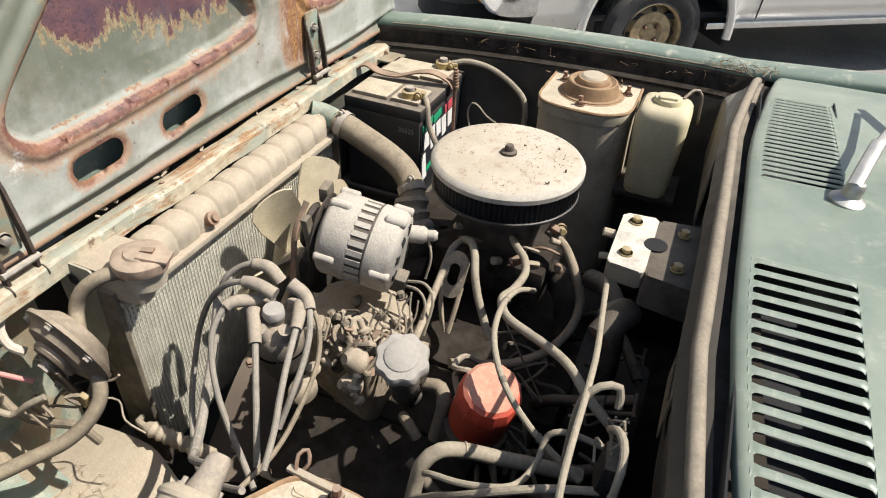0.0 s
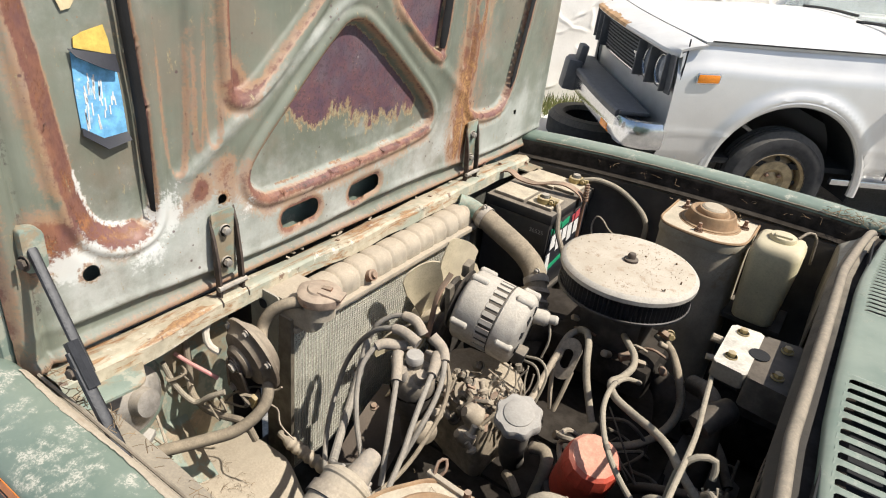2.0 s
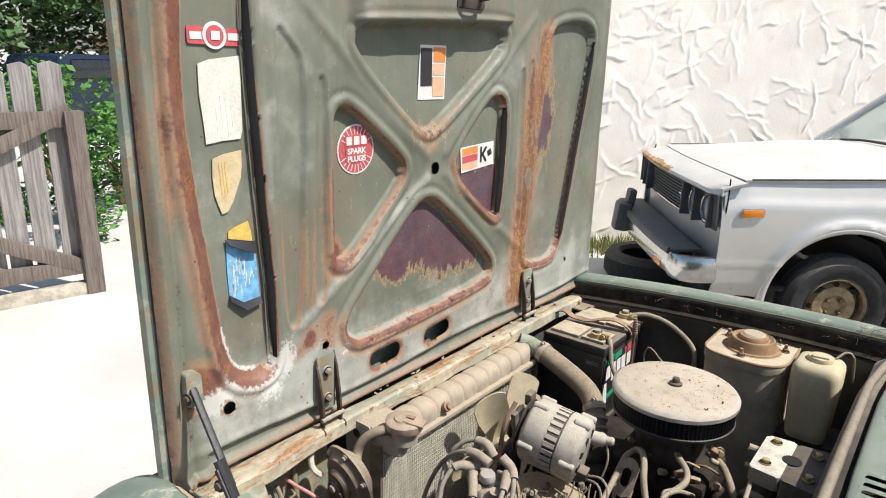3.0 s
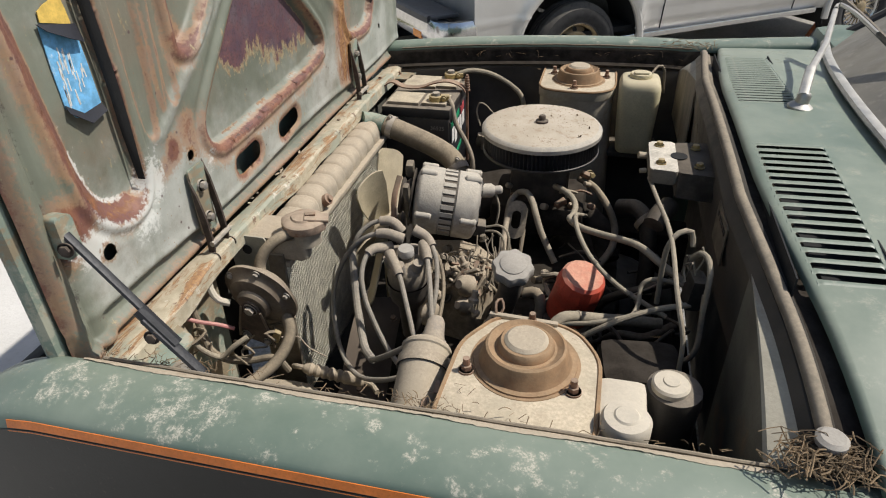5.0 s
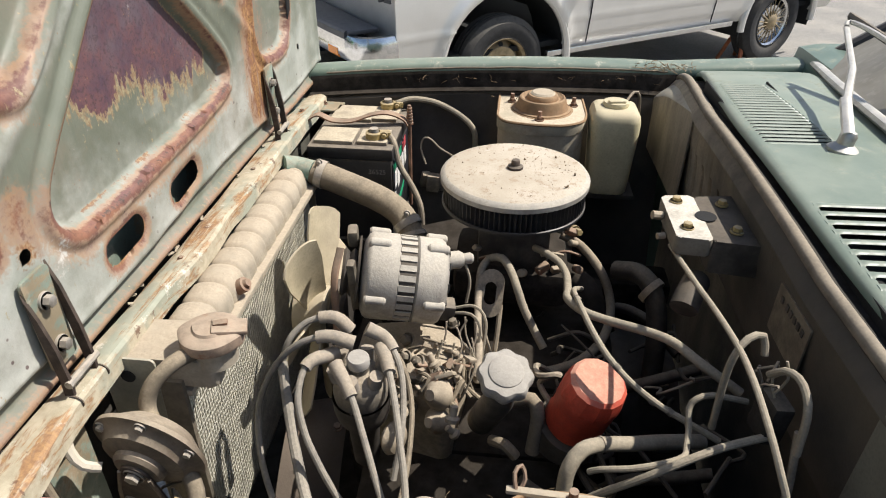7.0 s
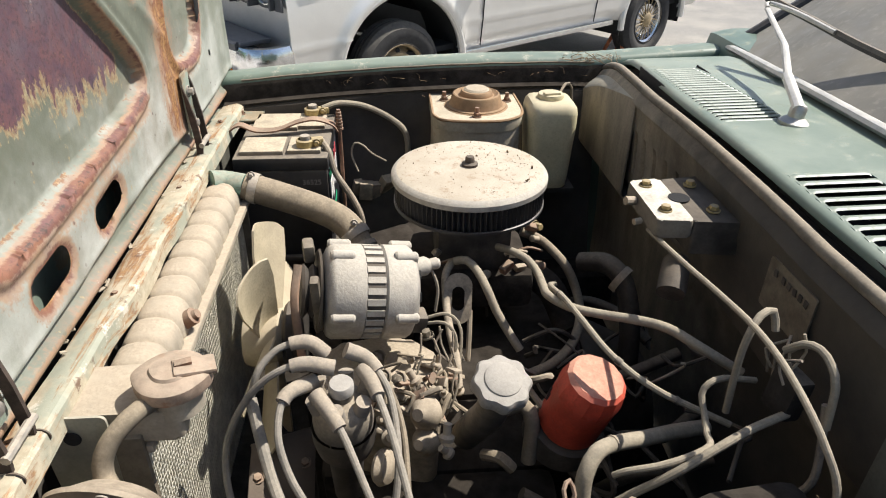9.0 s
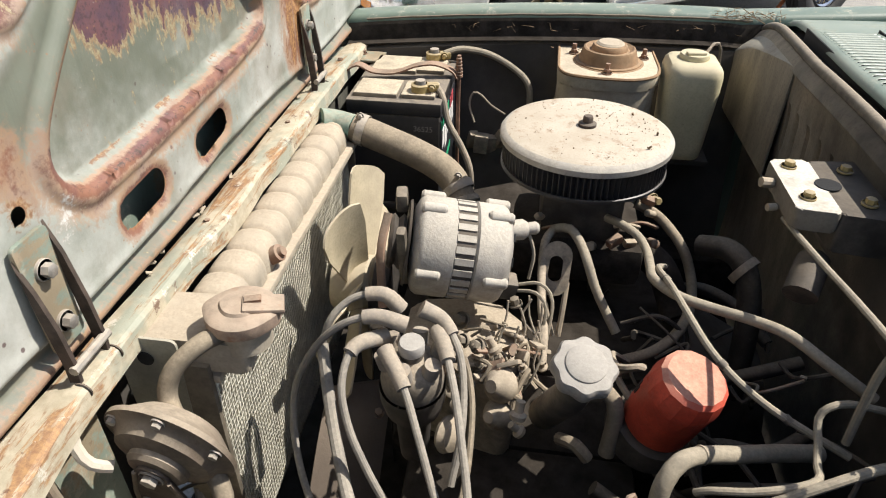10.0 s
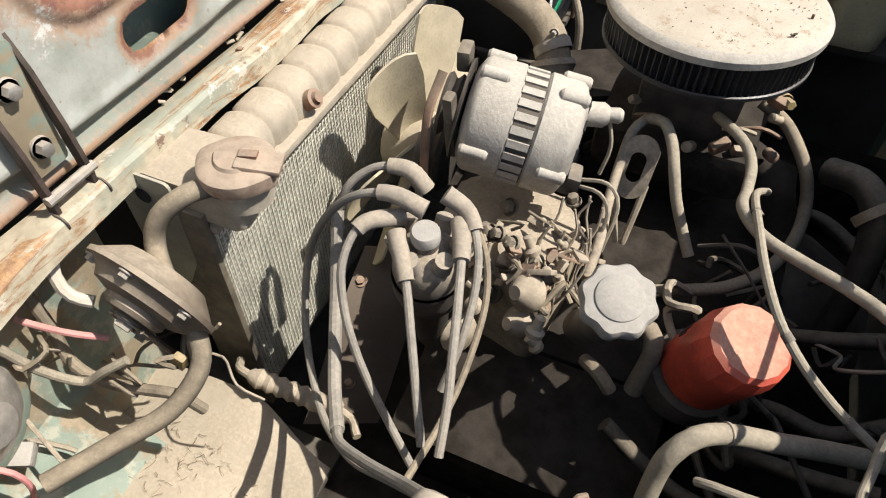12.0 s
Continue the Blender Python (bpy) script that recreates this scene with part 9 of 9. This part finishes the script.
sg = thing("splash_guard", "smooth brown splash guard under the leads", "guard", (-0.60, 0.46, 0.55))
part("plate", thick(bmx, 0.004), M_GUARD, sg)
bmx = B()
tube(bmx, [rows[0][i] for i in range(8)], 0.004, 7, curve=False)
part("rolled_edge", bmx, M_GUARD, sg)
for q in (rows[2][1], rows[2][6], rows[7][3]):
    bmx = B()
    bolt(bmx, (q[0], q[1], q[2] + 0.003), (0.1, -0.3, 1), 0.006, 0.006)
    part("bolt", bmx, M_RUSTY, sg)


# ---- thermostat corner: dust-caked fittings ----
def fittings():
    th = thing("thermostat_housing", "dust-caked thermostat housing crowded with small fittings", "housing", (-0.43, 0.645, 0.60))
    bm = B()
    lathe(bm, [(0.026, -0.05), (0.026, 0.0), (0.029, 0.003), (0.029, 0.009), (0.020, 0.012), (0.015, 0.022), (0, 0.025)], (-0.435, 0.650, 0.655), (0.2, -0.4, 1), 28)
    part("dome", bm, M_TANMETAL, th, "tan dusty dome")
    rnd = random.Random(77)
    kinds = (M_TANMETAL, M_GREASYTAN, M_TANMETAL, M_HOSE, M_RUSTY)
    for k in range(80):
        x, y, z = rnd.gauss(-0.405, 0.034), rnd.gauss(0.632, 0.042), rnd.uniform(0.625, 0.705)
        s = rnd.uniform(0.008, 0.02)
        bm = B()
        q = k % 5
        rot = (rnd.uniform(-50, 50), rnd.uniform(-50, 50), rnd.uniform(0, 180))
        if q == 0:
            box(bm, (x, y, z), (s * 1.6, s * 0.9, s * 0.35), rot, 0.0015)
        elif q == 1:
            bolt(bm, (x, y, z), (rnd.uniform(-1, 1), rnd.uniform(-1, 0.3), 0.8), s * 0.45, s * 0.8)
        elif q == 2:
            lathe(bm, [(s * 0.5, 0), (s * 0.55, s * 0.3), (s * 0.3, s * 0.5), (s * 0.3, s * 1.2), (0, s * 1.3)], (x, y, z), (rnd.uniform(-1, 1), rnd.uniform(-1, 0.4), 0.9), 16)
        elif q == 3:
            tube(bm, [(x, y, z), (x + rnd.uniform(-0.02, 0.02), y + rnd.uniform(-0.02, 0.02), z + rnd.uniform(0, 0.02)), (x + rnd.uniform(-0.03, 0.03), y + rnd.uniform(-0.03, 0.03), z - 0.01)], rnd.uniform(0.0015, 0.0035), 7)
        else:
            slab(bm, rounded([(-s, -s * 0.5), (s, -s * 0.4), (s * 0.7, s * 0.5), (-s * 0.8, s * 0.6)], 0.003), 0, 0.003, pose(x, y, z, *rot), 0.0006, 1)
        part(("plate", "bolt", "sensor", "wire_stub", "tab")[q], bm, kinds[k % 5], th)
    for y, z, r in ((0.590, 0.676, 0.022), (0.575, 0.640, 0.019)):
        bm = B()
        lathe(bm, [(0, -0.010), (r * 0.8, -0.010), (r, -0.004), (r, 0.002), (r * 0.7, 0.012), (r * 0.35, 0.020), (0, 0.02)], (-0.395, y, z), (-0.5, -0.7, 0.5), 28)
        part("diaphragm", bm, M_TANMETAL, th, "round dusty diaphragm")
    for k in range(9):
        x, y = rnd.uniform(-0.40, -0.345), rnd.uniform(0.64, 0.72)
        bm = B()
        tube(bm, [(x, y, 0.715), (x + rnd.uniform(-0.01, 0.01), y - 0.01, 0.69), (x + rnd.uniform(-0.015, 0.015), y - 0.025, 0.665), (x + rnd.uniform(-0.02, 0.01), y - 0.03, 0.64)], 0.0016, 6)
        part("thin_wire", bm, M_HOSEPALE if k % 2 else M_RUBBER, th)


fittings()

# ---- hoses on the bulkhead side ----
cable("vacuum_hose", [(-0.335, 0.84, 0.742), (-0.318, 0.828, 0.75), (-0.303, 0.805, 0.742), (-0.292, 0.78, 0.727), (-0.28, 0.766, 0.7), (-0.263, 0.752, 0.672), (-0.246, 0.736, 0.648)], 0.0064, M_HOSEPALE, "pale dusty hose with a tape band", "hose", 12)
cable("breather_hose", [(-0.338, 0.850, 0.735), (-0.350, 0.830, 0.725), (-0.352, 0.795, 0.700), (-0.350, 0.75, 0.68), (-0.345, 0.70, 0.668), (-0.345, 0.66, 0.65)], 0.0062, M_RUBBER, "dark dusty breather hose", "hose", 12)
cable("fuel_hose", [(-0.264, 0.872, 0.746), (-0.248, 0.84, 0.757), (-0.228, 0.818, 0.755), (-0.218, 0.79, 0.75), (-0.22, 0.74, 0.758), (-0.224, 0.695, 0.774), (-0.205, 0.655, 0.783), (-0.17, 0.635, 0.785), (-0.135, 0.615, 0.79), (-0.105, 0.59, 0.795), (-0.075, 0.56, 0.788), (-0.03, 0.54, 0.765)], 0.0060, M_HOSEPALE, "pale bent fuel hose", "hose", 12)
cable("fuel_hose", [(-0.22, 0.918, 0.748), (-0.185, 0.905, 0.735), (-0.154, 0.869, 0.712), (-0.136, 0.85, 0.676), (-0.138, 0.805, 0.655), (-0.161, 0.754, 0.644), (-0.198, 0.715, 0.64), (-0.239, 0.692, 0.64), (-0.28, 0.66, 0.655)], 0.0074, M_HOSE, "long curved tan hose under the air cleaner", "hose", 12)
cable("vacuum_pipe", [(-0.196, 0.768, 0.742), (-0.208, 0.748, 0.755), (-0.214, 0.715, 0.772), (-0.213, 0.655, 0.795), (-0.204, 0.6, 0.8), (-0.185, 0.565, 0.786), (-0.16, 0.54, 0.771), (-0.13, 0.52, 0.758), (-0.1, 0.505, 0.749), (-0.06, 0.49, 0.735)], 0.0040, M_HOSEPALE, "pale thin hose with black bands crossing the oil filter", "hose", 10)
for p in ((-0.174, 0.553, 0.779), (-0.115, 0.512, 0.753), (-0.2135, 0.680, 0.786)):
    bmx = B()
    lathe(bmx, [(0.0041, -0.004), (0.0046, -0.004), (0.0046, 0.004), (0.0041, 0.004)], p, (0.6, -0.6, -0.25), 14)
    solo("hose_band", bmx, M_BLACK, "narrow black band round a pale hose", "band", "hose bands")
cable("coolant_pipe", [(-0.234, 0.42, 0.63), (-0.234, 0.445, 0.685), (-0.23, 0.455, 0.712), (-0.216, 0.47, 0.724), (-0.19, 0.488, 0.716), (-0.155, 0.5, 0.708), (-0.11, 0.515, 0.7), (-0.06, 0.53, 0.69)], 0.0092, M_HOSEPALE, "thick pale bent pipe with a joint line", "pipe", 16)
bmx = B()
lathe(bmx, [(0.0093, -0.0015), (0.0101, -0.001), (0.0101, 0.001), (0.0093, 0.0015)], (-0.192, 0.487, 0.717), (0.9, 0.5, -0.25), 22)
solo("pipe_joint", bmx, M_RUBBER, "dark joint ring round the bent pipe", "ring")
cable("brake_pipe", [(-0.225, 0.415, 0.7), (-0.2, 0.411, 0.727), (-0.181, 0.408, 0.745), (-0.16, 0.406, 0.764), (-0.137, 0.409, 0.779), (-0.111, 0.416, 0.79), (-0.083, 0.426, 0.796), (-0.04, 0.44, 0.8)], 0.0044, M_HOSEPALE, "pale pipe with black clips running to the valve", "pipe")
cable("brake_pipe", [(-0.215, 0.422, 0.745), (-0.205, 0.418, 0.755), (-0.175, 0.414, 0.765), (-0.145, 0.415, 0.775), (-0.122, 0.424, 0.778), (-0.112, 0.448, 0.768), (-0.106, 0.47, 0.772), (-0.105, 0.487, 0.786), (-0.098, 0.491, 0.797), (-0.08, 0.495, 0.8), (-0.04, 0.5, 0.79)], 0.0036, M_HOSEPALE, "thin pale pipe looping over", "pipe")
cable("clutch_line", [(-0.098, 0.71, 0.862), (-0.087, 0.615, 0.868), (-0.079, 0.545, 0.874), (-0.076, 0.48, 0.881), (-0.075, 0.43, 0.88), (-0.073, 0.385, 0.869), (-0.068, 0.355, 0.85), (-0.06, 0.334, 0.82), (-0.058, 0.325, 0.77)], 0.0034, M_HOSEPALE, "long thin pale hydraulic line along the bulkhead", "pipe")


def make_valve():
    v = thing("vacuum_valve", "dark valve block with pale gooseneck tubes on the bulkhead", "valve", (-0.045, 0.46, 0.76))
    bm = B()
    box(bm, (-0.036, 0.455, 0.815), (0.022, 0.036, 0.05), (0, 6, 8), 0.005)
    part("body", bm, M_DARKRUBBER, v, "black valve body")
    for pts, m in (([(-0.080, 0.476, 0.77), (-0.081, 0.479, 0.84), (-0.078, 0.480, 0.872), (-0.066, 0.489, 0.887), (-0.048, 0.497, 0.886), (-0.044, 0.490, 0.866)], M_HOSEPALE), ([(-0.046, 0.465, 0.862), (-0.040, 0.451, 0.880), (-0.033, 0.438, 0.884), (-0.029, 0.423, 0.877), (-0.029, 0.409, 0.862), (-0.030, 0.40, 0.82)], M_HOSEPALE), ([(-0.030, 0.41, 0.84), (-0.03, 0.39, 0.76), (-0.05, 0.40, 0.72)], M_RUBBER)):
        bm = B()
        tube(bm, pts, 0.0040, 10)
        part("gooseneck", bm, m, v, "bent tube")
    rnd = random.Random(6)
    for k in range(7):
        bm = B()
        x, y, z = -0.044 + rnd.uniform(-0.01, 0.01), 0.462 + rnd.uniform(-0.03, 0.03), 0.85 + rnd.uniform(-0.02, 0.02)
        tube(bm, [(x, y, z - 0.02), (x + rnd.uniform(-0.01, 0.01), y + rnd.uniform(-0.012, 0.012), z), (x + rnd.uniform(-0.015, 0.015), y + rnd.uniform(-0.015, 0.015), z + 0.018)], 0.0015, 6)
        part("wire", bm, M_HOSEPALE if k % 2 else M_RUBBER, v)


make_valve()

for k, pts in enumerate((
    [(-0.13, 0.86, 0.72), (-0.10, 0.83, 0.735), (-0.08, 0.80, 0.72), (-0.07, 0.77, 0.66), (-0.07, 0.74, 0.55)],
    [(-0.02, 0.70, 0.66), (-0.08, 0.69, 0.64), (-0.14, 0.70, 0.60), (-0.17, 0.74, 0.52)],
    [(-0.02, 0.62, 0.62), (-0.07, 0.60, 0.60), (-0.12, 0.62, 0.58), (-0.16, 0.66, 0.50)],
    [(-0.03, 0.54, 0.62), (-0.08, 0.545, 0.60), (-0.13, 0.56, 0.57), (-0.17, 0.60, 0.48)],
    [(-0.02, 0.80, 0.60), (-0.06, 0.86, 0.62), (-0.11, 0.92, 0.60), (-0.15, 0.96, 0.52)],
    [(-0.28, 0.52, 0.60), (-0.20, 0.50, 0.56), (-0.12, 0.49, 0.56), (-0.06, 0.47, 0.60)],
)):
    cable("dark_hose", pts, 0.009 if k else 0.016, M_DARKRUBBER, "grimy black hose deep in the bay", "hose", 12, "dark hoses")
bmx = B()
lathe(bmx, [(0.021, -0.005), (0.0225, -0.005), (0.0225, 0.006), (0.021, 0.006)], (-0.083, 0.805, 0.722), (0.5, -0.5, -0.3), 24)
solo("hose_clip", bmx, M_TANMETAL, "dusty clip round a dark hose", "clip")

# ---- bulkhead bracket, reservoirs, bottle ----


def make_bracket_box():
    bk = thing("pedal_bracket", "white-painted steel bracket with bolts and a round hole, its rear half blackened for shade", "bracket", (-0.05, 0.735, 0.79))
    bm = B()
    slab(bm, rounded([(-0.101, 0.680), (-0.056, 0.675), (-0.056, 0.800), (-0.101, 0.795)], 0.006), 0.868, 0.893, bevel=0.004)
    part("shell", bm, M_SHADEWHITE, bk, "chipped white steel shell")
    # rear half is a black piece standing for the shadow cast across the bracket
    bm = B()
    slab(bm, rounded([(-0.056, 0.676), (0.006, 0.668), (0.006, 0.808), (-0.056, 0.799)], 0.004), 0.845, 0.8915, bevel=0.004)
    part("shaded_rear", bm, M_GREASE, bk, "rear of the bracket, blackened for the scuttle's shadow")
    bm = B()
    lathe(bm, [(0.014, 0), (0.014, 0.0012), (0, 0.0012)], (-0.052, 0.738, 0.893), n=24)
    part("hole", bm, M_DARKGAP, bk)
    for x, y in ((-0.083, 0.705), (-0.083, 0.778), (-0.022, 0.700), (-0.022, 0.775)):
        bm = B()
        bolt(bm, (x, y, 0.893), r=0.0058, h=0.008)
        part("bolt", bm, M_YELLOW, bk, "zinc-yellow bolt with washer")
    bm = B()
    tube(bm, [(-0.104, 0.755, 0.882), (-0.118, 0.752, 0.884)], 0.006, 10, curve=False)
    tube(bm, [(-0.104, 0.725, 0.868), (-0.114, 0.722, 0.868)], 0.0045, 10, curve=False)
    part("switch", bm, M_TANMETAL, bk)
    bm = B()
    tube(bm, [(-0.06, 0.69, 0.82), (-0.075, 0.66, 0.82), (-0.085, 0.64, 0.81)], 0.018, 14)
    part("cylinder", bm, M_GREASE, bk, "dark hydraulic cylinder")


make_bracket_box()


def make_washer_bottle():
    wb = thing("washer_bottle", "yellowed plastic washer bottle with a flat cap", "bottle", (-0.10, 1.265, 0.67))
    bm = B()
    rows = []
    pl = rounded([(-0.049, -0.055), (0.049, -0.055), (0.049, 0.055), (-0.049, 0.055)], 0.026, 6)
    for z, k in ((0.675, 0.78), (0.68, 0.84), (0.70, 0.88), (0.76, 0.94), (0.81, 1.0), (0.836, 1.0), (0.847, 0.96), (0.854, 0.86), (0.857, 0.68)):
        rows.append([(-0.101 + x * k, 1.268 + y * k, z) for x, y in pl])
    loft(bm, rows, closed=True, cap=True)
    body = part("body", bm, M_BOTTLE, wb, "yellowed translucent body")
    bm = B()
    lathe(bm, [(0.026, 0), (0.027, 0.004), (0.025, 0.010), (0.010, 0.011), (0, 0.0105)], (-0.101, 1.272, 0.856), n=28)
    box(bm, (-0.101, 1.262, 0.868), (0.034, 0.014, 0.006), (0, 0, 10), 0.002)
    part("cap", bm, M_BOTTLE, wb, "flat cap with a tab")
    bm = B()
    tube(bm, [(-0.075, 1.30, 0.858), (-0.060, 1.315, 0.872), (-0.045, 1.325, 0.86), (-0.038, 1.33, 0.80)], 0.003, 7)
    part("outlet_tube", bm, M_RUBBER, wb)
    bm = B()
    box(bm, (-0.10, 1.30, 0.664), (0.12, 0.13, 0.012), bevel=0.003)
    part("shelf", bm, M_BAY_DARK, wb, "dark steel shelf")


make_washer_bottle()


def make_reservoirs():
    r1 = thing("fluid_reservoir", "square white reservoir with round dusty cap beside the strut tower", "reservoir", (-0.135, 0.195, 0.70))
    bm = B()
    box(bm, (-0.1345, 0.190, 0.772), (0.055, 0.100, 0.115), bevel=0.010)
    part("tank", bm, M_WHITE, r1, "dusty white tank")
    bm = B()
    lathe(bm, [(0.026, -0.014), (0.027, -0.012), (0.027, 0.004), (0.024, 0.009), (0.014, 0.010), (0.012, 0.012), (0, 0.012)], (-0.133, 0.158, 0.842), n=32)
    part("cap", bm, M_WHITE, r1, "round pale cap")
    r2 = thing("master_cylinder", "dark brake master cylinder with a white cap", "reservoir", (-0.075, 0.27, 0.60))
    bm = B()
    lathe(bm, [(0, -0.2), (0.030, -0.2), (0.032, -0.04), (0.034, -0.02), (0.032, -0.004), (0.02, 0.0), (0, 0.0)], (-0.072, 0.258, 0.812), n=32)
    part("reservoir", bm, M_BLACK, r2, "dark dusty reservoir")
    bm = B()
    lathe(bm, [(0.022, 0), (0.0225, 0.007), (0.020, 0.010), (0.010, 0.011), (0.009, 0.0125), (0, 0.0125)], (-0.078, 0.254, 0.810), n=28)
    part("cap", bm, M_WHITE, r2, "white screw cap")
    bm = B()
    box(bm, (-0.105, 0.335, 0.735), (0.11, 0.09, 0.09), (0, 0, 6), 0.02)
    part("booster_case", bm, M_VOID, r2, "dark dusty case")


make_reservoirs()
bmx = B()
box(bmx, (-0.262, 0.3165, 0.8355), (0.090, 0.007, 0.005), (0, 0, -3), 0.0015)
solo("ribbed_clip_strip", bmx, M_TAN, "dusty ribbed strip at the tower's edge", "strip")
cable("twisted_wire", [(-0.298, 0.318, 0.836), (-0.300, 0.327, 0.848), (-0.294, 0.334, 0.850), (-0.290, 0.328, 0.840), (-0.295, 0.322, 0.832)], 0.002, M_RUSTY, "twisted tie wire at the tower's edge", "wire", 6)

# thin pipes and wires deep in the bay
rdeep = random.Random(91)
for k in range(16):
    x, y, z = rdeep.uniform(-0.24, -0.04), rdeep.uniform(0.50, 0.95), rdeep.uniform(0.55, 0.70)
    pts = [(x, y, z)]
    for j in range(5):
        x, y, z = min(-0.02, x + rdeep.uniform(-0.05, 0.05)), y + rdeep.uniform(-0.06, 0.05), max(0.5, min(0.72, z + rdeep.uniform(-0.04, 0.04)))
        pts.append((x, y, z))
    cable("loose_wire", pts, rdeep.uniform(0.0015, 0.0045), rdeep.choice((M_DARKRUBBER, M_RUBBER, M_GREASE)), "grimy thin pipe deep in the bay", "wire", 7, "deep pipes")

# ---- straw, twigs and dirt ----


def litter(name, label, count, where, length, mats, seed, thickness=0.0009):
    rnd = random.Random(seed)
    bm = B()
    for i in range(count):
        x, y, z = where(rnd)
        l = length * rnd.uniform(0.4, 1.3)
        a, e = rnd.uniform(0, 6.3), rnd.gauss(0, 0.25)
        p = Vector((x, y, z))
        d = Vector((math.cos(a) * math.cos(e), math.sin(a) * math.cos(e), math.sin(e))) * l
        m = Vector((rnd.uniform(-1, 1), rnd.uniform(-1, 1), abs(rnd.gauss(0, 0.6)))) * l * 0.22
        tube(bm, [p - d / 2, p + m, p + d / 2], thickness * rnd.uniform(0.6, 1.4), 4, l / 4)
    return solo(name, bm, mats, label, "debris", kind="stuff", smooth=0)


litter("twig_nest", "tangle of dry twigs and stems packed in the scuttle corner", 320, lambda r: (min(0.11, r.gauss(0.045, 0.020)), r.gauss(0.118, 0.011), 0.872 + abs(r.gauss(0, 0.006))), 0.030, M_TWIG, 41, 0.0007)
litter("twig_nest", "dry stems caught in the far scuttle corner", 45, lambda r: (r.gauss(0.01, 0.03), r.gauss(1.405, 0.012), 0.897 + abs(r.gauss(0, 0.006))), 0.028, M_TWIG, 42, 0.0006)
litter("straw", "straw and bark crumbs along the wing gutter", 150, lambda r: ((lambda x: (x, r.gauss(0.138, 0.006), lip_z(x, -1) - 0.014 + r.uniform(0, 0.005)))(r.choice((r.uniform(-0.76, -0.0), r.gauss(-0.66, 0.05), r.gauss(-0.36, 0.03))))), 0.015, M_TWIG, 43, 0.00045)
litter("straw", "straw along the far wing gutter", 22, lambda r: ((lambda x: (x, r.gauss(1.385, 0.008), lip_z(x) - 0.030 + r.uniform(0, 0.012)))(r.uniform(-0.6, 0.0))), 0.022, M_TWIG, 44, 0.0003)
litter("straw", "bits of straw on the dusty strut tower", 14, lambda r: (r.gauss(-0.25, 0.05), r.choice((0.165, 0.31)) + r.gauss(0, 0.012), 0.8345), 0.014, M_TWIG, 45, 0.0003)
litter("straw", "straw lying on the far strut tower", 30, lambda r: (r.gauss(-0.25, 0.05), r.gauss(1.37, 0.012), 0.836), 0.03, M_TWIG, 46, 0.0008)
litter("straw", "chaff and straw on the pale splash panel", 230, lambda r: ((lambda x, y: (x, y, splash_z(x, y) + 0.0032))(r.gauss(-0.68, 0.06), r.uniform(0.18, 0.37))), 0.011, M_TWIG, 47, 0.00028)
